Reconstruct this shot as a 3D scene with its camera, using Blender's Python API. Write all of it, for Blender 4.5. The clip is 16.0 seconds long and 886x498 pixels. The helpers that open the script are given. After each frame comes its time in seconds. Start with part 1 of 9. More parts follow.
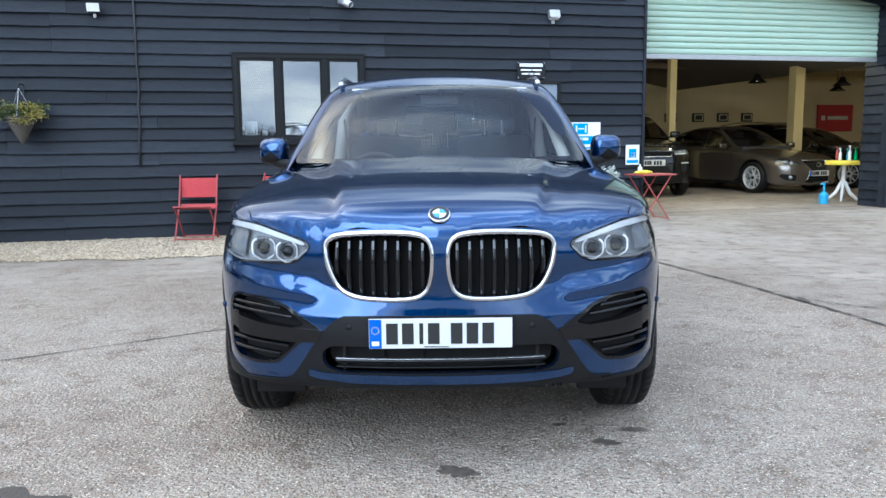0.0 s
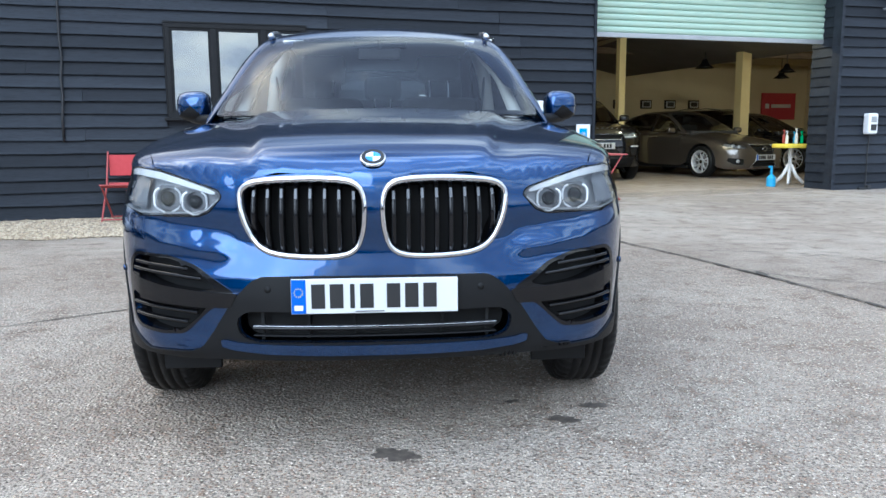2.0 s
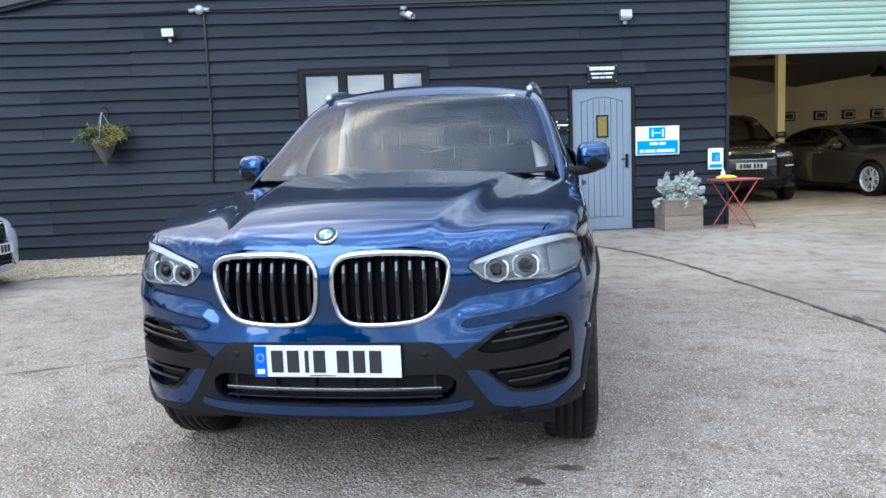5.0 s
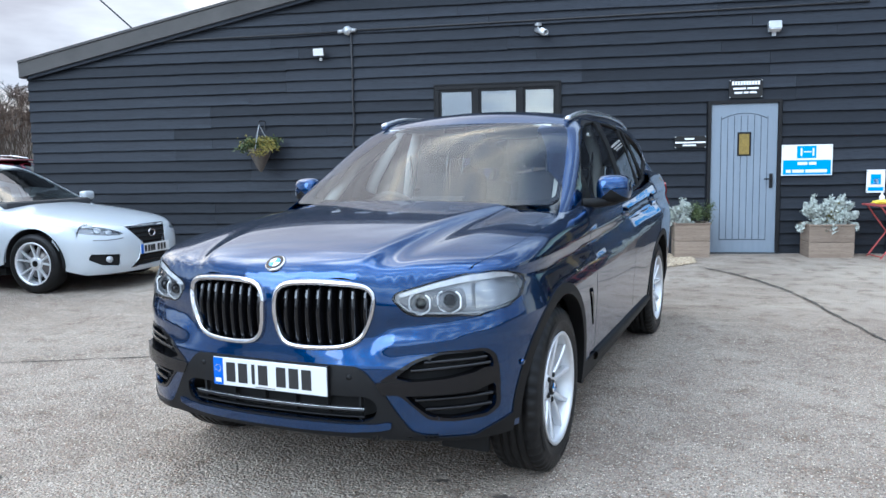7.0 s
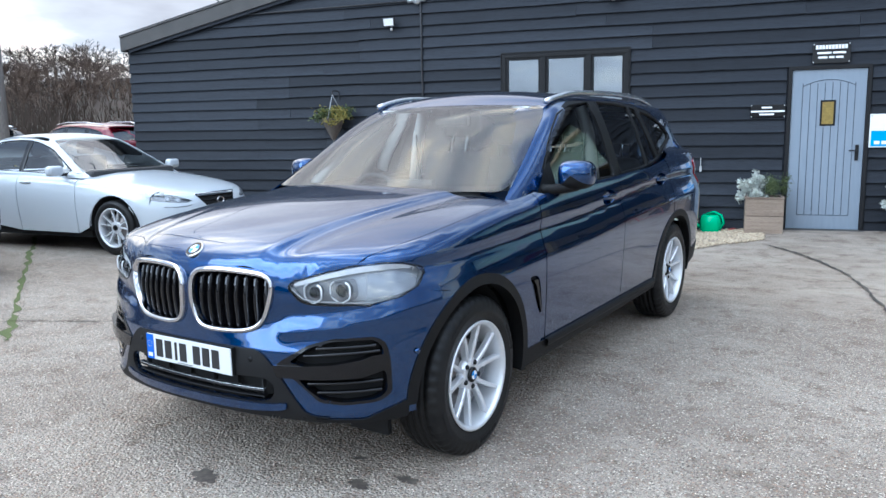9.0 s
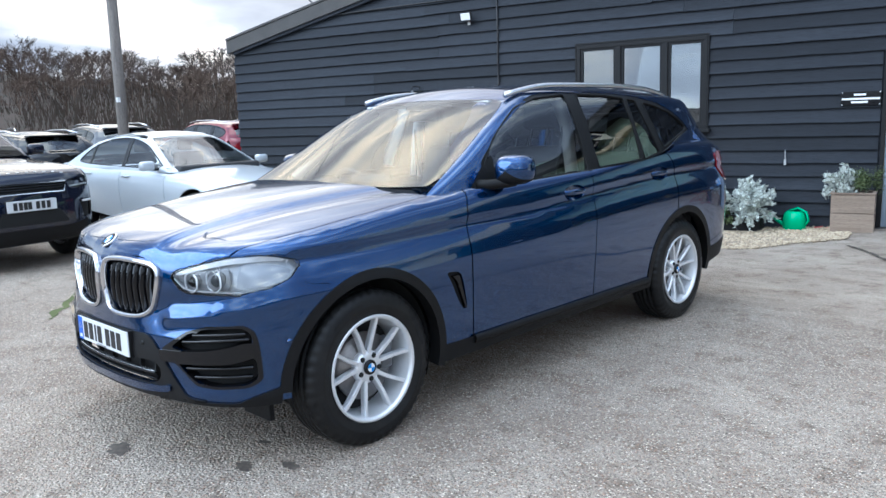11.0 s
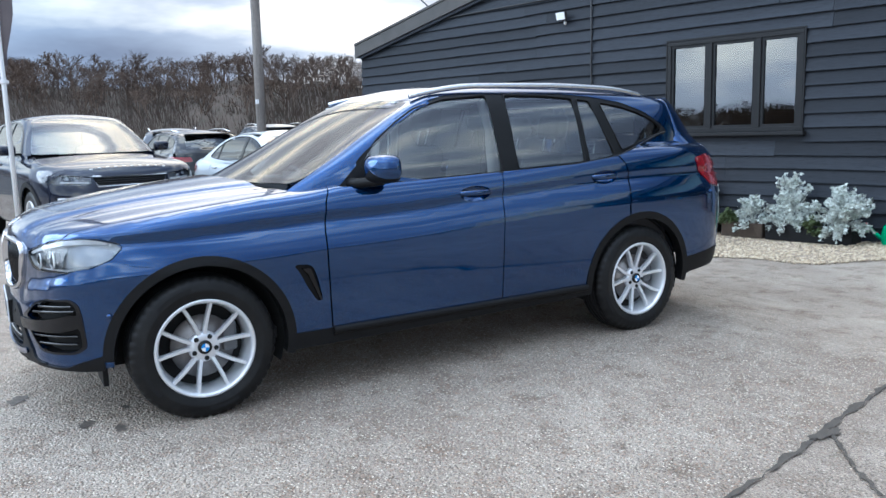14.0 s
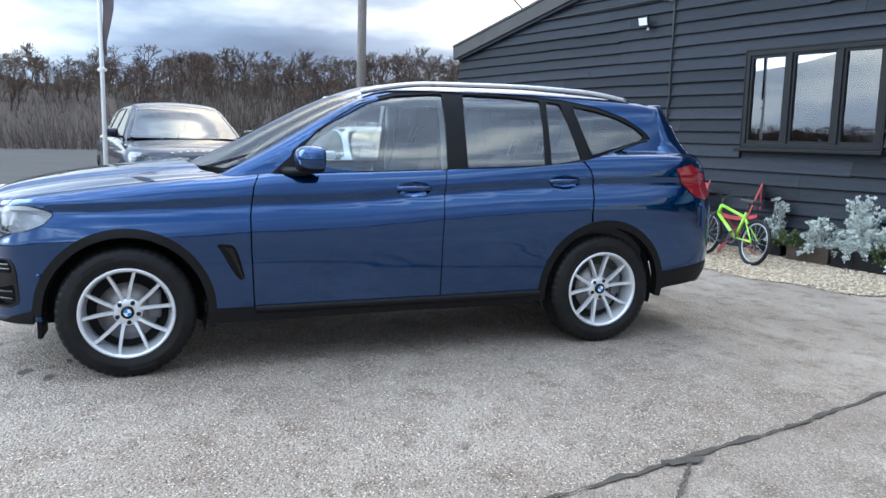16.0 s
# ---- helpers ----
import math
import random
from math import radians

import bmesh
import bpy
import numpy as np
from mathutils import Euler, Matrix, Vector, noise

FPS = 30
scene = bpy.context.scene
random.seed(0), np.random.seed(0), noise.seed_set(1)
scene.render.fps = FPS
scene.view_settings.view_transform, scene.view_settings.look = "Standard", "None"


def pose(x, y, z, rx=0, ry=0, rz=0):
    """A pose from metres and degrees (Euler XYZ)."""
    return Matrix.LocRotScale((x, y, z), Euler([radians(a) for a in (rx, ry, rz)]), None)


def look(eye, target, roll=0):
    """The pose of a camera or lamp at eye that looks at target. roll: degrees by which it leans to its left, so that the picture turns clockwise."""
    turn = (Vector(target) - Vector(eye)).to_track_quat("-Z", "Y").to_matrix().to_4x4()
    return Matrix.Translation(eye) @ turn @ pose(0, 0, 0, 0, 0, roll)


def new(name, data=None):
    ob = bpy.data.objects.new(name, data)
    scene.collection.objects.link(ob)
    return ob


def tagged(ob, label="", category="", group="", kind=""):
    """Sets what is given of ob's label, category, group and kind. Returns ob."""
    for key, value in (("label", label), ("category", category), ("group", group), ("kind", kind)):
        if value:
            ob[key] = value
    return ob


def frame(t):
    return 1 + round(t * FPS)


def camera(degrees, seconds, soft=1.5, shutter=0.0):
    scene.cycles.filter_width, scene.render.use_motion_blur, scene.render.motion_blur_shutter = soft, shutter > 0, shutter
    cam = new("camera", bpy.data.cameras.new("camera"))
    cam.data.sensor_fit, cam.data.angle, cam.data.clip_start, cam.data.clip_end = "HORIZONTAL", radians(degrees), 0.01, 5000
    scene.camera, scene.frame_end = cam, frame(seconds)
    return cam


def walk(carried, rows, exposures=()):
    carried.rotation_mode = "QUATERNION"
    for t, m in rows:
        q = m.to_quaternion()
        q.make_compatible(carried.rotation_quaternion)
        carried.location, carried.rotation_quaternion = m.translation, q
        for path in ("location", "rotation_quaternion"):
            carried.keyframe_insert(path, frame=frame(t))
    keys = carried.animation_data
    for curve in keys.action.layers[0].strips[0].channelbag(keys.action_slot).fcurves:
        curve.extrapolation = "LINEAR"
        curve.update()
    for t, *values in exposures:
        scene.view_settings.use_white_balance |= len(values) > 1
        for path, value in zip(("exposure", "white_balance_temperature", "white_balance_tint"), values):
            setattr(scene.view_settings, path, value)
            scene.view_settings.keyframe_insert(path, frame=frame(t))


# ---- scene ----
cam = camera(59.1, 16.0)
METRES, EYE, TILT, LEAN, TURN = 7.517, 1.211, 0.0, 0.0, 0.0
ROWS = [
    (0.0, 0.0, 0.0, 0.0, -0.08, -7.74, 0.62),
    (0.5, -0.0033, 0.0086, -0.013, -1.98, -7.24, 1.02),
    (1.0, -0.0081, 0.0192, -0.0216, -3.21, -7.74, 0.36),
    (1.5, -0.0022, 0.0321, -0.0235, -3.55, -8.24, 0.26),
    (2.0, 0.0062, 0.0477, -0.0245, -3.74, -8.4, 0.31),
    (2.5, 0.0058, 0.0577, -0.0257, -3.5, -8.5, 0.42),
    (3.0, 0.0049, 0.0629, -0.0242, -2.62, -8.39, 0.67),
    (3.5, 0.022, 0.05, -0.0182, -1.03, -8.12, 0.98),
    (4.0, 0.0509, 0.0315, -0.0114, 1.88, -7.16, 1.33),
    (6.5, 0.2022, 0.0442, 0.0126, 20.35, -6.62, 1.94),
    (7.0, 0.2361, 0.0478, 0.0146, 23.48, -6.21, 1.03),
    (7.5, 0.2622, 0.057, 0.0161, 25.26, -7.18, 0.92),
    (8.0, 0.2865, 0.0707, 0.0208, 27.15, -8.04, 0.75),
    (8.5, 0.3179, 0.0804, 0.0255, 29.65, -8.48, 0.81),
    (9.0, 0.3445, 0.0953, 0.0301, 32.85, -8.93, 1.07),
    (9.5, 0.3686, 0.124, 0.03, 35.39, -9.19, 1.6),
    (10.0, 0.3985, 0.1426, 0.0296, 37.93, -9.12, 1.78),
    (12.5, 0.5457, 0.2679, 0.0259, 52.42, -9.08, 2.11),
    (13.0, 0.5677, 0.2981, 0.026, 54.56, -8.83, 2.25),
    (13.5, 0.5992, 0.3306, 0.0225, 56.97, -8.67, 2.11),
    (14.0, 0.6219, 0.3606, 0.0206, 59.38, -8.62, 1.57),
    (14.5, 0.6387, 0.396, 0.0196, 62.13, -8.66, 0.75),
    (15.0, 0.667, 0.4264, 0.0158, 65.01, -8.56, -0.09),
    (15.5, 0.687, 0.4583, 0.0165, 67.78, -8.47, -0.64),
    (16.0, 0.7008, 0.5062, 0.0143, 70.83, -8.27, -1.18),
]
walk(cam, [(t, pose(0.012, -3.573, EYE, TILT, LEAN, TURN) @ pose(METRES * x, METRES * y, METRES * z, 90 + pitch, roll, yaw)) for t, x, y, z, yaw, pitch, roll in ROWS],
     exposures=[(0.0, 0.28, 4590, 3.0), (16.0, 0.28, 4590, 3.0)])

# ---- sky, sun and exposure ----
SUN_AZ, SUN_EL = 244.0, 27.0      # degrees: azimuth counter-clockwise from +x seen from above, elevation


def world_sky():
    w = bpy.data.worlds.new("sky")
    scene.world = w
    w.use_nodes = True
    nt = w.node_tree
    nt.nodes.clear()
    out = nt.nodes.new("ShaderNodeOutputWorld")
    bg = nt.nodes.new("ShaderNodeBackground")
    sky = nt.nodes.new("ShaderNodeTexSky")
    sky.sky_type = "NISHITA"
    sky.sun_disc = False
    sky.sun_elevation = radians(SUN_EL)
    sky.sun_rotation = radians(90.0 - SUN_AZ)
    sky.air_density, sky.dust_density, sky.ozone_density = 1.0, 1.5, 1.0
    co = nt.nodes.new("ShaderNodeTexCoord")
    mp = nt.nodes.new("ShaderNodeMapping")
    mp.inputs["Scale"].default_value = (1.0, 1.0, 3.6)
    mp.inputs["Rotation"].default_value = (0.0, 0.0, 0.6)
    n1 = nt.nodes.new("ShaderNodeTexNoise")
    n1.inputs["Scale"].default_value, n1.inputs["Detail"].default_value = 1.9, 7.0
    n1.inputs["Roughness"].default_value, n1.inputs["Distortion"].default_value = 0.55, 0.35
    n2 = nt.nodes.new("ShaderNodeTexNoise")
    n2.inputs["Scale"].default_value, n2.inputs["Detail"].default_value = 2.3, 6.0
    r1 = nt.nodes.new("ShaderNodeValToRGB")
    r1.color_ramp.elements[0].color = (0.4, 0.4, 0.4, 1)
    r1.color_ramp.elements[0].position, r1.color_ramp.elements[1].position = 0.28, 0.46
    r2 = nt.nodes.new("ShaderNodeValToRGB")
    r2.color_ramp.elements[0].position, r2.color_ramp.elements[1].position = 0.39, 0.64
    r2.color_ramp.elements[0].color = (3.1, 3.0, 3.3, 1)
    r2.color_ramp.elements[1].color = (11.5, 10.2, 8.4, 1)
    body = r2.color_ramp.elements.new(0.52)
    body.color = (5.0, 4.95, 5.25, 1)
    mix = nt.nodes.new("ShaderNodeMix")
    mix.data_type = "RGBA"
    nt.links.new(co.outputs["Generated"], mp.inputs["Vector"])
    nt.links.new(mp.outputs["Vector"], n1.inputs["Vector"])
    nt.links.new(mp.outputs["Vector"], n2.inputs["Vector"])
    nt.links.new(n1.outputs["Fac"], r1.inputs["Fac"])
    nt.links.new(n2.outputs["Fac"], r2.inputs["Fac"])
    # the cloud closes towards the horizon
    sz = nt.nodes.new("ShaderNodeSeparateXYZ")
    nt.links.new(co.outputs["Generated"], sz.inputs["Vector"])
    low = nt.nodes.new("ShaderNodeMapRange")
    low.inputs["From Min"].default_value, low.inputs["From Max"].default_value = 0.12, 0.45
    low.inputs["To Min"].default_value, low.inputs["To Max"].default_value = 1.0, 0.0
    nt.links.new(sz.outputs["Z"], low.inputs["Value"])
    cover = nt.nodes.new("ShaderNodeMath")
    cover.operation, cover.use_clamp = "ADD", True
    nt.links.new(r1.outputs["Color"], cover.inputs[0])
    nt.links.new(low.outputs["Result"], cover.inputs[1])
    nt.links.new(cover.outputs["Value"], mix.inputs["Factor"])
    nt.links.new(sky.outputs["Color"], mix.inputs["A"])
    nt.links.new(r2.outputs["Color"], mix.inputs["B"])
    # a cloudy sky is several times as bright overhead as at the horizon
    sx = nt.nodes.new("ShaderNodeSeparateXYZ")
    nt.links.new(co.outputs["Generated"], sx.inputs["Vector"])
    lift = nt.nodes.new("ShaderNodeMath")
    lift.operation, lift.use_clamp = "POWER", True
    nt.links.new(sx.outputs["Z"], lift.inputs[0])
    lift.inputs[1].default_value = 2.6
    up = nt.nodes.new("ShaderNodeMapRange")
    up.inputs["From Min"].default_value, up.inputs["From Max"].default_value = 0.0, 1.0
    up.inputs["To Min"].default_value, up.inputs["To Max"].default_value = 0.46, 1.6
    nt.links.new(lift.outputs["Value"], up.inputs["Value"])
    gain = nt.nodes.new("ShaderNodeVectorMath")
    gain.operation = "SCALE"
    nt.links.new(mix.outputs["Result"], gain.inputs[0])
    nt.links.new(up.outputs["Result"], gain.inputs["Scale"])
    # the open side of the sky, away from the barn, is the brighter one
    dot = nt.nodes.new("ShaderNodeVectorMath")
    dot.operation = "DOT_PRODUCT"
    dot.inputs[1].default_value = (math.cos(radians(290)), math.sin(radians(290)), 0.0)
    nt.links.new(co.outputs["Generated"], dot.inputs[0])
    near = nt.nodes.new("ShaderNodeMapRange")
    near.inputs["From Min"].default_value, near.inputs["From Max"].default_value = -0.5, 0.5
    nt.links.new(dot.outputs["Value"], near.inputs["Value"])
    warm = nt.nodes.new("ShaderNodeMix")
    warm.data_type, warm.blend_type = "RGBA", "MULTIPLY"
    warm.inputs["B"].default_value = (3.1, 2.9, 2.55, 1)
    nt.links.new(near.outputs["Result"], warm.inputs["Factor"])
    nt.links.new(gain.outputs["Vector"], warm.inputs["A"])
    # a bright break in the cloud
    veil = nt.nodes.new("ShaderNodeVectorMath")
    veil.operation = "DOT_PRODUCT"
    veil.inputs[1].default_value = (math.cos(radians(146)) * math.cos(radians(34)), math.sin(radians(146)) * math.cos(radians(34)), math.sin(radians(34)))
    nt.links.new(co.outputs["Generated"], veil.inputs[0])
    glow = nt.nodes.new("ShaderNodeMapRange")
    glow.interpolation_type = "SMOOTHSTEP"
    glow.inputs["From Min"].default_value, glow.inputs["From Max"].default_value = 0.77, 1.0
    nt.links.new(veil.outputs["Value"], glow.inputs["Value"])
    bright = nt.nodes.new("ShaderNodeMix")
    bright.data_type, bright.blend_type = "RGBA", "MULTIPLY"
    bright.inputs["B"].default_value = (4.0, 3.2, 2.3, 1)
    nt.links.new(warm.outputs["Result"], bright.inputs["A"])
    nt.links.new(glow.outputs["Result"], bright.inputs["Factor"])
    nt.links.new(bright.outputs["Result"], bg.inputs["Color"])
    bg.inputs["Strength"].default_value = 0.15
    nt.links.new(bg.outputs["Background"], out.inputs["Surface"])


world_sky()
sun_data = bpy.data.lights.new("sun", "SUN")
sun_data.energy, sun_data.angle, sun_data.color = 1.9, radians(45.0), (1.0, 0.9, 0.78)
sun = new("sun", sun_data)
_a, _e = radians(SUN_AZ), radians(SUN_EL)
sun.matrix_world = look((math.cos(_a) * math.cos(_e) * 50, math.sin(_a) * math.cos(_e) * 50, math.sin(_e) * 50), (0, 0, 0))

# ---- materials ----
def material(name, base, rough=0.5, metal=0.0, second=None, scale=8.0, amount=0.5, fine=None, fine_scale=120.0, bump=0.0, bump_scale=None,
             stretch=(1, 1, 1), coat=0.0, coat_rough=0.03, spread=0.0, ior=1.5, rough_var=0.0, bump_dist=0.01, detail=5.0):
    """A principled surface: base mixed with second by a broad noise, with a fine grain over it, and a relief."""
    m = bpy.data.materials.new(name)
    m.use_nodes = True
    nt = m.node_tree
    bs = nt.nodes["Principled BSDF"]
    bs.inputs["Roughness"].default_value, bs.inputs["Metallic"].default_value = rough, metal
    bs.inputs["IOR"].default_value = ior
    bs.inputs["Coat Weight"].default_value, bs.inputs["Coat Roughness"].default_value = coat, coat_rough
    bs.inputs["Base Color"].default_value = (*base, 1)
    if second is None and not bump and not spread:
        return m
    co = nt.nodes.new("ShaderNodeTexCoord")
    mp = nt.nodes.new("ShaderNodeMapping")
    mp.inputs["Scale"].default_value = stretch
    nt.links.new(co.outputs["Object"], mp.inputs["Vector"])

    def noise_tex(s, det=detail):
        n = nt.nodes.new("ShaderNodeTexNoise")
        n.inputs["Scale"].default_value, n.inputs["Detail"].default_value, n.inputs["Roughness"].default_value = s, det, 0.6
        nt.links.new(mp.outputs["Vector"], n.inputs["Vector"])
        return n

    def ramp(src, lo, hi):
        r = nt.nodes.new("ShaderNodeMapRange")
        r.inputs["From Min"].default_value, r.inputs["From Max"].default_value = lo, hi
        nt.links.new(src, r.inputs["Value"])
        return r.outputs["Result"]

    def blend(fac, a, b):
        x = nt.nodes.new("ShaderNodeMix")
        x.data_type = "RGBA"
        nt.links.new(fac, x.inputs["Factor"])
        for slot, v in (("A", a), ("B", b)):
            if isinstance(v, tuple):
                x.inputs[slot].default_value = (*v, 1)
            else:
                nt.links.new(v, x.inputs[slot])
        return x.outputs["Result"]

    col = None
    if second is not None:
        big = noise_tex(scale)
        col = blend(ramp(big.outputs["Fac"], 0.5 - 0.3 / max(amount, 0.01) * 0.5, 0.5 + 0.3 / max(amount, 0.01) * 0.5), base, second)
        if rough_var:
            rr = nt.nodes.new("ShaderNodeMapRange")
            rr.inputs["To Min"].default_value, rr.inputs["To Max"].default_value = rough - rough_var, rough + rough_var
            nt.links.new(big.outputs["Fac"], rr.inputs["Value"])
            nt.links.new(rr.outputs["Result"], bs.inputs["Roughness"])
    if fine is not None:
        grain = noise_tex(fine_scale, 3.0)
        col = blend(ramp(grain.outputs["Fac"], 0.5, 0.72), col if col is not None else base, fine)
    if spread:
        info = nt.nodes.new("ShaderNodeObjectInfo")
        hsv = nt.nodes.new("ShaderNodeHueSaturation")
        rg = nt.nodes.new("ShaderNodeMapRange")
        rg.inputs["To Min"].default_value, rg.inputs["To Max"].default_value = 1 - spread, 1 + spread
        nt.links.new(info.outputs["Random"], rg.inputs["Value"])
        nt.links.new(rg.outputs["Result"], hsv.inputs["Value"])
        if col is None:
            hsv.inputs["Color"].default_value = (*base, 1)
        else:
            nt.links.new(col, hsv.inputs["Color"])
        col = hsv.outputs["Color"]
    if col is not None:
        nt.links.new(col, bs.inputs["Base Color"])
    if bump:
        bn = noise_tex(bump_scale or fine_scale, 6.0)
        bp = nt.nodes.new("ShaderNodeBump")
        bp.inputs["Strength"].default_value, bp.inputs["Distance"].default_value = bump, bump_dist
        nt.links.new(bn.outputs["Fac"], bp.inputs["Height"])
        nt.links.new(bp.outputs["Normal"], bs.inputs["Normal"])
    return m


def glass(name, tint, ior=1.5, rough=0.0, gain=1.0):
    """Clear or tinted sheet glass: a tinted view through, with a mirror gloss that grows at a slant."""
    m = bpy.data.materials.new(name)
    m.use_nodes = True
    nt = m.node_tree
    nt.nodes.clear()
    out = nt.nodes.new("ShaderNodeOutputMaterial")
    tr = nt.nodes.new("ShaderNodeBsdfTransparent")
    tr.inputs["Color"].default_value = (*tint, 1)
    gl = nt.nodes.new("ShaderNodeBsdfGlossy")
    gl.inputs["Roughness"].default_value = rough
    fr = nt.nodes.new("ShaderNodeFresnel")
    fr.inputs["IOR"].default_value = ior
    mx = nt.nodes.new("ShaderNodeMixShader")
    nt.links.new(fr.outputs["Fac"], mx.inputs["Fac"])
    nt.links.new(tr.outputs["BSDF"], mx.inputs[1])
    nt.links.new(gl.outputs["BSDF"], mx.inputs[2])
    nt.links.new(mx.outputs["Shader"], out.inputs["Surface"])
    return m


def lamp_glow(name, colour, power):
    m = bpy.data.materials.new(name)
    m.use_nodes = True
    bs = m.node_tree.nodes["Principled BSDF"]
    bs.inputs["Emission Color"].default_value, bs.inputs["Emission Strength"].default_value = (*colour, 1), power
    bs.inputs["Base Color"].default_value = (*colour, 1)
    return m


def car_paint(name, base, metal=0.55, rough=0.32, flake=0.0):
    m = material(name, base, rough, metal, second=tuple(c * 1.25 for c in base), scale=900.0, amount=0.9, coat=1.0, coat_rough=0.012)
    bs = m.node_tree.nodes["Principled BSDF"]
    bs.inputs["Coat IOR"].default_value = 1.62
    bs.inputs["Specular IOR Level"].default_value = 0.06
    return m


def ground_material(name, skin=0.0, tone=1.0):
    """Worn yard concrete with exposed pebbles, broad stains and tyre dirt. skin: how much of the smooth surface is left."""
    m = bpy.data.materials.new(name)
    m.use_nodes = True
    nt = m.node_tree
    bs = nt.nodes["Principled BSDF"]
    co = nt.nodes.new("ShaderNodeTexCoord")

    def tex(kind, s, **kw):
        n = nt.nodes.new(kind)
        n.inputs["Scale"].default_value = s
        for k, v in kw.items():
            n.inputs[k].default_value = v
        nt.links.new(co.outputs["Object"], n.inputs["Vector"])
        return n

    def rng(src, a, b, c=0.0, d=1.0):
        r = nt.nodes.new("ShaderNodeMapRange")
        for k, v in (("From Min", a), ("From Max", b), ("To Min", c), ("To Max", d)):
            r.inputs[k].default_value = v
        nt.links.new(src, r.inputs["Value"])
        return r.outputs["Result"]

    def blend(fac, a, b, mode="MIX"):
        x = nt.nodes.new("ShaderNodeMix")
        x.data_type, x.blend_type = "RGBA", mode
        for slot, v in (("Factor", fac), ("A", a), ("B", b)):
            if isinstance(v, tuple):
                x.inputs[slot].default_value = (*v, 1)
            elif isinstance(v, float):
                x.inputs[slot].default_value = v
            else:
                nt.links.new(v, x.inputs[slot])
        return x.outputs["Result"]

    # streaks along the way the cars drive
    sm = nt.nodes.new("ShaderNodeMapping")
    sm.inputs["Rotation"].default_value, sm.inputs["Scale"].default_value = (0, 0, 0.5), (0.7, 1.7, 1)
    nt.links.new(co.outputs["Object"], sm.inputs["Vector"])
    streak = tex("ShaderNodeTexNoise", 2.2, Detail=7.0, Roughness=0.7)
    nt.links.new(sm.outputs["Vector"], streak.inputs["Vector"])
    broad = tex("ShaderNodeTexNoise", 0.5, Detail=6.0, Roughness=0.62)
    mid = tex("ShaderNodeTexNoise", 4.5, Detail=8.0, Roughness=0.72)
    peb = tex("ShaderNodeTexVoronoi", 82.0, Randomness=1.0)
    peb2 = tex("ShaderNodeTexVoronoi", 46.0, Randomness=1.0)
    grit = tex("ShaderNodeTexNoise", 140.0, Detail=4.0, Roughness=0.75)
    c = blend(rng(broad.outputs["Fac"], 0.38, 0.62), (0.265, 0.228, 0.191), (0.39, 0.354, 0.309))
    c = blend(rng(streak.outputs["Fac"], 0.46, 0.66, 0.0, 0.55), c, (0.47, 0.428, 0.372))
    c = blend(rng(mid.outputs["Fac"], 0.50, 0.66, 0.0, 0.85), c, (0.145, 0.112, 0.085))
    # pebbles: each cell its own grey, tan or pink, showing where the skin has worn off
    sep = nt.nodes.new("ShaderNodeSeparateColor")
    nt.links.new(peb.outputs["Color"], sep.inputs["Color"])
    stone = blend(rng(sep.outputs["Red"], 0.1, 0.95), (0.095, 0.074, 0.057), (0.86, 0.80, 0.71))
    stone = blend(rng(sep.outputs["Green"], 0.66, 0.8), stone, (0.36, 0.25, 0.18))
    # towards the barn the smooth skin of the concrete is still whole
    gx = nt.nodes.new("ShaderNodeSeparateXYZ")
    nt.links.new(co.outputs["Object"], gx.inputs["Vector"])
    far = nt.nodes.new("ShaderNodeMath")
    far.operation = "MULTIPLY_ADD"
    nt.links.new(broad.outputs["Fac"], far.inputs[0])
    far.inputs[1].default_value = 2.4
    nt.links.new(gx.outputs["Y"], far.inputs[2])
    keep = rng(far.outputs["Value"], 3.9, 5.4, 1.0, 0.25)
    worn = nt.nodes.new("ShaderNodeMath")
    worn.operation = "MULTIPLY"
    nt.links.new(rng(peb.outputs["Distance"], 0.55, 0.3), worn.inputs[0])
    nt.links.new(rng(mid.outputs["Fac"], 0.35 + 0.2 * skin, 0.62 + 0.1 * skin, 0.70 - 0.5 * skin, 1.0 - 0.3 * skin), worn.inputs[1])
    show = nt.nodes.new("ShaderNodeMath")
    show.operation = "MULTIPLY"
    nt.links.new(worn.outputs["Value"], show.inputs[0])
    nt.links.new(keep, show.inputs[1])
    c = blend(show.outputs["Value"], c, stone)
    pits = nt.nodes.new("ShaderNodeMath")
    pits.operation = "MULTIPLY"
    nt.links.new(rng(grit.outputs["Fac"], 0.50, 0.60, 0.0, 0.95), pits.inputs[0])
    nt.links.new(keep, pits.inputs[1])
    c = blend(pits.outputs["Value"], c, (0.09, 0.075, 0.062))
    c = blend(1.0, c, (tone * 1.05, tone, tone * 0.93), "MULTIPLY")
    nt.links.new(c, bs.inputs["Base Color"])
    bs.inputs["Roughness"].default_value = 0.85
    h = nt.nodes.new("ShaderNodeMath")
    h.operation = "ADD"
    nt.links.new(rng(peb.outputs["Distance"], 0.0, 0.6, 1.0, 0.0), h.inputs[0])
    nt.links.new(rng(peb2.outputs["Distance"], 0.0, 0.6, 0.8, 0.0), h.inputs[1])
    bp = nt.nodes.new("ShaderNodeBump")
    bp.inputs["Strength"].default_value, bp.inputs["Distance"].default_value = 1.0 - 0.4 * skin, 0.010
    nt.links.new(h.outputs["Value"], bp.inputs["Height"])
    nt.links.new(bp.outputs["Normal"], bs.inputs["Normal"])
    return m


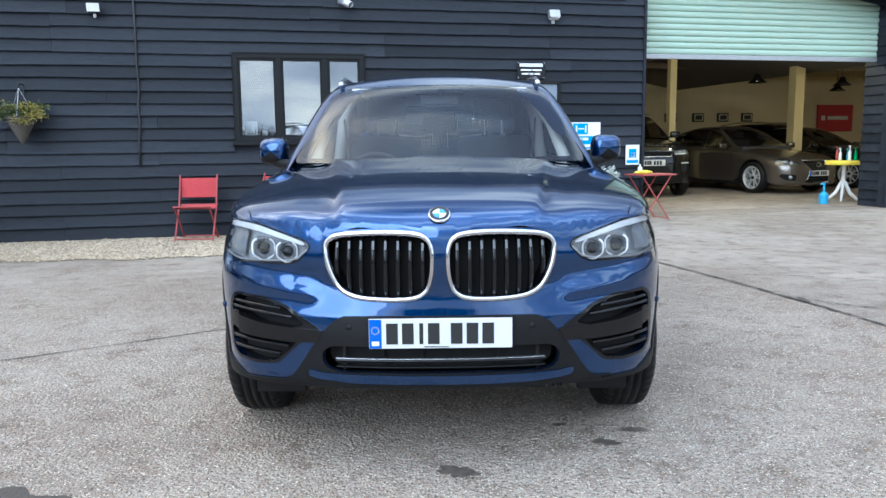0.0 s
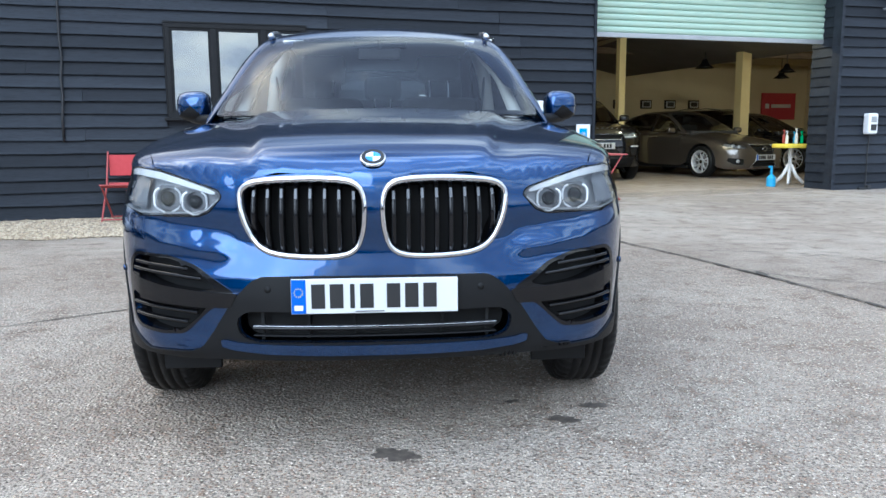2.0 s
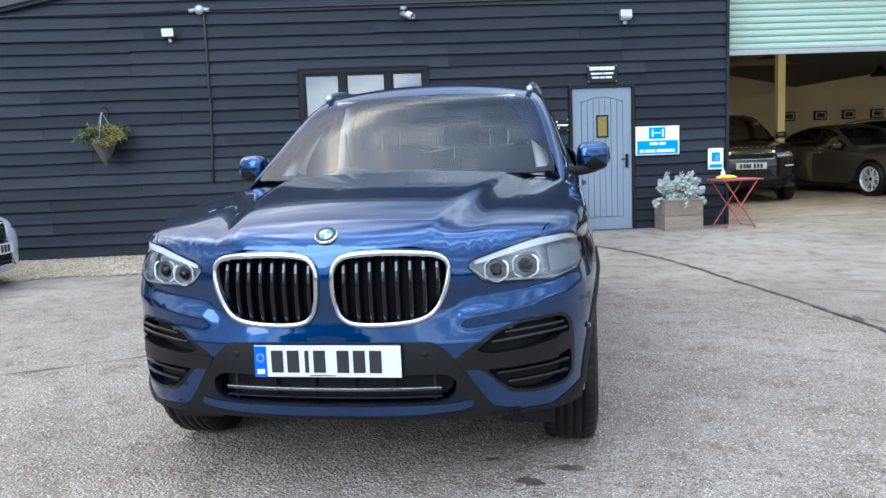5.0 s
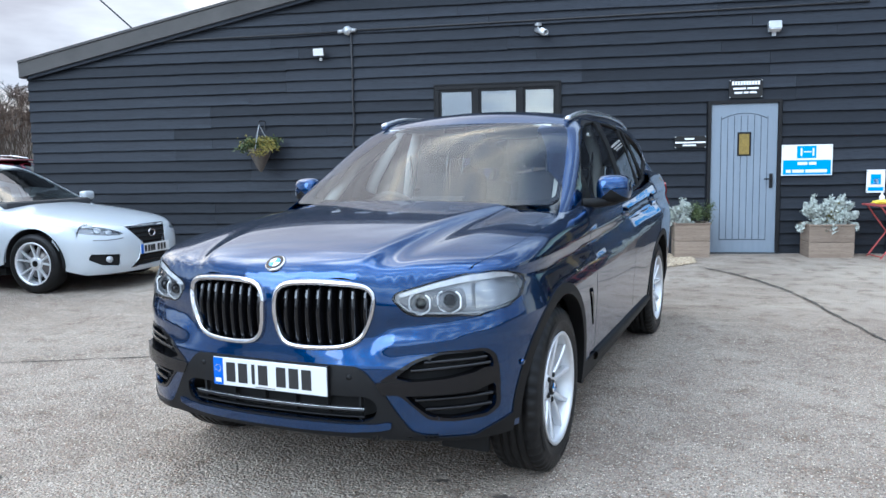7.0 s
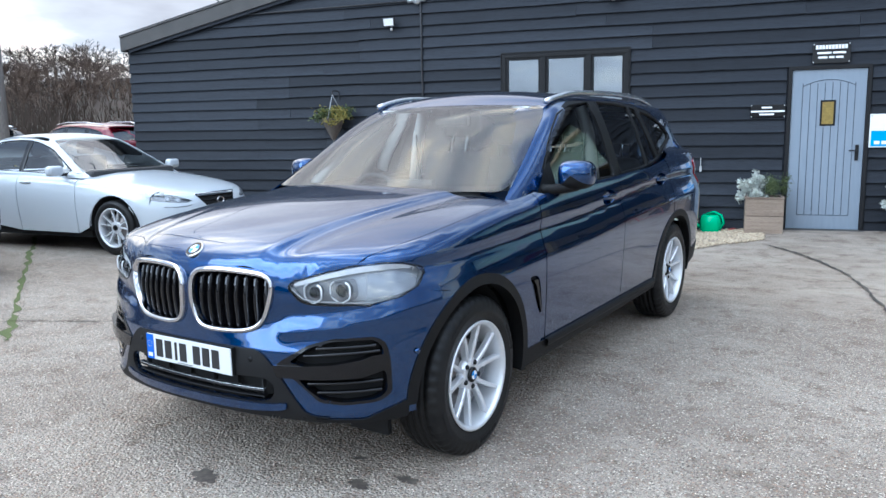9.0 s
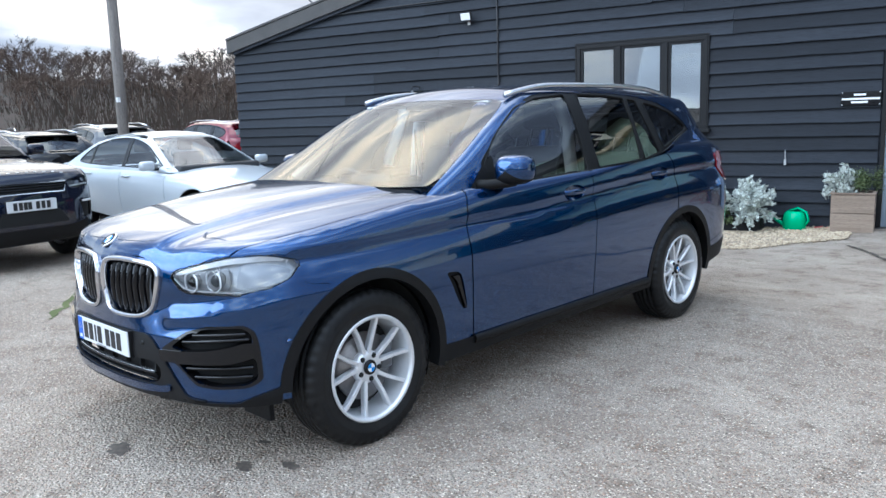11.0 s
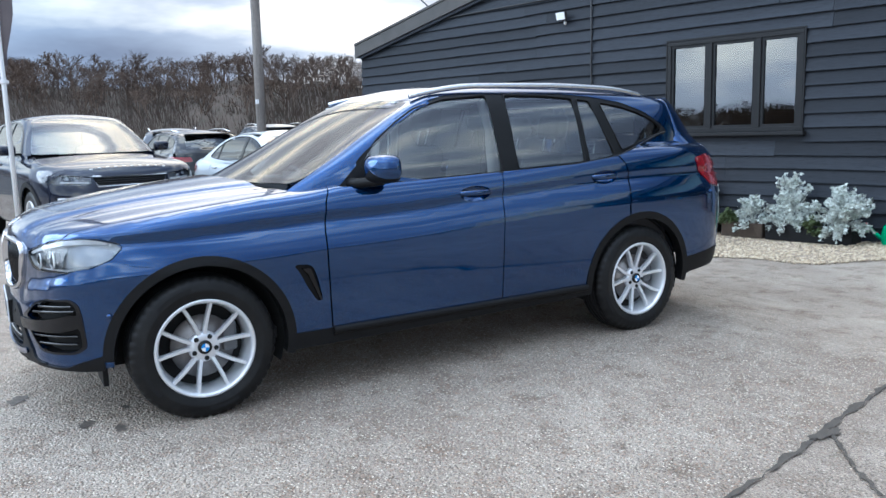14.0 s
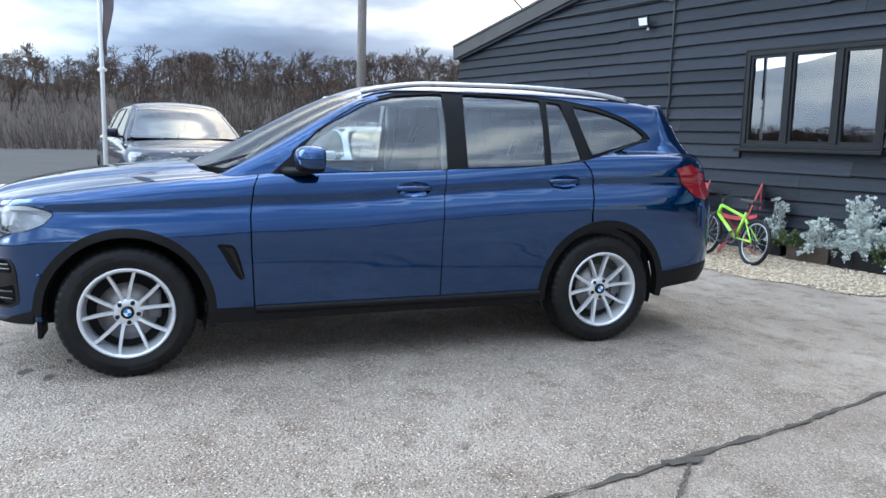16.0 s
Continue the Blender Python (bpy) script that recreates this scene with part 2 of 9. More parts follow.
M_GROUND = ground_material("yard_concrete", 0.0, 0.96)
M_SLAB = ground_material("pale_slab_concrete", 0.7, 0.86)
M_TARMAC = material("far_tarmac", (0.055, 0.054, 0.052), 0.85, second=(0.085, 0.082, 0.078), scale=0.6, amount=0.8, fine=(0.05, 0.05, 0.05), fine_scale=90.0, bump=0.3)
M_CRACK = material("crack_dirt", (0.050, 0.043, 0.035), 0.95, second=(0.085, 0.072, 0.058), scale=30, bump=0.5, bump_scale=80)
M_STAIN = material("oil_stain", (0.045, 0.036, 0.030), 0.6, second=(0.13, 0.11, 0.09), scale=26, amount=0.9)
M_MOSS = material("moss", (0.07, 0.09, 0.02), 0.95, second=(0.11, 0.12, 0.04), scale=20, bump=0.6, bump_scale=90)
M_GRAVEL = material("gravel_stone", (0.22, 0.17, 0.12), 0.85, second=(0.36, 0.30, 0.22), scale=60, amount=1.0, fine=(0.22, 0.17, 0.12), fine_scale=140)
M_BOARD = material("black_stained_board", (0.019, 0.0215, 0.028), 0.54, second=(0.032, 0.036, 0.045), scale=1.2, amount=0.8, fine=(0.012, 0.012, 0.014), fine_scale=26,
                   stretch=(0.35, 6, 9), bump=0.45, bump_scale=22, bump_dist=0.004, spread=0.28, rough_var=0.08)
M_BARGE = material("weathered_bargeboard", (0.055, 0.052, 0.050), 0.8, second=(0.085, 0.080, 0.075), scale=4, bump=0.3, bump_scale=60)
M_ROOF = material("grey_roof_sheet", (0.16, 0.155, 0.15), 0.8, second=(0.22, 0.21, 0.2), scale=2, bump=0.2)
M_FRAME = material("black_window_frame", (0.010, 0.010, 0.011), 0.5, second=(0.015, 0.015, 0.016), scale=12)
M_PANE = glass("window_pane", (0.82, 0.86, 0.86), 3.4)
M_DOOR = material("blue_grey_door_paint", (0.190, 0.225, 0.275), 0.5, second=(0.215, 0.25, 0.30), scale=3, amount=0.7, bump=0.08, bump_scale=120, stretch=(8, 1, 1))
M_GROOVE = material("dark_groove", (0.04, 0.05, 0.065), 0.8, second=(0.06, 0.07, 0.09), scale=9)
M_SHUTTER = material("green_shutter_steel", (0.37, 0.49, 0.395), 0.5, second=(0.40, 0.50, 0.40), scale=2.2, amount=0.8, rough_var=0.08, bump=0.05)
M_CREAM = material("cream_wall_paint", (0.70, 0.62, 0.42), 0.85, second=(0.62, 0.54, 0.36), scale=0.9, amount=0.7, bump=0.06, bump_scale=40)
M_COLUMN = material("yellow_cream_column", (0.74, 0.63, 0.33), 0.7, second=(0.68, 0.57, 0.29), scale=2.0, bump=0.05, bump_scale=40)
M_INFLOOR = material("garage_floor", (0.20, 0.17, 0.14), 0.5, second=(0.27, 0.235, 0.195), scale=1.3, amount=0.8, fine=(0.13, 0.11, 0.09), fine_scale=60, rough_var=0.12)
M_OAK = material("weathered_planter_wood", (0.20, 0.15, 0.11), 0.8, second=(0.30, 0.24, 0.18), scale=3, amount=0.8, fine=(0.11, 0.08, 0.06), fine_scale=34,
                 stretch=(0.6, 0.6, 10), bump=0.5, bump_scale=30, spread=0.12)
M_SILVERLEAF = material("silver_leaf", (0.44, 0.47, 0.43), 0.85, second=(0.60, 0.63, 0.58), scale=30, amount=1.0)
M_GREENLEAF = material("green_leaf", (0.045, 0.070, 0.022), 0.6, second=(0.105, 0.125, 0.040), scale=30, amount=1.0)
M_YELLOWLEAF = material("yellow_green_leaf", (0.16, 0.15, 0.02), 0.6, second=(0.25, 0.20, 0.035), scale=30, amount=1.0)
M_SOIL = material("soil", (0.04, 0.03, 0.02), 0.95, second=(0.07, 0.05, 0.035), scale=30, bump=0.6)
M_REDPAINT = material("faded_red_paint", (0.30, 0.045, 0.045), 0.6, second=(0.36, 0.085, 0.075), scale=12)
M_REDCLOTH = material("red_sling_fabric", (0.40, 0.045, 0.05), 0.85, second=(0.46, 0.065, 0.07), scale=20, bump=0.2, bump_scale=300)
M_LIME = material("lime_green_frame_paint", (0.36, 0.68, 0.03), 0.3, coat=0.6)
M_SIDEMARK = material("sidewall_relief", (0.012, 0.012, 0.0125), 0.6)
M_FROST = material("frosted_lamp_plastic", (0.86, 0.87, 0.88), 0.3, second=(0.66, 0.68, 0.71), scale=40, coat=0.5)
M_RUBBER = material("tyre_rubber", (0.008, 0.008, 0.0085), 0.42, second=(0.015, 0.0147, 0.0143), scale=14, amount=0.8, bump=0.12, bump_scale=160)
M_ALLOY = material("silver_alloy", (0.76, 0.77, 0.79), 0.30, 0.5, second=(0.68, 0.69, 0.71), scale=22, amount=0.6)
M_STEEL = material("brushed_disc_steel", (0.24, 0.23, 0.22), 0.4, 0.9, second=(0.17, 0.155, 0.15), scale=30)
M_CHROME = material("chrome", (0.64, 0.64, 0.66), 0.06, 1.0)
M_SATIN = material("satin_aluminium", (0.60, 0.61, 0.63), 0.26, 0.95)
M_GLOSSBLACK = material("gloss_black", (0.005, 0.005, 0.006), 0.10, ior=1.42)
M_PLASTIC = material("black_grained_plastic", (0.005, 0.005, 0.0055), 0.52, second=(0.008, 0.008, 0.0085), scale=6, bump=0.08, bump_scale=700)
# near black, for hidden parts and for sheets that stand for unlit depth
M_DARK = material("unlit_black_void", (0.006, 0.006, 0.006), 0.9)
M_BLUE = car_paint("deep_blue_metallic_paint", (0.0018, 0.032, 0.126), 0.88, 0.17)
M_SEAT = material("black_seat_cloth", (0.018, 0.018, 0.019), 0.75, second=(0.028, 0.028, 0.03), scale=10, bump=0.1, bump_scale=200)
M_CABIN = material("dark_cabin_plastic", (0.025, 0.025, 0.027), 0.6, second=(0.035, 0.035, 0.037), scale=6)
M_PALETRIM = material("pale_grey_pillar_trim", (0.60, 0.59, 0.56), 0.7, second=(0.66, 0.65, 0.62), scale=5)
M_CARGLASS = glass("car_window_glass", (0.84, 0.89, 0.88), 2.3)
M_TINTGLASS = glass("side_rear_glass", (0.74, 0.80, 0.80), 2.5)
M_SCREEN = glass("windscreen_glass", (0.86, 0.91, 0.90), 1.72)
M_BEZEL = material("lamp_bezel", (0.20, 0.205, 0.22), 0.25, 0.3, second=(0.28, 0.285, 0.30), scale=30)
M_LENS = glass("lamp_lens", (0.92, 0.93, 0.94), 1.6)
M_LAMPSILVER = material("lamp_reflector", (0.62, 0.64, 0.67), 0.25, 0.35, second=(0.48, 0.50, 0.53), scale=30)
M_BLOCK = material("lamp_outer_block", (0.50, 0.52, 0.55), 0.18, 0.5, second=(0.27, 0.28, 0.30), scale=22)
M_LAMPGREY = material("lamp_bezel_grey", (0.12, 0.125, 0.135), 0.35, 0.3)
M_WHITE = material("white_plastic", (0.78, 0.78, 0.78), 0.45, second=(0.72, 0.72, 0.72), scale=6)
M_PLATE = material("white_plate", (0.60, 0.61, 0.62), 0.35, second=(0.64, 0.65, 0.66), scale=10)
M_PLATEBLUE = material("plate_blue_band", (0.01, 0.10, 0.52), 0.35)
M_INK = material("black_print", (0.012, 0.012, 0.013), 0.5)
M_EMBLEMBLUE = material("emblem_blue_enamel", (0.03, 0.22, 0.62), 0.15, coat=0.6)
M_TAILRED = material("red_tail_lamp", (0.19, 0.004, 0.009), 0.12, coat=1.0)
M_SIGNBLUE = material("sign_blue_print", (0.015, 0.26, 0.66), 0.4, second=(0.02, 0.29, 0.70), scale=5)
M_POLE = material("grey_weathered_pole", (0.17, 0.15, 0.135), 0.85, second=(0.25, 0.225, 0.20), scale=3, amount=0.9, stretch=(6, 6, 0.5), fine=(0.09, 0.08, 0.07), fine_scale=30, bump=0.4, bump_scale=30)
M_BARK = material("bare_twig_bark", (0.074, 0.049, 0.033), 0.9, second=(0.094, 0.064, 0.043), scale=0.06, amount=1.0)
M_SCRUB = material("brown_winter_scrub", (0.031, 0.0195, 0.0125), 0.95, second=(0.042, 0.027, 0.017), scale=0.07, amount=1.0, fine=(0.026, 0.026, 0.015), fine_scale=0.9)
M_YELLOW = material("yellow_cloth", (0.72, 0.58, 0.03), 0.8, second=(0.78, 0.64, 0.06), scale=20)
M_CANGREEN = material("green_can_plastic", (0.0, 0.33, 0.13), 0.35, second=(0.01, 0.38, 0.16), scale=10)
M_BRASS = material("brass_glass", (0.35, 0.26, 0.06), 0.3, 0.3, second=(0.15, 0.11, 0.03), scale=60)
M_BOTTLE = material("blue_bottle", (0.08, 0.35, 0.62), 0.3)
M_POSTER = material("red_poster_print", (0.42, 0.03, 0.05), 0.6, second=(0.48, 0.05, 0.06), scale=5)
M_GREYSTEEL = material("galvanised_steel", (0.45, 0.46, 0.47), 0.45, 0.6, second=(0.38, 0.39, 0.40), scale=12)
M_WICKER = material("dark_wicker", (0.060, 0.050, 0.042), 0.85, second=(0.11, 0.095, 0.08), scale=40)
M_CABLE = material("black_cable", (0.02, 0.02, 0.022), 0.6)
M_FLAG = material("dark_flag_cloth", (0.10, 0.085, 0.09), 0.9, second=(0.14, 0.12, 0.12), scale=4)

M_BOARD.node_tree.nodes["Principled BSDF"].inputs["Specular IOR Level"].default_value = 0.12
M_TARMAC.node_tree.nodes["Principled BSDF"].inputs["Specular IOR Level"].default_value = 0.2
for _m in (M_RUBBER, M_PLASTIC, M_SIDEMARK, M_FRAME):
    _m.node_tree.nodes["Principled BSDF"].inputs["Specular IOR Level"].default_value = 0.2

# ---- building blocks ----
def put(name, V, F, mat, parent=None, label="", smooth=True, normals=None):
    """One mesh object from vertex and face arrays."""
    me = bpy.data.meshes.new(name)
    me.from_pydata([tuple(map(float, v)) for v in V], [], [tuple(map(int, f)) for f in F])
    me.materials.append(mat)
    if smooth:
        me.polygons.foreach_set("use_smooth", [True] * len(me.polygons))
    if normals is not None and smooth:
        me.normals_split_custom_set_from_vertices([tuple(map(float, n)) for n in normals])
    me.update()
    ob = new(name, me)
    if parent is not None:
        ob.parent = parent
    if label:
        ob["label"] = label
    return ob


def part(name, vf, mat, parent, label="", smooth=False):
    return put(name, vf[0], vf[1], mat, parent, label, smooth)


def thing(name, label, category, m=None, group="", kind=""):
    ob = new(name)
    if m is not None:
        ob.matrix_world = m
    return tagged(ob, label, category, group, kind)


def solo(name, vf, mat, label="", category="", m=None, group="", kind="", smooth=False):
    """A thing of one mesh."""
    ob = put(name, vf[0], vf[1], mat, None, "", smooth)
    if m is not None:
        ob.matrix_world = m
    return tagged(ob, label, category, group, kind)


def join(items):
    V, F, n = [], [], 0
    for v, f in items:
        V.extend(v)
        F.extend([tuple(i + n for i in q) for q in f])
        n += len(v)
    return V, F


def moved(vf, m):
    return [tuple(m @ Vector(v)) for v in vf[0]], vf[1]


def mirrored(vf):
    return [(-v[0], v[1], v[2]) for v in vf[0]], [tuple(reversed(f)) for f in vf[1]]


def from_bm(bm):
    bm.verts.index_update()
    V = [tuple(v.co) for v in bm.verts]
    F = [tuple(v.index for v in f.verts) for f in bm.faces]
    bm.free()
    return V, F


def box(x0, x1, y0, y1, z0, z1, bevel=0.0, seg=2):
    bm = bmesh.new()
    bmesh.ops.create_cube(bm, size=1.0)
    for v in bm.verts:
        v.co = Vector(((x0 + x1) / 2 + v.co.x * (x1 - x0), (y0 + y1) / 2 + v.co.y * (y1 - y0), (z0 + z1) / 2 + v.co.z * (z1 - z0)))
    if bevel:
        bmesh.ops.bevel(bm, geom=bm.edges[:], offset=bevel, segments=seg, affect="EDGES", profile=0.5)
    return from_bm(bm)


def tube(path, r, seg=10, closed=False, cap=True):
    """A round bar along points; r is one radius or one for each point."""
    P = [Vector(p) for p in path]
    n = len(P)
    R = [r] * n if isinstance(r, (int, float)) else list(r)
    V, F = [], []
    up = None
    for i in range(n):
        if closed:
            d = P[(i + 1) % n] - P[i - 1]
        else:
            d = P[min(i + 1, n - 1)] - P[max(i - 1, 0)]
        d.normalize()
        if up is None:
            up = d.orthogonal().normalized()
        up = (up - d * up.dot(d)).normalized()
        side = d.cross(up)
        for k in range(seg):
            a = 2 * math.pi * k / seg
            V.append(tuple(P[i] + (up * math.cos(a) + side * math.sin(a)) * R[i]))
    rings = n if closed else n - 1
    for i in range(rings):
        j = (i + 1) % n
        for k in range(seg):
            k2 = (k + 1) % seg
            F.append((i * seg + k, i * seg + k2, j * seg + k2, j * seg + k))
    if cap and not closed:
        F.append(tuple(reversed(range(seg))))
        F.append(tuple((n - 1) * seg + k for k in range(seg)))
    return V, F


def lathe(profile, seg=48, axis="z", close=False):
    """Turns (radius, height) points round an axis."""
    V, F = [], []
    for r, h in profile:
        for k in range(seg):
            a = 2 * math.pi * k / seg
            c, s = r * math.cos(a), r * math.sin(a)
            V.append((c, s, h) if axis == "z" else ((h, c, s) if axis == "x" else (s, h, c)))
    n = len(profile)
    for i in range(n - 1 + close):
        j = (i + 1) % n
        for k in range(seg):
            k2 = (k + 1) % seg
            F.append((i * seg + k, i * seg + k2, j * seg + k2, j * seg + k))
    return V, F


def disc(r, h, seg=32, axis="z"):
    v, f = lathe([(r, h)], seg, axis)
    return v, [tuple(range(seg))]


def prism(poly, d0, d1, axis="y"):
    """A flat outline drawn out between two depths. axis y: outline in (x, z)."""
    n = len(poly)

    def at(p, d):
        return (p[0], d, p[1]) if axis == "y" else ((d, p[0], p[1]) if axis == "x" else (p[0], p[1], d))
    V = [at(p, d0) for p in poly] + [at(p, d1) for p in poly]
    F = [tuple(range(n)), tuple(reversed(range(n, 2 * n)))]
    F += [(i, i + n, (i + 1) % n + n, (i + 1) % n) for i in range(n)]
    return V, F


def pchip(xs, ys):
    """A smooth curve through points that never overshoots."""
    xs, ys = np.array(xs, float), np.array(ys, float)
    h, d = np.diff(xs), np.diff(ys) / np.diff(xs)
    m = np.zeros_like(xs)
    m[0], m[-1] = d[0], d[-1]
    for i in range(1, len(xs) - 1):
        if d[i - 1] * d[i] > 0:
            w1, w2 = 2 * h[i] + h[i - 1], h[i] + 2 * h[i - 1]
            m[i] = (w1 + w2) / (w1 / d[i - 1] + w2 / d[i])

    def f(x):
        x = np.clip(np.asarray(x, float), xs[0], xs[-1])
        i = np.clip(np.searchsorted(xs, x) - 1, 0, len(h) - 1)
        t = (x - xs[i]) / h[i]
        return ((1 + 2 * t) * (1 - t) ** 2 * ys[i] + t * (1 - t) ** 2 * h[i] * m[i] + t * t * (3 - 2 * t) * ys[i + 1] + t * t * (t - 1) * h[i] * m[i + 1])
    return f


def curve(pts, n=8, closed=True):
    """A rounded loop or line through points."""
    P = np.array(pts, float)
    k, out = len(P), []
    for i in range(k if closed else k - 1):
        a, b = P[i], P[(i + 1) % k]
        p0 = P[i - 1] if closed or i else a
        p3 = P[(i + 2) % k] if closed or i + 2 < k else b
        for s in range(n):
            t = s / n
            out.append(0.5 * (2 * a + (b - p0) * t + (2 * p0 - 5 * a + 4 * b - p3) * t * t + (3 * a - p0 - 3 * b + p3) * t ** 3))
    if not closed:
        out.append(P[-1])
    return np.array(out)


def soft(pts, times=2):
    """A loop with its corners cut round."""
    P = np.array(pts, float)
    for _ in range(times):
        Q = np.roll(P, -1, 0)
        P = np.stack([0.8 * P + 0.2 * Q, 0.2 * P + 0.8 * Q], 1).reshape(-1, P.shape[1])
    return P


def rounded(pts, r=0.03, n=5):
    """A loop whose real corners are rounded over a fixed length; gentle bends stay."""
    P = np.array(pts, float)
    k, out = len(P), []
    for i in range(k):
        a, b, c = P[i - 1], P[i], P[(i + 1) % k]
        u, v = a - b, c - b
        lu, lv = np.hypot(*u), np.hypot(*v)
        cosang = float(np.clip((u @ v) / max(lu * lv, 1e-12), -1, 1))
        if cosang < -0.985:
            out.append(b)
            continue
        d = min(r, 0.46 * lu, 0.46 * lv)
        p, q = b + u / lu * d, b + v / lv * d
        for s in range(n + 1):
            t = s / n
            out.append((1 - t) ** 2 * p + 2 * t * (1 - t) * b + t * t * q)
    return np.array(out)


def inside(poly, pts):
    x, y = pts[:, 0], pts[:, 1]
    hit = np.zeros(len(pts), bool)
    for (ax, ay), (bx, by) in zip(poly, np.roll(poly, -1, 0)):
        if ay == by:
            continue
        c = ((ay > y) != (by > y)) & (x < (bx - ax) * (y - ay) / (by - ay) + ax)
        hit ^= c
    return hit


def nearest(poly, pts):
    """The nearest place on a closed outline, and how far it is."""
    best, place = np.full(len(pts), 1e9), pts.copy()
    for a, b in zip(poly, np.roll(poly, -1, 0)):
        d = b - a
        L = d @ d
        if L < 1e-12:
            continue
        t = np.clip((pts - a) @ d / L, 0, 1)
        q = a + t[:, None] * d
        r = np.hypot(*(pts - q).T)
        m = r < best
        best[m], place[m] = r[m], q[m]
    return place, best


def sheet(poly, holes, h):
    """A grid of cells h wide that fills an outline and leaves out its holes, with the rim on the outlines."""
    poly = np.array(poly, float)
    holes = [np.array(q, float) for q in holes]
    lo, hi = poly.min(0) - h, poly.max(0) + h
    nx, ny = int((hi[0] - lo[0]) / h) + 2, int((hi[1] - lo[1]) / h) + 2
    gx, gy = np.meshgrid(lo[0] + h * np.arange(nx), lo[1] + h * np.arange(ny), indexing="ij")
    P = np.stack([gx.ravel(), gy.ravel()], 1)
    snapped = np.zeros(len(P), bool)
    for q in [poly, *holes]:
        pl, d = nearest(q, P)
        m = (d < 0.56 * h) & ~snapped
        P[m] = pl[m]
        snapped |= m
    tris = []
    for i in range(nx - 1):
        for j in range(ny - 1):
            a, b, c, d = i * ny + j, (i + 1) * ny + j, (i + 1) * ny + j + 1, i * ny + j + 1
            if snapped[a] and snapped[c] and not (snapped[b] and snapped[d]):
                tris += [(a, b, c), (a, c, d)]
            elif snapped[b] and snapped[d]:
                tris += [(a, b, d), (b, c, d)]
            else:
                tris += [(a, b, c), (a, c, d)]
    T = np.array(tris)
    C = P[T].mean(1)
    keep = inside(poly, C)
    for q in holes:
        keep &= ~inside(q, C)
    A, B, D = P[T[:, 0]], P[T[:, 1]], P[T[:, 2]]
    area = (B[:, 0] - A[:, 0]) * (D[:, 1] - A[:, 1]) - (B[:, 1] - A[:, 1]) * (D[:, 0] - A[:, 0])
    T = T[keep & (area > 1e-9)]
    used = np.unique(T)
    index = np.full(len(P), -1)
    index[used] = np.arange(len(used))
    return P[used], index[T]


def rim_edges(T):
    count = {}
    for t in T:
        for a, b in ((t[0], t[1]), (t[1], t[2]), (t[2], t[0])):
            count[(a, b)] = 1
    return [(a, b) for a, b in count if (b, a) not in count]

# ---- the yard ----
WALL_M = Matrix.Translation((-2.746, 6.95, 0)) @ pose(0, 0, 0, 0, 0, 13.25)   # x along the barn's front, y into the barn


def at_wall(u, n=0.0, z=0.0):
    return WALL_M @ Vector((u, n, z))


_inv = WALL_M.inverted()


def ground_z(x, y):
    """The yard rises a little towards the barn's door and opening."""
    q = _inv @ Vector((x, y, 0))
    s = min(max((q.y + 3.2) / 3.0, 0), 1)
    k = min(max((q.x - 2.2) / 1.5, 0), 1)
    return 0.065 * s * s * (3 - 2 * s) * k


def make_ground():
    xs = np.unique(np.round(np.concatenate([np.array([-900, -400, -200, -100, -60, -35]), np.arange(-22, 22.1, 0.5), np.array([35, 60, 100, 200, 400, 900])]), 3))
    ys = np.unique(np.round(np.concatenate([np.array([-900, -400, -200, -100, -60, -35]), np.arange(-16, 8.1, 0.4), np.array([9, 10, 12, 16, 24, 40, 80, 200, 400, 900])]), 3))
    V = [(x, y, ground_z(x, y)) for x in xs for y in ys]
    n = len(ys)
    F = [(i * n + j, (i + 1) * n + j, (i + 1) * n + j + 1, i * n + j + 1) for i in range(len(xs) - 1) for j in range(n - 1)]
    tagged(put("ground", V, F, M_GROUND, None, "", True), "worn tan concrete yard with exposed pebbles", "ground", kind="structure")


make_ground()


def ribbon_on_ground(name, pts, width, mat, label, lift=0.004, wob=0.35, seed=1, kind="structure", category="ground mark"):
    rnd = random.Random(seed)
    line = curve(pts, 14, False)
    V, F = [], []
    for i, (x, y) in enumerate(line):
        a, b = line[max(i - 1, 0)], line[min(i + 1, len(line) - 1)]
        d = np.array(b) - np.array(a)
        d /= np.hypot(*d)
        nn = np.array([-d[1], d[0]])
        w1, w2 = (width * (0.5 + wob * (rnd.random() - 0.5) * 2) for _ in range(2))
        off = nn * width * wob * (rnd.random() - 0.5) * 1.6
        for s, w in ((-1, w1), (1, w2)):
            p = np.array([x, y]) + off + nn * s * w
            V.append((p[0], p[1], ground_z(p[0], p[1]) + lift))
    for i in range(len(line) - 1):
        F.append((2 * i, 2 * i + 2, 2 * i + 3, 2 * i + 1))
    return tagged(put(name, V, F, mat, None, "", True), label, category, kind=kind)


def patch_on_ground(name, cx, cy, rx, ry, mat, label, lift=0.003, seed=1):
    rnd = random.Random(seed)
    V, n = [(cx, cy, ground_z(cx, cy) + lift)], 40
    ph = [rnd.random() * 6.3 for _ in range(6)]
    for k in range(n):
        a = 2 * math.pi * k / n
        r = 1 + 0.22 * math.sin(2 * a + ph[0]) + 0.15 * math.sin(5 * a + ph[1]) + 0.12 * math.sin(9 * a + ph[2]) + 0.1 * (rnd.random() - 0.5)
        x, y = cx + rx * r * math.cos(a), cy + ry * r * math.sin(a)
        V.append((x, y, ground_z(x, y) + lift))
    F = [(0, k + 1, (k + 1) % n + 1) for k in range(n)]
    return tagged(put(name, V, F, mat, None, "", True), label, "stain", kind="structure")


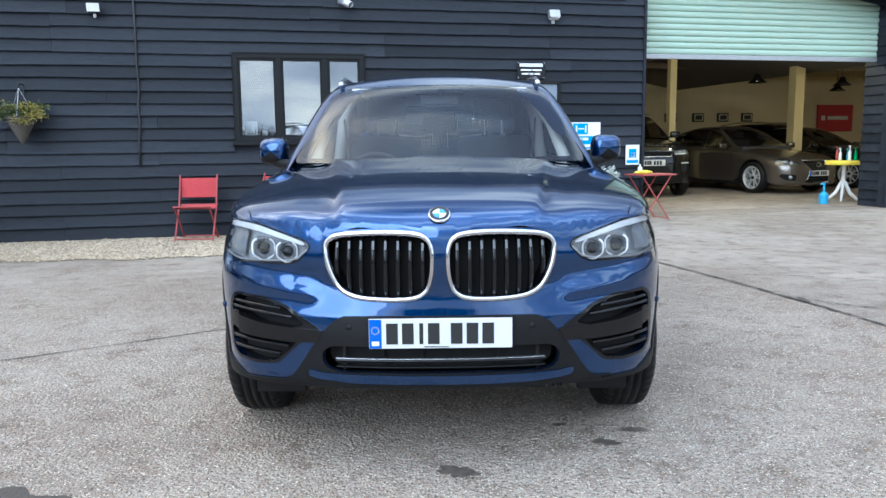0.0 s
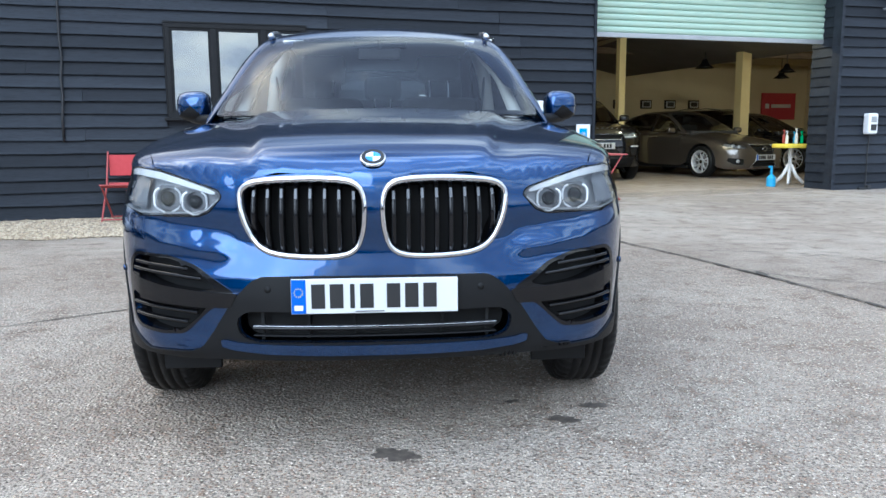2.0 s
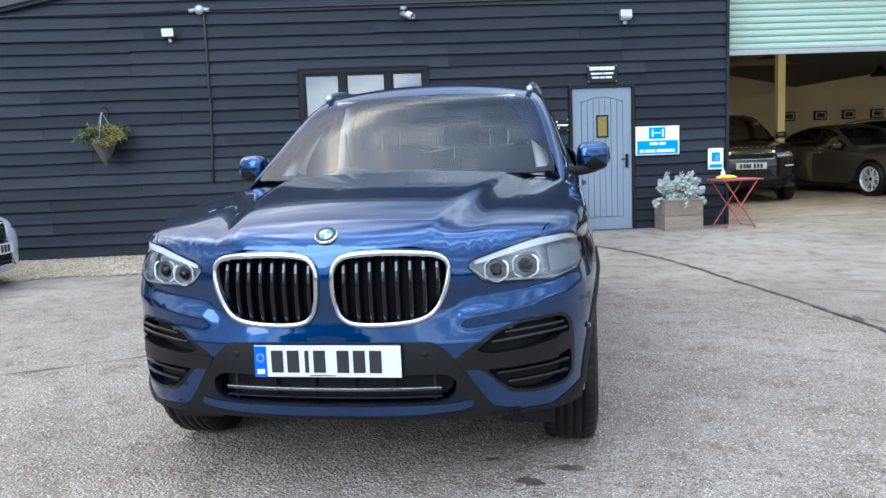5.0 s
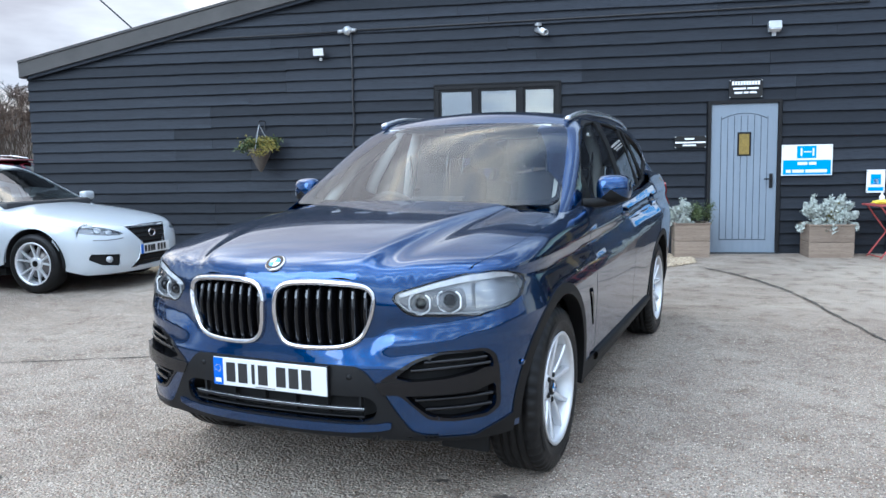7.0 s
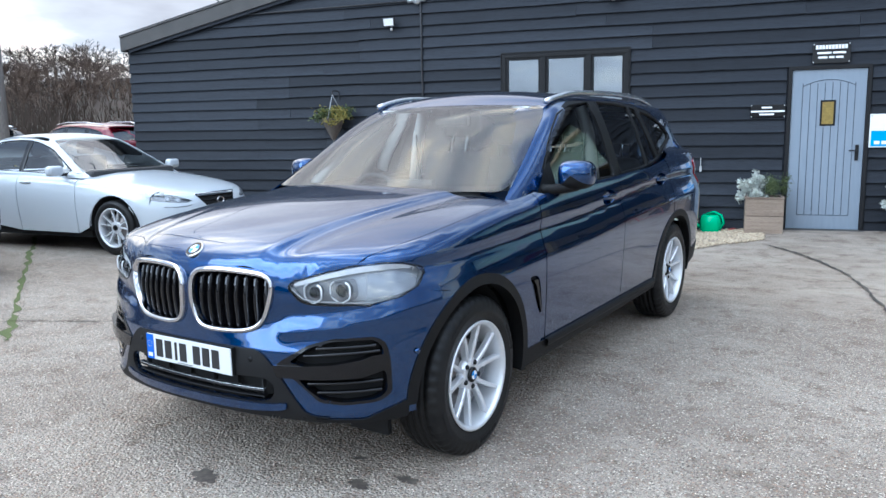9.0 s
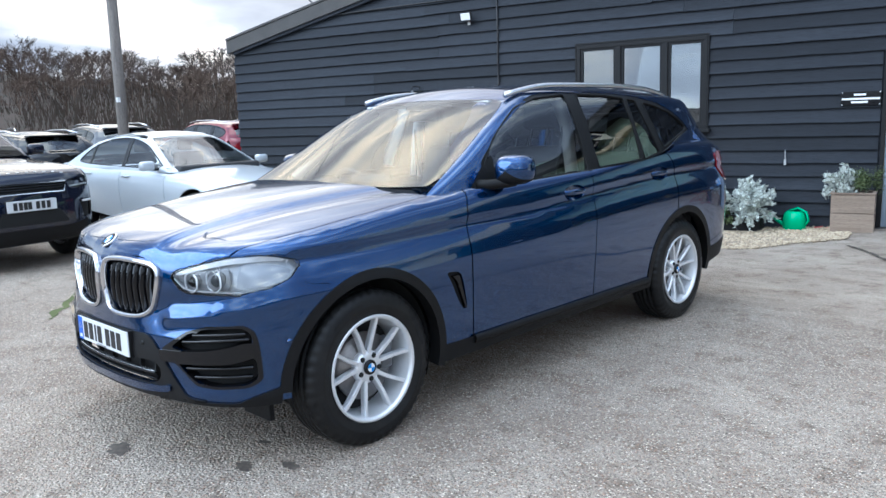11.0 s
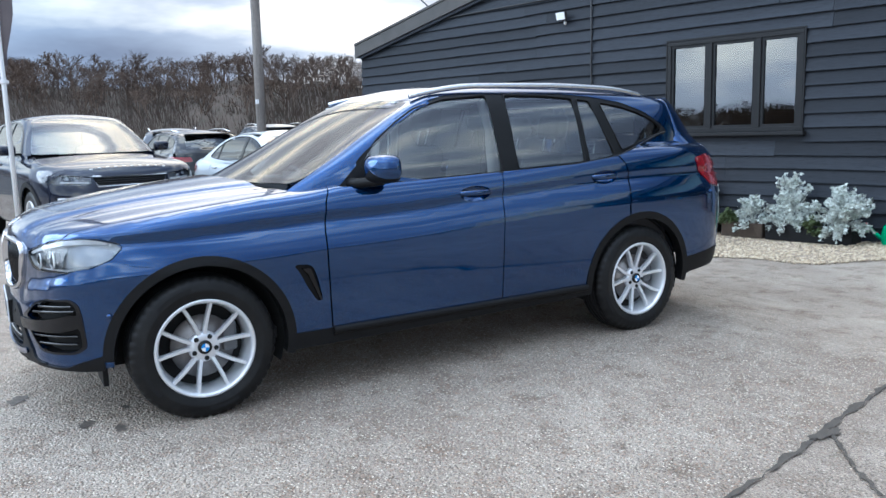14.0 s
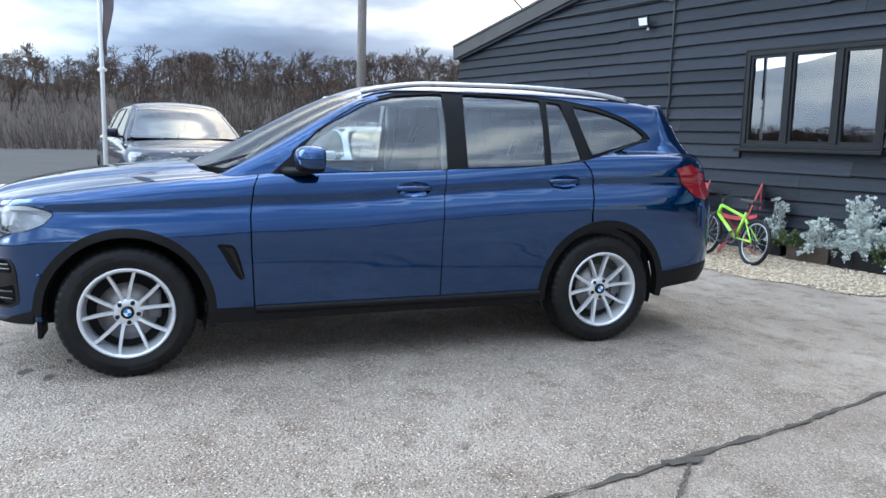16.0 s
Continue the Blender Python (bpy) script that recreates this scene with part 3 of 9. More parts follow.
# the paler slab in front of the door and the opening, beyond the long joint
JOINT = [(0.95, 6.42), (1.45, 5.85), (1.9, 5.05), (2.25, 3.85), (2.5, 3.0), (2.68, 2.25), (2.86, 1.5), (3.0, 0.6), (3.15, -0.6), (3.35, -2.4)]


def make_slab():
    edge = [tuple(p) for p in curve(JOINT, 6, False)]
    V, F = [], []
    ts = np.linspace(0, 1, 26)
    for (x, y) in edge:
        for t in ts:
            X = x + (20 - x) * t
            s = (y + 2.4) / 8.82
            Y = y + t * (5.2 * s * (1 - 0))
            V.append((X, Y, ground_z(X, Y) + 0.006 - (0.005 if t == 0 else 0)))
    n = len(ts)
    for i in range(len(edge) - 1):
        for j in range(n - 1):
            F.append((i * n + j, i * n + j + 1, (i + 1) * n + j + 1, (i + 1) * n + j)[::-1])
    tagged(put("apron_slab", V, F, M_SLAB, None, "", True), "pale worn concrete apron slab before the barn", "pavement", kind="structure")


make_slab()
ribbon_on_ground("slab_joint", JOINT, 0.026, M_CRACK, "dark open joint between concrete slabs", 0.009, 0.45, 3)
ribbon_on_ground("slab_crack", [(2.66, 2.3), (2.85, 2.12), (3.1, 1.9), (3.5, 1.72), (4.1, 1.6)], 0.014, M_CRACK, "thin crack across the concrete", 0.0115, 0.6, 4)
ribbon_on_ground("slab_crack", [(2.72, 3.35), (3.3, 3.2), (3.75, 2.9), (4.0, 2.45)], 0.012, M_CRACK, "thin crack across the concrete", 0.01, 0.6, 5)
patch_on_ground("broken_corner", 2.72, 2.20, 0.035, 0.085, M_CRACK, "dark broken edge of the concrete joint", 0.0135, 6)
for _x, _y, _r, _s in ((0.055, -0.81, 0.085, 1), (0.665, -0.54, 0.06, 2), (0.815, -0.405, 0.052, 3), (0.508, -0.335, 0.03, 4)):
    patch_on_ground("oil_stain", _x, _y, _r * 0.8, _r * 0.6, M_STAIN, "dark oil stain on the concrete", 0.003, _s + 10)
patch_on_ground("dark_patch", -1.62, -1.08, 0.30, 0.14, M_CRACK, "dark patch on the yard concrete", 0.003, 31)
ribbon_on_ground("moss_joint", [(-8.2, 3.2), (-6.5, 2.15), (-4.3, 0.8), (-2.9, -0.05)], 0.05, M_MOSS, "mossy green joint between yard slabs", 0.004, 0.5, 8)
ribbon_on_ground("yard_joint", [(-6.0, -1.6), (-3.9, 0.0), (-2.5, 0.8), (-1.2, 1.65)], 0.012, M_CRACK, "thin dark joint in the yard concrete", 0.004, 0.6, 9)

# ---- the barn ----
barn_wall = thing("wall_front", "black stained feather-edge boarded barn front", "wall", WALL_M, kind="structure")
EAVE_U, EAVE_Z, PITCH, RIDGE_U = -6.35, 2.86, 0.205, 3.4
PITCH_B = 0.158


def roof_z(u):
    return EAVE_Z + PITCH * (u - EAVE_U) if u < RIDGE_U else EAVE_Z + PITCH * (RIDGE_U - EAVE_U) - PITCH * (u - RIDGE_U)


def wall_slabs():
    """The solid wall behind the boards, with its openings."""
    items = []
    top = 2.8
    for u0, u1, z0, z1 in ((-6.33, 0.02, 0, 2.8), (0.02, 1.74, 0, 1.25), (0.02, 1.74, 2.4, 2.8), (1.74, 3.71, 0, 2.8), (3.71, 4.57, 2.04, 2.8), (4.57, 5.92, 0, 2.8), (10.32, 13.5, 0, 2.8)):
        items.append(box(u0, u1, 0.0, 0.14, z0, z1))
    # gable triangle over it
    V = []
    us = [-6.33, RIDGE_U, 13.5]
    for n_ in (0.0, 0.14):
        V += [(us[0], n_, 2.8), (5.92, n_, 2.8), (5.92, n_, 4.0), (10.32, n_, 4.0), (10.32, n_, 2.8), (us[2], n_, 2.8), (us[2], n_, roof_z(us[2])), (us[1], n_, roof_z(us[1])), (us[0], n_, roof_z(us[0]))]
    items.append((V, [tuple(range(9)), tuple(range(17, 8, -1)), (1, 10, 11, 2), (2, 11, 12, 3), (3, 12, 13, 4), (6, 15, 16, 7), (7, 16, 17, 8)]))
    part("wall_core", join(items), M_BOARD, barn_wall)


wall_slabs()


def board_mesh(length, tilt=0.030, thick=0.018, height=PITCH_B + 0.012, wane=None):
    """One feather-edge board, thick at its foot, lying back to its top edge; x along, y outwards negative. wane: a source of random numbers for an uneven foot."""
    n = max(1, int(length / 0.35)) if wane else 1
    V, F = [], []
    dz = 0.0
    for i in range(n + 1):
        x = length * i / n
        if wane:
            dz = 0.7 * dz + wane.uniform(-0.0055, 0.0055)
        out = tilt + thick * 0.4 + (wane.uniform(-0.003, 0.003) if wane else 0.0)
        V += [(x, -out, dz), (x, -out - 0.001, dz + 0.006), (x, -0.003, height), (x, 0.0, height), (x, 0.0, 0.0)]
    for i in range(n):
        a, b = 5 * i, 5 * i + 5
        F += [(a + 1, b + 1, b, a), (a + 2, b + 2, b + 1, a + 1), (a + 3, b + 3, b + 2, a + 2), (a, b, b + 4, a + 4)]
    e = 5 * n
    F += [(0, 1, 2, 3, 4), (e + 4, e + 3, e + 2, e + 1, e)]
    return V, F


OPEN = [(0.0, 1.765, 1.22, 2.42), (3.66, 4.61, -0.1, 2.085), (5.94, 10.30, -0.1, 4.0)]


def lay_boards():
    rnd = random.Random(11)
    cache = {}
    row = 0
    z = 0.02
    while z < 5.2:
        # the stretch of this row below the roof
        spans = [(-6.36, 13.4)]
        zt = z + PITCH_B
        if zt > roof_z(-6.33):
            left = EAVE_U + (zt - EAVE_Z) / PITCH
            right = RIDGE_U + (RIDGE_U - left)
            spans = [(left, min(right, 13.4))] if left < RIDGE_U else []
        for a, b, z0, z1 in OPEN:
            if z + PITCH_B * 0.6 > z0 and z + PITCH_B * 0.4 < z1:
                spans = [s for p, q in spans for s in (((p, a), (b, q)) if p < a and q > b else (((p, min(q, a)),) if p < a < q else (((max(p, b), q),) if p < b < q else ((p, q),)))) if s[1] - s[0] > 0.03]
        for p, q in spans:
            x = p
            while x < q - 1e-6:
                end = min(q, x + rnd.choice((2.4, 3.0, 3.6, 4.2)))
                if q - end < 0.6:
                    end = q
                key = (round(end - x, 2), rnd.randrange(3))
                if key not in cache:
                    me = bpy.data.meshes.new("board")
                    V, F = board_mesh(key[0] - 0.003, wane=rnd)
                    me.from_pydata(V, [], F)
                    me.materials.append(M_BOARD)
                    cache[key] = me
                ob = new("board", cache[key])
                ob.parent = barn_wall
                ob.location = (x, -0.001 - 0.004 * rnd.random(), z + 0.003 * (rnd.random() - 0.5))
                ob.rotation_euler = (radians(0.8 * (rnd.random() - 0.5)), radians(0.16 * (rnd.random() - 0.5)), 0)
                x = end
        z += PITCH_B
        row += 1


def barn_rest():
    # side wall and back, roof, bargeboards
    back = 17.0
    sw = thing("wall_west", "black boarded side wall of the barn", "wall", WALL_M, kind="structure")
    part("wall_core", box(-6.33, -6.19, 0.14, back, 0, 2.86), M_BOARD, sw)
    rf = thing("roof", "grey sheet roof of the barn", "roof", WALL_M, kind="structure")
    for a, b in ((-6.42, RIDGE_U), (13.6, RIDGE_U)):
        za, zb = roof_z(a) if a < RIDGE_U else roof_z(a), roof_z(b)
        V = [(a, -0.08, za + 0.05), (b, -0.08, zb + 0.05), (b, back, zb + 0.05), (a, back, za + 0.05), (a, -0.08, za + 0.12), (b, -0.08, zb + 0.12), (b, back, zb + 0.12), (a, back, za + 0.12)]
        part("roof_sheet", (V, [(0, 1, 2, 3), (7, 6, 5, 4), (0, 4, 5, 1), (1, 5, 6, 2), (2, 6, 7, 3), (3, 7, 4, 0)]), M_ROOF, rf)
    for k, (a, b) in enumerate(((-6.43, RIDGE_U), (RIDGE_U, 13.6))):
        za, zb = roof_z(a), roof_z(b)
        for n0, n1, lo, hi, mt in ((-0.12, -0.082, -0.10, 0.115, M_BARGE), (-0.135, -0.083, 0.12, 0.155, M_BARGE)):
            V = [(a, n0, za + lo), (b, n0, zb + lo), (b, n1, zb + lo), (a, n1, za + lo), (a, n0, za + hi), (b, n0, zb + hi), (b, n1, zb + hi), (a, n1, za + hi)]
            part("bargeboard" if hi < 0.12 else "verge_trim", (V, [(3, 2, 1, 0), (4, 5, 6, 7), (0, 1, 5, 4), (1, 2, 6, 5), (2, 3, 7, 6), (3, 0, 4, 7)]), mt, rf)
    # soffit boxing at the eave
    part("eave_box", box(-6.44, -6.345, -0.08, back, 2.74, 2.85), M_BARGE, rf)
    # a moulding under the verge, on the wall
    V = []
    for u in (-6.3, RIDGE_U):
        zz = roof_z(u) - 0.10
        V += [(u, -0.05, zz - 0.05), (u, -0.09, zz - 0.05), (u, -0.09, zz), (u, -0.05, zz)]
    part("verge_batten", (V, [(0, 4, 5, 1), (1, 5, 6, 2), (2, 6, 7, 3), (3, 7, 4, 0), (0, 1, 2, 3), (7, 6, 5, 4)]), M_BOARD, rf)


barn_rest()


def make_window():
    w = thing("window_1", "three-light black framed barn window with plain glass", "window", WALL_M, kind="structure")
    u0, u1, z0, z1 = 0.02, 1.745, 1.25, 2.40
    fw = 0.055
    y0, y1 = -0.05, 0.05
    part("window_frame", join([box(u0, u1, y0, y1, z1 - fw, z1, 0.004), box(u0, u1, y0, y1, z0, z0 + fw, 0.004), box(u0, u0 + fw, y0, y1, z0 + fw, z1 - fw, 0.004),
                               box(u1 - fw, u1, y0, y1, z0 + fw, z1 - fw, 0.004)]), M_FRAME, w)
    for m in (0.600, 1.215):
        part("mullion", box(m - 0.035, m + 0.035, y0 - 0.004, y1, z0 + fw, z1 - fw, 0.004), M_FRAME, w)
    cuts = [u0 + fw, 0.565, 0.635, 1.18, 1.25, u1 - fw]
    for k in range(3):
        a, b = cuts[2 * k], cuts[2 * k + 1]
        sash = 0.032
        part("sash", join([box(a, b, -0.035, 0.02, z1 - fw - sash, z1 - fw), box(a, b, -0.035, 0.02, z0 + fw, z0 + fw + sash), box(a, a + sash, -0.035, 0.02, z0 + fw + sash, z1 - fw - sash),
                           box(b - sash, b, -0.035, 0.02, z0 + fw + sash, z1 - fw - sash)]), M_FRAME, w)
        p = part("pane", box(a + sash, b - sash, -0.010, -0.005, z0 + fw + sash, z1 - fw - sash), M_PANE, w)
        p.visible_shadow = False
    part("window_sill", box(u0 - 0.05, u1 + 0.05, -0.12, 0.02, z0 - 0.045, z0 - 0.002, 0.006), M_FRAME, w)
    part("casing", join([box(u0 - 0.018, u0 - 0.003, -0.052, 0.0, z0, z1 + 0.022), box(u1 + 0.003, u1 + 0.018, -0.052, 0.0, z0, z1 + 0.022), box(u0 - 0.003, u1 + 0.003, -0.055, 0.0, z1 + 0.004, z1 + 0.022)]), M_FRAME, w)
    # the office behind: walls, a desk edge and papers on the sill
    room = thing("office_room", "plain dim office room behind the window", "room", WALL_M, kind="structure")
    part("room_shell", (lambda V: (V, [(0, 1, 2, 3), (4, 5, 6, 7), (0, 4, 7, 3), (1, 5, 6, 2), (3, 2, 6, 7), (0, 1, 5, 4)]))([(-0.6, 0.15, 0.05), (3.4, 0.15, 0.05), (3.4, 3.2, 0.05), (-0.6, 3.2, 0.05), (-0.6, 0.15, 2.7), (3.4, 0.15, 2.7), (3.4, 3.2, 2.7), (-0.6, 3.2, 2.7)]), M_CABIN, room)
    for a, wd, ht in ((0.15, 0.15, 0.22), (0.36, 0.07, 0.10), (1.08, 0.03, 0.14)):
        solo("sill_card", box(a, a + wd, 0.06, 0.075, 1.305, 1.305 + ht), M_WHITE, "pale paper card standing inside the window", "card", WALL_M)


make_window()


def make_door():
    d = thing("door_1", "closed blue-grey planked door with a small glazed light", "door", WALL_M, kind="structure")
    u0, u1, z0, z1 = 3.725, 4.555, 0.075, 2.035
    part("door_frame", join([box(u0 - 0.045, u0 - 0.004, -0.055, 0.08, 0.03, z1 + 0.045), box(u1 + 0.004, u1 + 0.045, -0.055, 0.08, 0.03, z1 + 0.045), box(u0 - 0.004, u1 + 0.004, -0.055, 0.08, z1 + 0.004, z1 + 0.045)]), M_FRAME, d)
    part("door_leaf", box(u0, u1, -0.03, 0.02, z0, z1, 0.004), M_DOOR, d)
    # raised planks in an arched field
    p0, p1 = u0 + 0.125, u1 - 0.125
    n = 7
    wd = (p1 - p0) / n
    for k in range(n):
        a, b = p0 + k * wd + 0.004, p0 + (k + 1) * wd - 0.004

        def arch(u):
            return z1 - 0.205 + 0.075 * (1 - ((u - (p0 + p1) / 2) / ((p1 - p0) / 2)) ** 2)
        poly = [(a, z0 + 0.18), (b, z0 + 0.18), (b, arch(b)), ((a + b) / 2, arch((a + b) / 2)), (a, arch(a))]
        if k == 3:
            lo = [(a, z0 + 0.18), (b, z0 + 0.18), (b, 1.36), (a, 1.36)]
            hi = [(a, 1.66), (b, 1.66), (b, arch(b)), (a, arch(a))]
            part("plank", prism(lo, -0.038, -0.028), M_DOOR, d)
            part("plank", prism(hi, -0.038, -0.028), M_DOOR, d)
        elif k in (2, 4):
            cut = (a, 4.063) if k == 2 else (4.217, b)
            part("plank", join([prism([(a, z0 + 0.18), (b, z0 + 0.18), (b, 1.36), (a, 1.36)], -0.038, -0.028), prism([(a, 1.66), (b, 1.66), (b, arch(b)), ((a + b) / 2, arch((a + b) / 2)), (a, arch(a))], -0.038, -0.028),
                                box(cut[0], cut[1], -0.038, -0.028, 1.36, 1.66)]), M_DOOR, d)
        else:
            part("plank", prism(poly, -0.038, -0.028), M_DOOR, d)
    # dark grooves between planks and round the field
    g = [box(p0 + k * wd - 0.004, p0 + k * wd + 0.004, -0.0325, -0.029, z0 + 0.175, z1 - 0.16) for k in range(n + 1)]
    g.append(box(p0 - 0.004, p1 + 0.004, -0.0325, -0.029, z0 + 0.172, z0 + 0.182))
    part("groove", join(g), M_GROOVE, d)
    top = [(p0 + (p1 - p0) * t, -0.033, z1 - 0.2 + 0.075 * (1 - (2 * t - 1) ** 2)) for t in np.linspace(0, 1, 15)]
    part("arch_groove", tube(top, 0.005, 6), M_GROOVE, d)
    lt = part("light_frame", join([box(4.055, 4.075, -0.047, -0.03, 1.355, 1.665), box(4.205, 4.225, -0.047, -0.03, 1.355, 1.665), box(4.075, 4.205, -0.047, -0.03, 1.355, 1.375), box(4.075, 4.205, -0.047, -0.03, 1.645, 1.665)]), M_FRAME, d, "dark frame of the small light")
    part("light_glass", box(4.075, 4.205, -0.039, -0.035, 1.375, 1.645), M_BRASS, lt, "amber obscured glass")
    part("handle", join([box(4.463, 4.505, -0.05, -0.03, 0.93, 1.12, 0.008), tube([(4.484, -0.05, 1.05), (4.484, -0.085, 1.05), (4.39, -0.09, 1.05)], 0.009, 8)]), M_FRAME, d, "black iron latch handle")
    solo("door_step", box(u0 - 0.05, u1 + 0.05, -0.12, 0.06, 0.03, 0.07, 0.006), M_BARGE, "grey timber threshold under the door", "threshold", WALL_M, kind="structure")


make_door()


def make_shutter():
    s = thing("roller_shutter", "half-open pale green steel roller shutter", "shutter", WALL_M, kind="structure")
    z = 2.46
    part("bottom_rail", box(5.80, 10.35, 0.36, 0.41, z, z + 0.07, 0.006), M_GREYSTEEL, s, "bare metal bottom rail")
    z += 0.07
    k = 0
    while z < 4.3:
        prof = [(0.395, z), (0.375, z + 0.008), (0.364, z + 0.03), (0.364, z + 0.064), (0.375, z + 0.086), (0.395, z + 0.093)]
        V = [(u, y, zz) for u in (5.80, 10.35) for y, zz in prof]
        n = len(prof)
        F = [(i, i + 1, n + i + 1, n + i) for i in range(n - 1)]
        part("slat", (V, F), M_SHUTTER, s, smooth=True)
        z += 0.093
        k += 1
    # reveals and the pillar beside the opening
    rv = thing("wall_reveal", "black boarded reveal beside the shutter opening", "wall", WALL_M, kind="structure")
    part("reveal_left", box(5.78, 5.92, 0.14, 0.36, 0, 4.3), M_BOARD, rv)
    part("reveal_left_inner", box(5.72, 5.90, 0.42, 0.62, 0, 4.3), M_CREAM, rv)
    part("reveal_core", box(10.36, 10.6, 0.14, 0.62, 0, 4.3), M_BOARD, rv)
    zz = 0.03
    rnd = random.Random(5)
    while zz < 3.4:
        b = moved(board_mesh(0.60, 0.02), pose(10.355, 0.60, zz, 0, 0, -90))
        part("board", b, M_BOARD, rv)
        zz += PITCH_B
    part("corner_post", box(10.30, 10.36, -0.055, 0.0, 0.0, 4.0, 0.004), M_BOARD, rv)
    solo("corner_trim", box(5.905, 5.945, -0.055, 0.14, 0.02, 4.2, 0.004), M_BOARD, "black corner board beside the opening", "trim", WALL_M, kind="structure")


make_shutter()


def make_garage():
    """The lit showroom behind the opening."""
    g = thing("showroom", "cream painted showroom interior behind the shutter", "room", WALL_M, kind="structure")
    part("showroom_floor", box(3.6, 20.8, 0.14, 16.0, 0.02, 0.062), M_INFLOOR, g)
    part("back_wall", box(3.4, 20.8, 12.5, 12.7, 0, 4.4), M_CREAM, g)
    part("west_wall", box(3.4, 3.6, 0.14, 12.6, 0, 4.8), M_CREAM, g)
    part("east_wall", box(20.8, 21.0, 0.14, 12.6, 0, 4.8), M_CREAM, g)
    part("front_inner", box(10.6, 20.8, 0.62, 0.7, 0, 4.8), M_CREAM, g)
    V = [(3.4, 0.2, 3.55), (20.8, 0.2, 3.55), (20.8, 12.6, 3.3), (3.4, 12.6, 3.3), (3.4, 0.2, 3.65), (20.8, 0.2, 3.65), (20.8, 12.6, 3.4), (3.4, 12.6, 3.4)]
    tagged(put("ceiling", *(V, [(0, 1, 2, 3), (7, 6, 5, 4), (0, 4, 5, 1), (2, 6, 7, 3)]), M_CREAM, None, "", False), "pale sloping showroom ceiling", "ceiling", kind="structure").matrix_world = WALL_M
    part("upstand", box(10.36, 13.2, 3.5, 3.6, 0, 0.01), M_CREAM, g)


make_garage()

# ---- car bodies: smooth shells from a few profile curves ----
def smax(a, b, k):
    return 0.5 * (a + b + np.sqrt((a - b) ** 2 + k * k))


class Shell:
    """A car's outer form. y runs back from the front axle, x across, z up."""

    def __init__(self, wb, side, crease, front, rear, hood, crown, belt_top, gx, ws, roof, tail, plan=None, nf=3.0, nr=3.4, k=0.05, kg=0.05, dome=None, gplan=None, bow=0.16, roofcrown=0.05, kside=0.035, haunch=0.0, ledge=None):
        self.wb, self.nf, self.nr, self.k, self.kg = wb, nf, nr, k, kg
        self.side, self.crease = pchip(*side), pchip(*crease)
        self.front, self.rear = pchip(*front), pchip(*rear)
        self.hood, self.crown, self.belt_top = pchip(*hood), crown, belt_top
        self.gx, self.ws, self.roof, self.tail = pchip(*gx), pchip(*ws), pchip(*roof), pchip(*tail)
        self.plan = pchip(*plan) if plan else None
        self.gplan = pchip(*gplan) if gplan else None
        self.ledge = ledge
        self.dome, self.bow, self.roofcrown, self.kside, self.haunch = dome, bow, roofcrown, kside, haunch

    def top(self, x, y):
        h = self.hood(y) - self.crown * (np.abs(x) / 0.8) ** 2.3
        if self.dome:
            h = h + self.dome(x, y)
        return h

    def low(self, p):
        x, y, z = np.abs(p[:, 0]), p[:, 1], p[:, 2]
        a = self.side(z - self.crease(y))
        if self.plan is not None:
            a = a * self.plan(y)
        if self.haunch:
            a = a + self.haunch * np.exp(-((y - self.wb) / 0.5) ** 2 - ((z - 0.86) / 0.16) ** 2)
        fr = self.front(z)
        if self.ledge:
            fr = fr + self.ledge(x, z)
        tf = np.clip(-y, 0, None) / fr
        tr = np.clip(y - self.wb, 0, None) / self.rear(z)
        n = np.where(y < self.wb / 2, self.nf, self.nr)
        r = ((x / a) ** n + np.maximum(tf, tr) ** n) ** (1 / n)
        return smax((r - 1) * 0.9, z - self.top(x, y), self.k)

    def high(self, p):
        x, y, z = np.abs(p[:, 0]), p[:, 1], p[:, 2]
        t = self.gplan(y) if self.gplan is not None else 1.0
        g = (x - self.gx(z) * t) * 0.9
        w = (self.ws(z) + self.bow * (x / 0.7) ** 2 - y) * 0.55
        r = z - (self.roof(y) - self.roofcrown * (x / 0.6) ** 2)
        b = (y - self.tail(z) + 0.10 * (x / 0.7) ** 2) * 0.9
        return smax(smax(g, w, self.kside), smax(r, b, self.kg), self.kside)

    def both(self, p):
        return np.minimum(self.low(p), self.high(p))

    def cast(self, f, P, D, reach=4.0, steps=90):
        """From P along D to the shell. Gives places and normals."""
        P = np.array(P, float)
        D = np.broadcast_to(np.array(D, float), P.shape)
        n = len(P)
        ts = np.linspace(0, reach, steps)
        lo, hi, done = np.zeros(n), np.full(n, reach), np.zeros(n, bool)
        best, where = np.full(n, 1e9), np.zeros(n)
        for a, b in zip(ts[:-1], ts[1:]):
            g = f(P + D * b)
            better = (g < best) & ~done
            best[better], where[better] = g[better], b
            new_hit = (g < 0) & ~done
            lo[new_hit], hi[new_hit] = a, b
            done |= new_hit
            if done.all():
                break
        lo[~done], hi[~done] = where[~done], where[~done]
        for _ in range(24):
            mid = (lo + hi) / 2
            neg = f(P + D * mid[:, None]) < 0
            hi[neg], lo[~neg] = mid[neg], mid[~neg]
        Q = P + D * ((lo + hi) / 2)[:, None]
        return Q, self.normal(f, Q)

    def normal(self, f, Q):
        e, N = 1e-4, np.zeros_like(Q)
        for i in range(3):
            s = np.zeros(3)
            s[i] = e
            N[:, i] = f(Q + s) - f(Q - s)
        return N / np.maximum(np.linalg.norm(N, axis=1), 1e-12)[:, None]

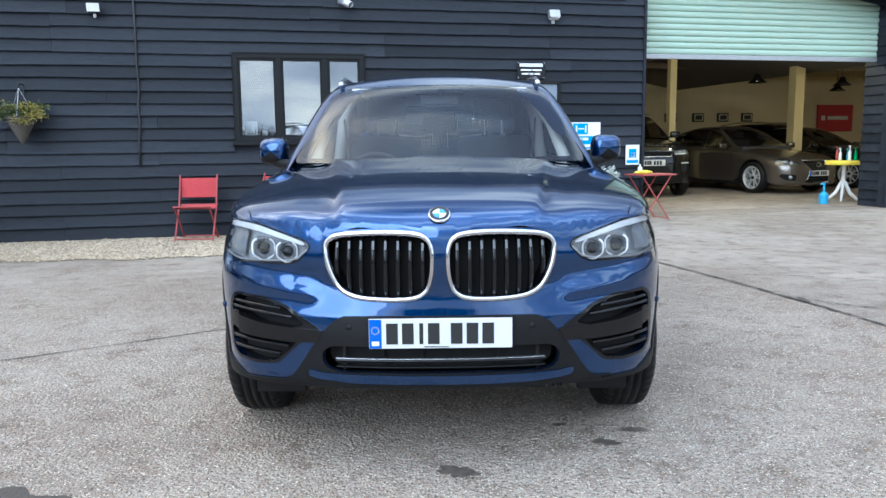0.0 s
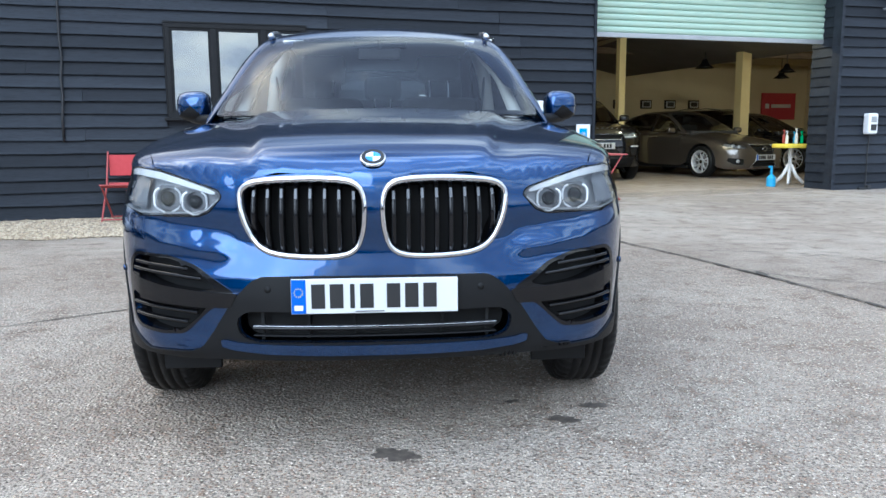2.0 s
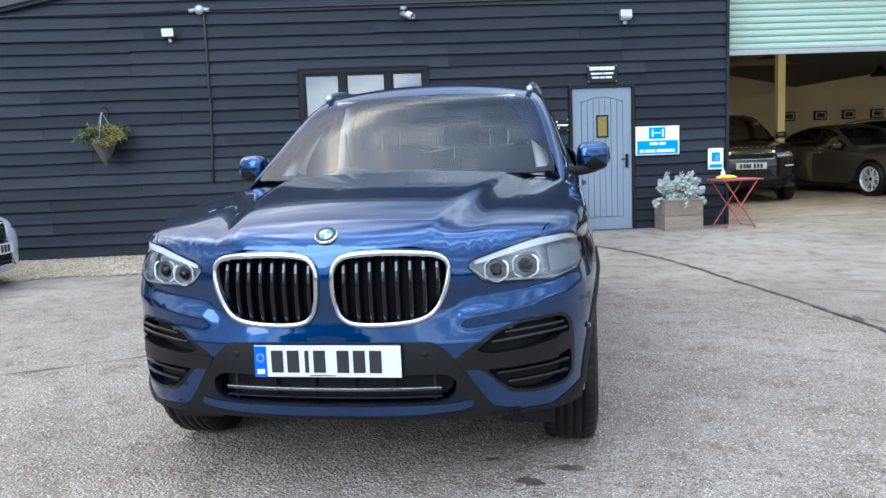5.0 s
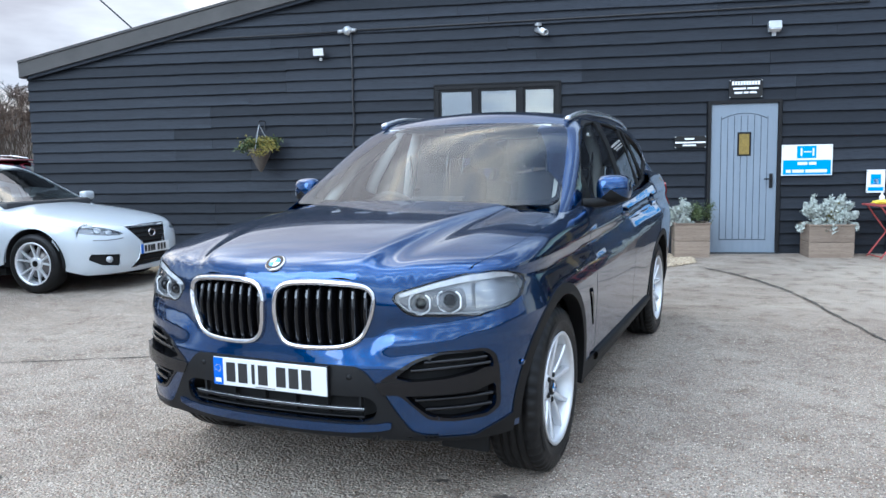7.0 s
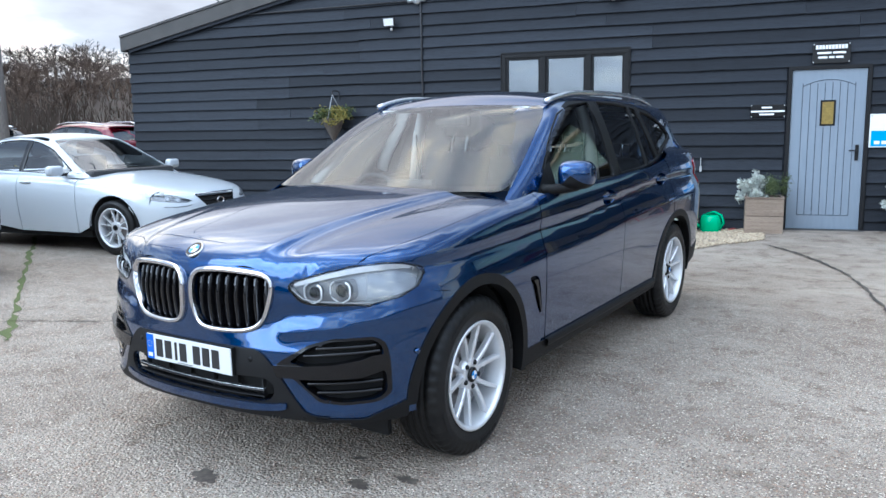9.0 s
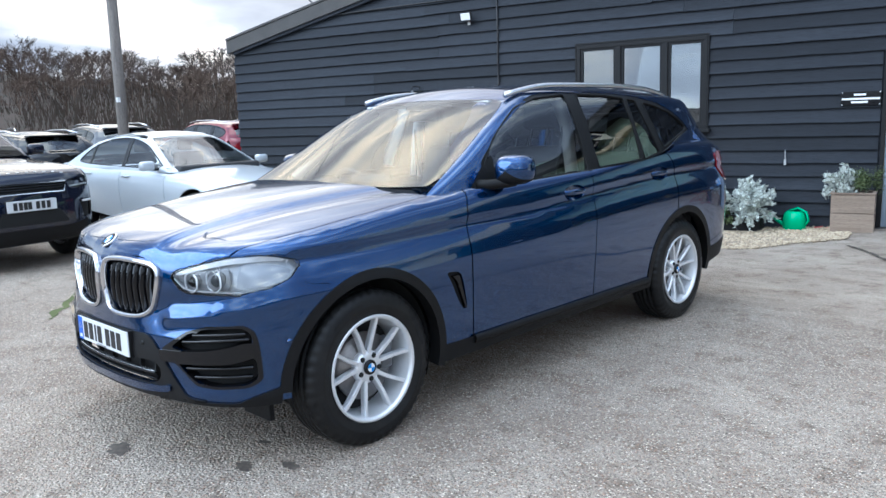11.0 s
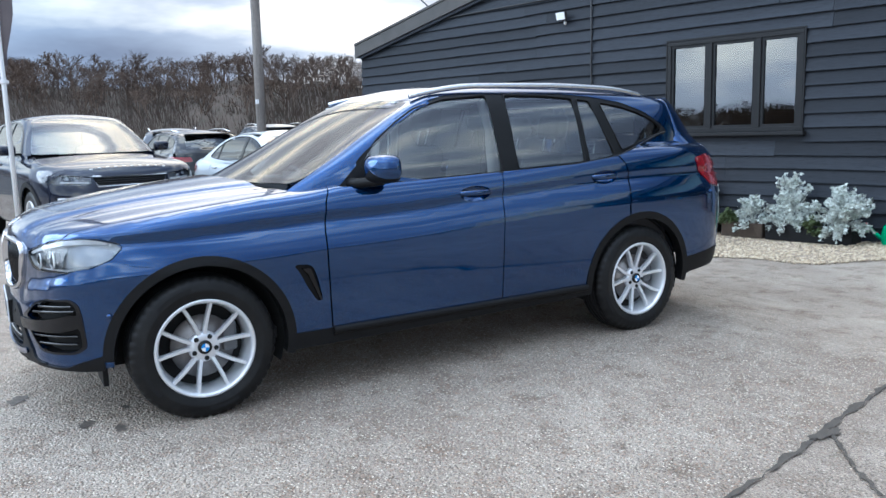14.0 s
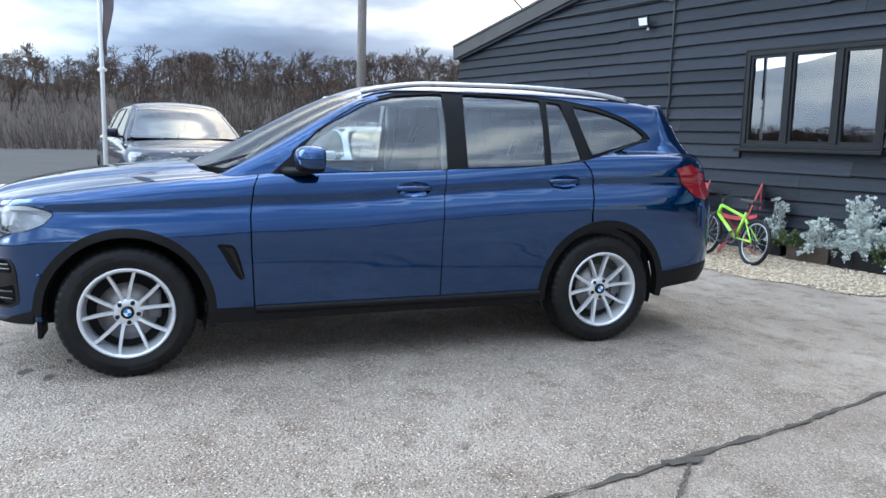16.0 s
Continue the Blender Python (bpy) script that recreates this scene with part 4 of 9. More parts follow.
    # maps from flat outlines to the shell
    def from_side(self, q, f=None):
        q = np.array(q, float)
        return self.cast(f or self.low, np.c_[np.full(len(q), 1.6), q], (-1, 0, 0), 1.6)

    def from_front(self, q, f=None):
        q = np.array(q, float)
        return self.cast(f or self.low, np.c_[q[:, 0], np.full(len(q), -2.0), q[:, 1]], (0, 1, 0), 3.2)

    def from_top(self, q, f=None):
        q = np.array(q, float)
        return self.cast(f or self.low, np.c_[q, np.full(len(q), 2.2)], (0, 0, -1), 2.2)

    def from_rear(self, q, f=None):
        q = np.array(q, float)
        return self.cast(f or self.low, np.c_[q[:, 0], np.full(len(q), self.wb + 2.0), q[:, 1]], (0, -1, 0), 3.2)

    def from_ring(self, q, f=None):
        """q: (arc, z), the arc run round the nose from the middle, 0.95 m to the radian."""
        q = np.array(q, float)
        a = q[:, 0] / 0.95
        P = np.c_[np.sin(a) * 2.0, -np.cos(a) * 2.0, q[:, 1]]
        return self.cast(f or self.low, P, np.c_[-np.sin(a), np.cos(a), np.zeros(len(q))], 2.0)

    def from_screen(self, q, f=None):
        """q: (x, height up the windscreen) cast square to the glass."""
        q = np.array(q, float)
        P = np.c_[q[:, 0], np.full(len(q), -0.3), q[:, 1]]
        return self.cast(f or self.high, P, (0, 1, 0), 3.0)

    def arc_x(self, x, z):
        """Outline points given by x and z on the front, as arcs."""
        Q, _ = self.from_front(np.c_[np.atleast_1d(x), np.atleast_1d(z)])
        return np.c_[np.arctan2(Q[:, 0], -Q[:, 1]) * 0.95, Q[:, 2]]

    def arc_y(self, y, z):
        Q, _ = self.from_side(np.c_[np.atleast_1d(y), np.atleast_1d(z)])
        return np.c_[np.arctan2(Q[:, 0], -Q[:, 1]) * 0.95, Q[:, 2]]


def panel(name, mapper, poly, mat, parent, holes=(), h=0.02, lift=0.0, rim=0.012, f=None, mirror=False, label="", both=False, bend=None):
    """A sheet of bodywork: an outline laid on the shell, its rim turned inwards. both: the sheet and its mirror image as two parts."""
    P, T = sheet(poly, holes, h)
    if not len(T):
        return None
    Q, N = mapper(P, f) if f is not None else mapper(P)
    L = lift if bend is None else lift + bend(P)
    Q = Q + N * (L[:, None] if isinstance(L, np.ndarray) else L)
    # faces outwards
    a, b, c = Q[T[:, 0]], Q[T[:, 1]], Q[T[:, 2]]
    if np.sum(np.einsum("ij,ij->i", np.cross(b - a, c - a), N[T[:, 0]])) < 0:
        T = T[:, ::-1]
    V, F, NN = [Q], [tuple(t) for t in T], [N]
    if rim:
        ed = rim_edges(T)
        ring = sorted({i for e in ed for i in e})
        pos = {i: k for k, i in enumerate(ring)}
        n = len(Q)
        V += [Q[ring], Q[ring] - N[ring] * rim]
        m = len(ring)
        # rim normals point along the sheet, away from it
        out = np.zeros((m, 3))
        for a_, b_ in ed:
            d = Q[b_] - Q[a_]
            o = np.cross(d, N[a_])
            out[pos[a_]] += o
            out[pos[b_]] += o
        out /= np.maximum(np.linalg.norm(out, axis=1), 1e-9)[:, None]
        NN += [out, out]
        F += [(n + pos[a_], n + m + pos[a_], n + m + pos[b_], n + pos[b_])[::-1] for a_, b_ in ed]
        # keep the winding outward: swap when needed
        a_, b_ = ed[0]
        va, vb, vc = Q[a_], Q[b_], Q[b_] - N[b_] * rim
        if np.dot(np.cross(vb - va, vc - va), out[pos[a_]]) < 0:
            F = F[:len(T)] + [q[::-1] for q in F[len(T):]]
    V, NN = np.vstack(V), np.vstack(NN)
    ob = put(name, V, F, mat, parent, label, True, NN)
    if mirror or both:
        V2, N2 = V * (-1, 1, 1), NN * (-1, 1, 1)
        put(name, V2, [q[::-1] for q in F], mat, parent, label, True, N2)
    return ob


def strip(mapper, line, width, lift, f=None, closed=True, bulge=0.0, inset=0.0):
    """A band that follows an outline on the shell: gives vertices and faces, with a rounded or flat section."""
    P = np.array(line, float)
    n = len(P)
    nx, pv = (np.roll(P, -1, 0), np.roll(P, 1, 0)) if closed else (np.vstack([P[1:], P[-1:]]), np.vstack([P[:1], P[:-1]]))
    d = nx - pv
    d /= np.maximum(np.hypot(*d.T), 1e-9)[:, None]
    nn = np.c_[-d[:, 1], d[:, 0]]
    rows = ((-0.5, 0.0), (-0.5, 0.55), (-0.3, 0.9), (0.0, 1.0), (0.3, 0.9), (0.5, 0.55), (0.5, 0.0))
    V = []
    for s, hgt in rows:
        Q, N = mapper(P + nn * (width * s + inset), f) if f is not None else mapper(P + nn * (width * s + inset))
        V.append(Q + N * (lift * 0.2 + (lift * 0.8 + bulge) * hgt - (0.01 if hgt == 0 else 0)))
    m = len(rows)
    V = np.stack(V, 1).reshape(-1, 3)
    F = []
    for i in range(n if closed else n - 1):
        j = (i + 1) % n
        for k in range(m - 1):
            F.append((i * m + k, i * m + k + 1, j * m + k + 1, j * m + k))
    return V, F


# ---- wheels ----
def wheel_parts(parent, side, R=0.356, rim_r=0.243, width=0.225, spokes=5, double=True, mat_rim=None, roundel=True, hi=True, half=11.0, tipspread=17.5):
    """Tyre, rim, spokes, disc and hub under parent, axle along x, the outer face towards side (+1 or -1)."""
    seg = 96 if hi else 40
    w = width / 2
    prof = [(rim_r - 0.012, -w + 0.02), (rim_r + 0.012, -w + 0.004), (rim_r + 0.05, -w), (R - 0.035, -w + 0.004), (R - 0.012, -w + 0.016), (R - 0.002, -w + 0.034)]
    grooves = (-0.052, -0.018, 0.018, 0.052) if hi else ()
    for g in grooves:
        prof += [(R, g - 0.006), (R - 0.009, g - 0.004), (R - 0.009, g + 0.004), (R, g + 0.006)]
    prof += [(R - 0.002, w - 0.034), (R - 0.012, w - 0.016), (R - 0.035, w - 0.004), (rim_r + 0.05, w), (rim_r + 0.044, w + 0.002), (rim_r + 0.038, w), (rim_r + 0.012, w - 0.004), (rim_r - 0.012, w - 0.02)]
    V, F = lathe(prof, seg * (2 if hi else 1), "x")
    if hi:
        # shoulder sipes
        m = seg * 2
        for i, (r, x) in enumerate(prof):
            if abs(x) > 0.058 and r > R - 0.02:
                for k in range(m):
                    if k % 4 == 0:
                        v = V[i * m + k]
                        s = (r - 0.008) / r
                        V[i * m + k] = (v[0], v[1] * s, v[2] * s)
    tyre = part("tyre", (V, F), M_RUBBER, parent, "black rubber tyre" if hi else "", True)
    if hi:
        for c0, c1 in ((0.15, 0.62), (1.75, 2.35), (3.4, 3.85), (4.7, 5.2)):
            VV, FF = [], []
            for i in range(13):
                a = c0 + (c1 - c0) * i / 12
                hgt = 0.011 if i % 2 else 0.007
                for rr in (R - 0.055 - hgt, R - 0.055 + hgt):
                    VV.append((side * (w + 0.0012), rr * math.cos(a), rr * math.sin(a)))
            FF = [(2 * i, 2 * i + 1, 2 * i + 3, 2 * i + 2)[::side] for i in range(12)]
            part("sidewall_mark", (VV, FF), M_SIDEMARK, tyre, "moulded sidewall mark")
    mr = mat_rim or M_ALLOY
    o = side
    lip = [(rim_r - 0.004, o * (w - 0.012)), (rim_r + 0.002, o * (w - 0.004)), (rim_r - 0.004, o * (w + 0.001)), (rim_r - 0.016, o * (w - 0.004)), (rim_r - 0.020, o * (w - 0.02)), (rim_r - 0.032, o * (w - 0.07)), (rim_r - 0.036, o * (-w + 0.05)), (rim_r - 0.006, o * (-w + 0.012))]
    if o < 0:
        lip = lip[::-1]
    V, F = lathe(lip, seg, "x")
    rim = part("rim", (V, F), mr, parent, "silver alloy rim", True)
    # spokes
    hub_x = w - 0.040

    def spoke(a0, a1, w0, w1):
        """From the hub at angle a0 to the rim at a1."""
        V, F = [], []
        n = 7
        for i in range(n):
            t = i / (n - 1)
            r = 0.052 + (rim_r - 0.016 - 0.052) * t
            a = a0 + (a1 - a0) * t ** 0.8
            x = hub_x - 0.004 + 0.026 * t ** 1.5 + 0.006 * math.sin(t * math.pi)
            hw = (w0 + (w1 - w0) * t) / 2
            c, s = math.cos(a), math.sin(a)
            for dx, dw in ((-0.03, 1.0), (-0.006, 1.0), (0.0, 0.72), (0.0, -0.72), (-0.006, -1.0), (-0.03, -1.0)):
                V.append((o * (x + dx), r * c - dw * hw * s, r * s + dw * hw * c))
        for i in range(n - 1):
            for k in range(6):
                k2 = (k + 1) % 6
                F.append((i * 6 + k, i * 6 + k2, (i + 1) * 6 + k2, (i + 1) * 6 + k))
        F.append(tuple(range(6)))
        F.append(tuple(reversed(range((n - 1) * 6, n * 6))))
        if o < 0:
            F = [q[::-1] for q in F]
        return V, F

    for k in range(spokes):
        a = math.pi / 2 + 2 * math.pi * k / spokes + 0.12
        if double:
            for s in (-1, 1):
                part("spoke", spoke(a + s * radians(half), a + s * radians(tipspread), 0.021, 0.018), mr, rim)
        else:
            part("spoke", spoke(a, a, 0.05, 0.04), mr, rim)
    hub = [(0.0, o * (hub_x - 0.002)), (0.040, o * (hub_x - 0.002)), (0.062, o * (hub_x + 0.000)), (0.075, o * (hub_x - 0.010)), (0.078, o * (hub_x - 0.035))]
    part("hub", lathe(hub[::-1] if o > 0 else hub, 40, "x"), mr, rim, "", True)
    if hi:
        for k in range(5):
            a = math.pi / 2 + 2 * math.pi * (k + 0.5) / 5 + 0.12
            part("lug_bolt", moved(lathe([(0.012, 0.0), (0.012, 0.006), (0.008, 0.010), (0.0, 0.010)] if o > 0 else [(0.0, -0.010), (0.008, -0.010), (0.012, -0.006), (0.012, 0.0)], 10, "x"), Matrix.Translation((o * (hub_x - 0.003), 0.056 * math.cos(a), 0.056 * math.sin(a)))), M_DARK, rim)
    cap = [(0.034, o * (hub_x - 0.002)), (0.034, o * (hub_x + 0.008)), (0.030, o * (hub_x + 0.011)), (0.0, o * (hub_x + 0.012))]
    part("centre_cap", lathe(cap if o > 0 else cap[::-1], 28, "x"), M_GLOSSBLACK, rim, "dark centre cap", True)
    if roundel:
        for k in range(4):
            q = [(0.0, 0.0)] + [(0.020 * math.cos(radians(90 * k + d)), 0.020 * math.sin(radians(90 * k + d))) for d in range(0, 91, 15)]
            pr = prism(q, o * (hub_x + 0.0115), o * (hub_x + 0.0135), "x")
            part("emblem_quarter", pr, M_EMBLEMBLUE if k % 2 else M_WHITE, rim)
    part("brake_disc", lathe([(0.155, o * 0.02), (0.155, o * 0.035), (0.08, o * 0.036), (0.07, o * 0.05)][::1 if o > 0 else -1], 40, "x"), M_STEEL, parent, "bare steel brake disc", True)
    part("caliper", moved(box(-0.03, 0.03, -0.035, 0.035, -0.075, 0.075, 0.014), Matrix.Translation((o * 0.015, 0.135, 0.03))), M_LAMPGREY, parent)
    part("back_plate", lathe([(0.0, o * -0.02), (rim_r - 0.03, o * -0.02)][::1 if o > 0 else -1], 32, "x"), M_DARK, parent)

# ---- the blue car in the middle of the yard ----
def hero_dome(x, y):
    """Two soft creases that run back from the kidneys, and a hollow beside them."""
    x = np.abs(x)
    c = 0.365 + 0.19 * np.clip((y + 0.80) / 1.25, 0, 1)
    f = np.clip((y + 0.86) / 0.22, 0, 1)
    t = np.clip((x - c) / 0.011, -40, 40)
    return f * (0.017 / (1 + np.exp(t)) - 0.006 * np.exp(-((x - c - 0.07) / 0.06) ** 2))


def hero_ledge(x, z):
    """A soft fold that runs out and up across the bumper below the lamps."""
    f = np.clip((x - 0.40) / 0.10, 0, 1)
    f = f * f * (3 - 2 * f)
    zc = 0.660 + 0.10 * (x - 0.42)
    g = np.clip((x - 0.50) / 0.12, 0, 1)
    low = 0.012 * g * g * (3 - 2 * g) * np.exp(-((z - 0.345) / 0.034) ** 2)
    # the nose sweeps back from its middle towards the lamps
    sweep = np.interp(x, [0.0, 0.12, 0.30, 0.44, 0.55, 0.68, 0.78, 0.88], [0.0, 0.003, 0.022, 0.046, 0.058, 0.056, 0.034, 0.0])
    low = low - sweep * (0.45 + 0.55 * np.clip((z - 0.58) / 0.12, 0, 1))
    return low + f * (0.015 * np.exp(-((z - zc) / 0.036) ** 2) - 0.007 * np.exp(-((z - zc - 0.065) / 0.030) ** 2))


HERO = Shell(
    2.864,
    side=([-0.78, -0.64, -0.52, -0.40, -0.26, -0.17, -0.11, -0.05, -0.015, 0.0, 0.03, 0.06, 0.12, 0.22, 0.35], [0.895, 0.918, 0.928, 0.936, 0.944, 0.945, 0.935, 0.917, 0.9055, 0.9065, 0.9130, 0.909, 0.897, 0.868, 0.80]),
    crease=([-0.8, -0.2, 0.4, 0.65, 1.13, 1.77, 2.28, 2.9, 3.7], [0.90, 0.905, 0.925, 0.936, 0.950, 0.992, 1.022, 1.045, 1.05]),
    front=([0.15, 0.22, 0.28, 0.34, 0.40, 0.50, 0.60, 0.68, 0.78, 0.86, 0.91, 0.97, 1.05], [0.66, 0.735, 0.775, 0.792, 0.797, 0.799, 0.790, 0.783, 0.790, 0.786, 0.778, 0.765, 0.74]),
    rear=([0.2, 0.35, 0.5, 0.65, 0.8, 0.95, 1.1, 1.25], [0.85, 0.95, 0.99, 1.0, 0.995, 0.975, 0.945, 0.89]),
    hood=([-0.86, -0.80, -0.73, -0.60, -0.45, -0.2, 0.05, 0.3, 0.55, 0.8, 1.8, 2.7, 3.2, 4.0], [0.905, 0.928, 0.955, 0.993, 1.025, 1.066, 1.097, 1.122, 1.14, 1.17, 1.21, 1.285, 1.295, 1.27]),
    crown=0.055, belt_top=1.14,
    gx=([0.95, 1.05, 1.15, 1.3, 1.45, 1.55, 1.65], [0.875, 0.862, 0.840, 0.790, 0.733, 0.683, 0.61]),
    ws=([1.0, 1.12, 1.25, 1.4, 1.52, 1.60, 1.7], [0.10, 0.36, 0.62, 0.90, 1.14, 1.34, 1.62]),
    roof=([0.9, 1.15, 1.4, 1.8, 2.3, 2.8, 3.2, 3.5], [1.535, 1.600, 1.637, 1.660, 1.664, 1.650, 1.628, 1.600]),
    tail=([1.0, 1.15, 1.3, 1.45, 1.52, 1.6], [3.66, 3.63, 3.58, 3.52, 3.51, 3.45]),
    nf=3.25, nr=5.2, k=0.045, dome=hero_dome, ledge=hero_ledge, plan=([-0.9, -0.55, -0.35, 0.0, 0.4, 4.0], [0.968, 0.976, 0.986, 1.0, 1.0, 1.0]),
    gplan=([0.5, 0.8, 1.2, 1.8, 2.6, 3.1, 3.6], [0.955, 0.975, 0.99, 1.0, 0.99, 0.965, 0.92]), haunch=0.010)


def arch_loop(cy, cz, r, a0, a1, n=40):
    return [(cy + r * math.cos(a), cz + r * math.sin(a)) for a in np.linspace(radians(a0), radians(a1), n)]


def hero_car():
    S = HERO
    car = thing("blue_suv", "deep blue metallic SUV with twin chrome-framed grilles, parked", "car")
    WB, HZ = 2.864, 0.347
    side, ring, top = S.from_side, S.from_ring, S.from_top

    # outlines on the nose, as (arc, z)
    def nose(pts, n=4, kind="curve"):
        p = np.array(pts, float)
        q = S.arc_x(p[:, 0], p[:, 1])
        return curve(q, n) if kind == "curve" else (soft(q) if kind == "soft" else q)

    kid_in = [(0.034, 0.765), (0.035, 0.83), (0.056, 0.866), (0.11, 0.880), (0.22, 0.883), (0.352, 0.875), (0.401, 0.857), (0.412, 0.822), (0.396, 0.750), (0.362, 0.690), (0.304, 0.661), (0.20, 0.652), (0.10, 0.657), (0.058, 0.679), (0.041, 0.72)]
    kidney = nose(kid_in, 5)
    lamp = np.vstack([nose([(0.480, 0.832), (0.494, 0.853), (0.61, 0.888), (0.715, 0.916), (0.80, 0.922)], kind="raw"),
                      S.arc_y([-0.41, -0.350, -0.333, -0.385, -0.47, -0.56], [0.909, 0.894, 0.876, 0.824, 0.790, 0.772]),
                      nose([(0.78, 0.764), (0.66, 0.766), (0.565, 0.768), (0.527, 0.780)], kind="raw")])
    lamp = rounded(lamp, 0.014)
    slot_up = rounded(nose([(0.500, 0.545), (0.575, 0.603), (0.66, 0.630), (0.790, 0.636), (0.812, 0.615), (0.820, 0.570), (0.68, 0.540), (0.56, 0.532)], kind="raw"), 0.018)
    slot_low = rounded(nose([(0.530, 0.490), (0.68, 0.500), (0.822, 0.515), (0.822, 0.425), (0.795, 0.398), (0.70, 0.392), (0.625, 0.400), (0.565, 0.450)], kind="raw"), 0.022)
    lower = rounded(nose([(-0.40, 0.475), (0.40, 0.475), (0.440, 0.452), (0.432, 0.396), (0.38, 0.374), (-0.38, 0.374), (-0.432, 0.396), (-0.440, 0.452)], kind="raw"), 0.025)

    # bonnet edge over the nose
    ex = [0.0, 0.03, 0.06, 0.10, 0.16, 0.24, 0.345, 0.412, 0.454, 0.495, 0.61, 0.72]
    ez = [0.868, 0.876, 0.890, 0.901, 0.906, 0.906, 0.898, 0.884, 0.868, 0.858, 0.889, 0.917]
    edge_r = S.arc_x(ex, ez)
    edge = np.vstack([edge_r[:0:-1] * (-1, 1), edge_r])

    def flip(p):
        return np.array(p)[::-1] * (-1, 1)

    # front bumper skin: from arch to arch, below the bonnet and the lamps
    seam = S.arc_y([-0.335, -0.30, -0.22, -0.185], [0.80, 0.785, 0.775, 0.775])
    arch_f = S.arc_y([p[0] for p in arch_loop(0, HZ, 0.415, 113, 184, 18)], [p[1] for p in arch_loop(0, HZ, 0.415, 113, 184, 18)])
    lamp_top_out = S.arc_y([-0.43, -0.36, -0.335], [0.910, 0.893, 0.868])
    right = np.vstack([edge_r, S.arc_x([0.80], [0.920]), lamp_top_out, seam, arch_f])
    low_r = S.arc_x([0.80, 0.6, 0.4, 0.2], [0.318, 0.322, 0.326, 0.328])
    skin = np.vstack([right, low_r, flip(low_r), flip(right)[:-1]])
    black = soft(nose([(-0.70, 0.328), (-0.568, 0.338), (-0.52, 0.398), (-0.455, 0.500), (-0.392, 0.568), (-0.345, 0.588), (0.345, 0.588), (0.392, 0.568), (0.455, 0.500), (0.52, 0.398), (0.568, 0.338), (0.70, 0.328)], kind="raw"), 1)[1:-1]
    black = np.vstack([black, S.arc_x([0.76], [0.322]), S.arc_y([-0.55, -0.45], [0.348, 0.378]), S.arc_y([-0.45], [0.306]), S.arc_x([0.80, 0.6, 0.4, 0.0], [0.306, 0.312, 0.316, 0.318])])
    black = np.vstack([black, flip(np.vstack([S.arc_x([0.76], [0.322]), S.arc_y([-0.55, -0.45], [0.348, 0.378]), S.arc_y([-0.45], [0.306]), S.arc_x([0.80, 0.6, 0.4], [0.306, 0.312, 0.316])]))])
    bumper = panel("front_bumper", ring, skin, M_BLUE, car, [kidney, flip(kidney), lamp, flip(lamp), slot_up, flip(slot_up), slot_low, flip(slot_low), lower], 0.016, rim=0.02)
    panel("lower_trim", ring, black, M_PLASTIC, bumper, [lower], 0.016, 0.007, 0.015, label="black grained plastic lower bumper trim")
    lip = soft(nose([(-0.49, 0.386), (-0.42, 0.371), (0.0, 0.367), (0.42, 0.371), (0.49, 0.386), (0.485, 0.352), (0.30, 0.336), (-0.30, 0.336), (-0.485, 0.352)], kind="raw"), 1)
    panel("lip", ring, lip, M_BLUE, bumper, (), 0.012, 0.016, 0.02, label="blue painted lip under the lower grille")

    # black sheets standing in for the unlit depth behind grilles and intakes
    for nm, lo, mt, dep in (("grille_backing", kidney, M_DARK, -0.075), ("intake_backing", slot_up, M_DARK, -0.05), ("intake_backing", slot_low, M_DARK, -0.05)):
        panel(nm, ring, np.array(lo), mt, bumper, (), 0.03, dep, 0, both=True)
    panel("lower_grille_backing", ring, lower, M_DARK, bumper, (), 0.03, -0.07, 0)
    # walls of the openings
    for lo, dep in ((kidney, 0.075), (slot_up, 0.05), (slot_low, 0.05)):
        Q, N = ring(lo)
        n = len(Q)
        V = np.vstack([Q + N * 0.002, Q - N * dep])
        F = [(i, (i + 1) % n, n + (i + 1) % n, n + i) for i in range(n)]
        for mv in (V, V * (-1, 1, 1)):
            put("opening_wall", mv, F, M_GLOSSBLACK, bumper)

    # kidney frames and slats
    V, F = strip(ring, kidney[::-1], 0.020, 0.008, bulge=0.010, inset=-0.006)
    for s in (1, -1):
        fr = put("kidney_frame", V * (s, 1, 1), F if s > 0 else [q[::-1] for q in F], M_CHROME, bumper, "chrome kidney grille frame")
        n = 8
        for i in range(n):
            x = 0.040 + (0.406 - 0.040) * (i + 0.5) / n
            zs = np.linspace(0.65, 0.88, 60)
            q = S.arc_x(np.full(60, x), zs)
            ins = inside(kidney, q)
            if not ins.any():
                continue
            z0, z1 = q[ins][0, 1] - 0.012, q[ins][-1, 1] + 0.012
            zz = np.linspace(z0, z1, 9)
            Q, N = ring(S.arc_x(np.full(9, x), zz))
            prof = np.array([-0.012, 0.001, 0.004, 0.004, 0.003, 0.001, -0.002, -0.006, -0.018])
            P = Q + N * (prof[:, None] - 0.012)
            VV, FF = [], []
            for p, hw in zip(P, [0.008] * 9):
                for dx, dy in ((-hw, 0.05), (-hw, 0.004), (-hw * 0.55, 0.0), (hw * 0.55, 0.0), (hw, 0.004), (hw, 0.05)):
                    VV.append((s * (p[0] + dx), p[1] + dy, p[2]))
            for a in range(8):
                for b in range(5):
                    FF.append((a * 6 + b, a * 6 + b + 1, (a + 1) * 6 + b + 1, (a + 1) * 6 + b)[::1 if s > 0 else -1])
            put("slat", VV, FF, M_GLOSSBLACK, fr)
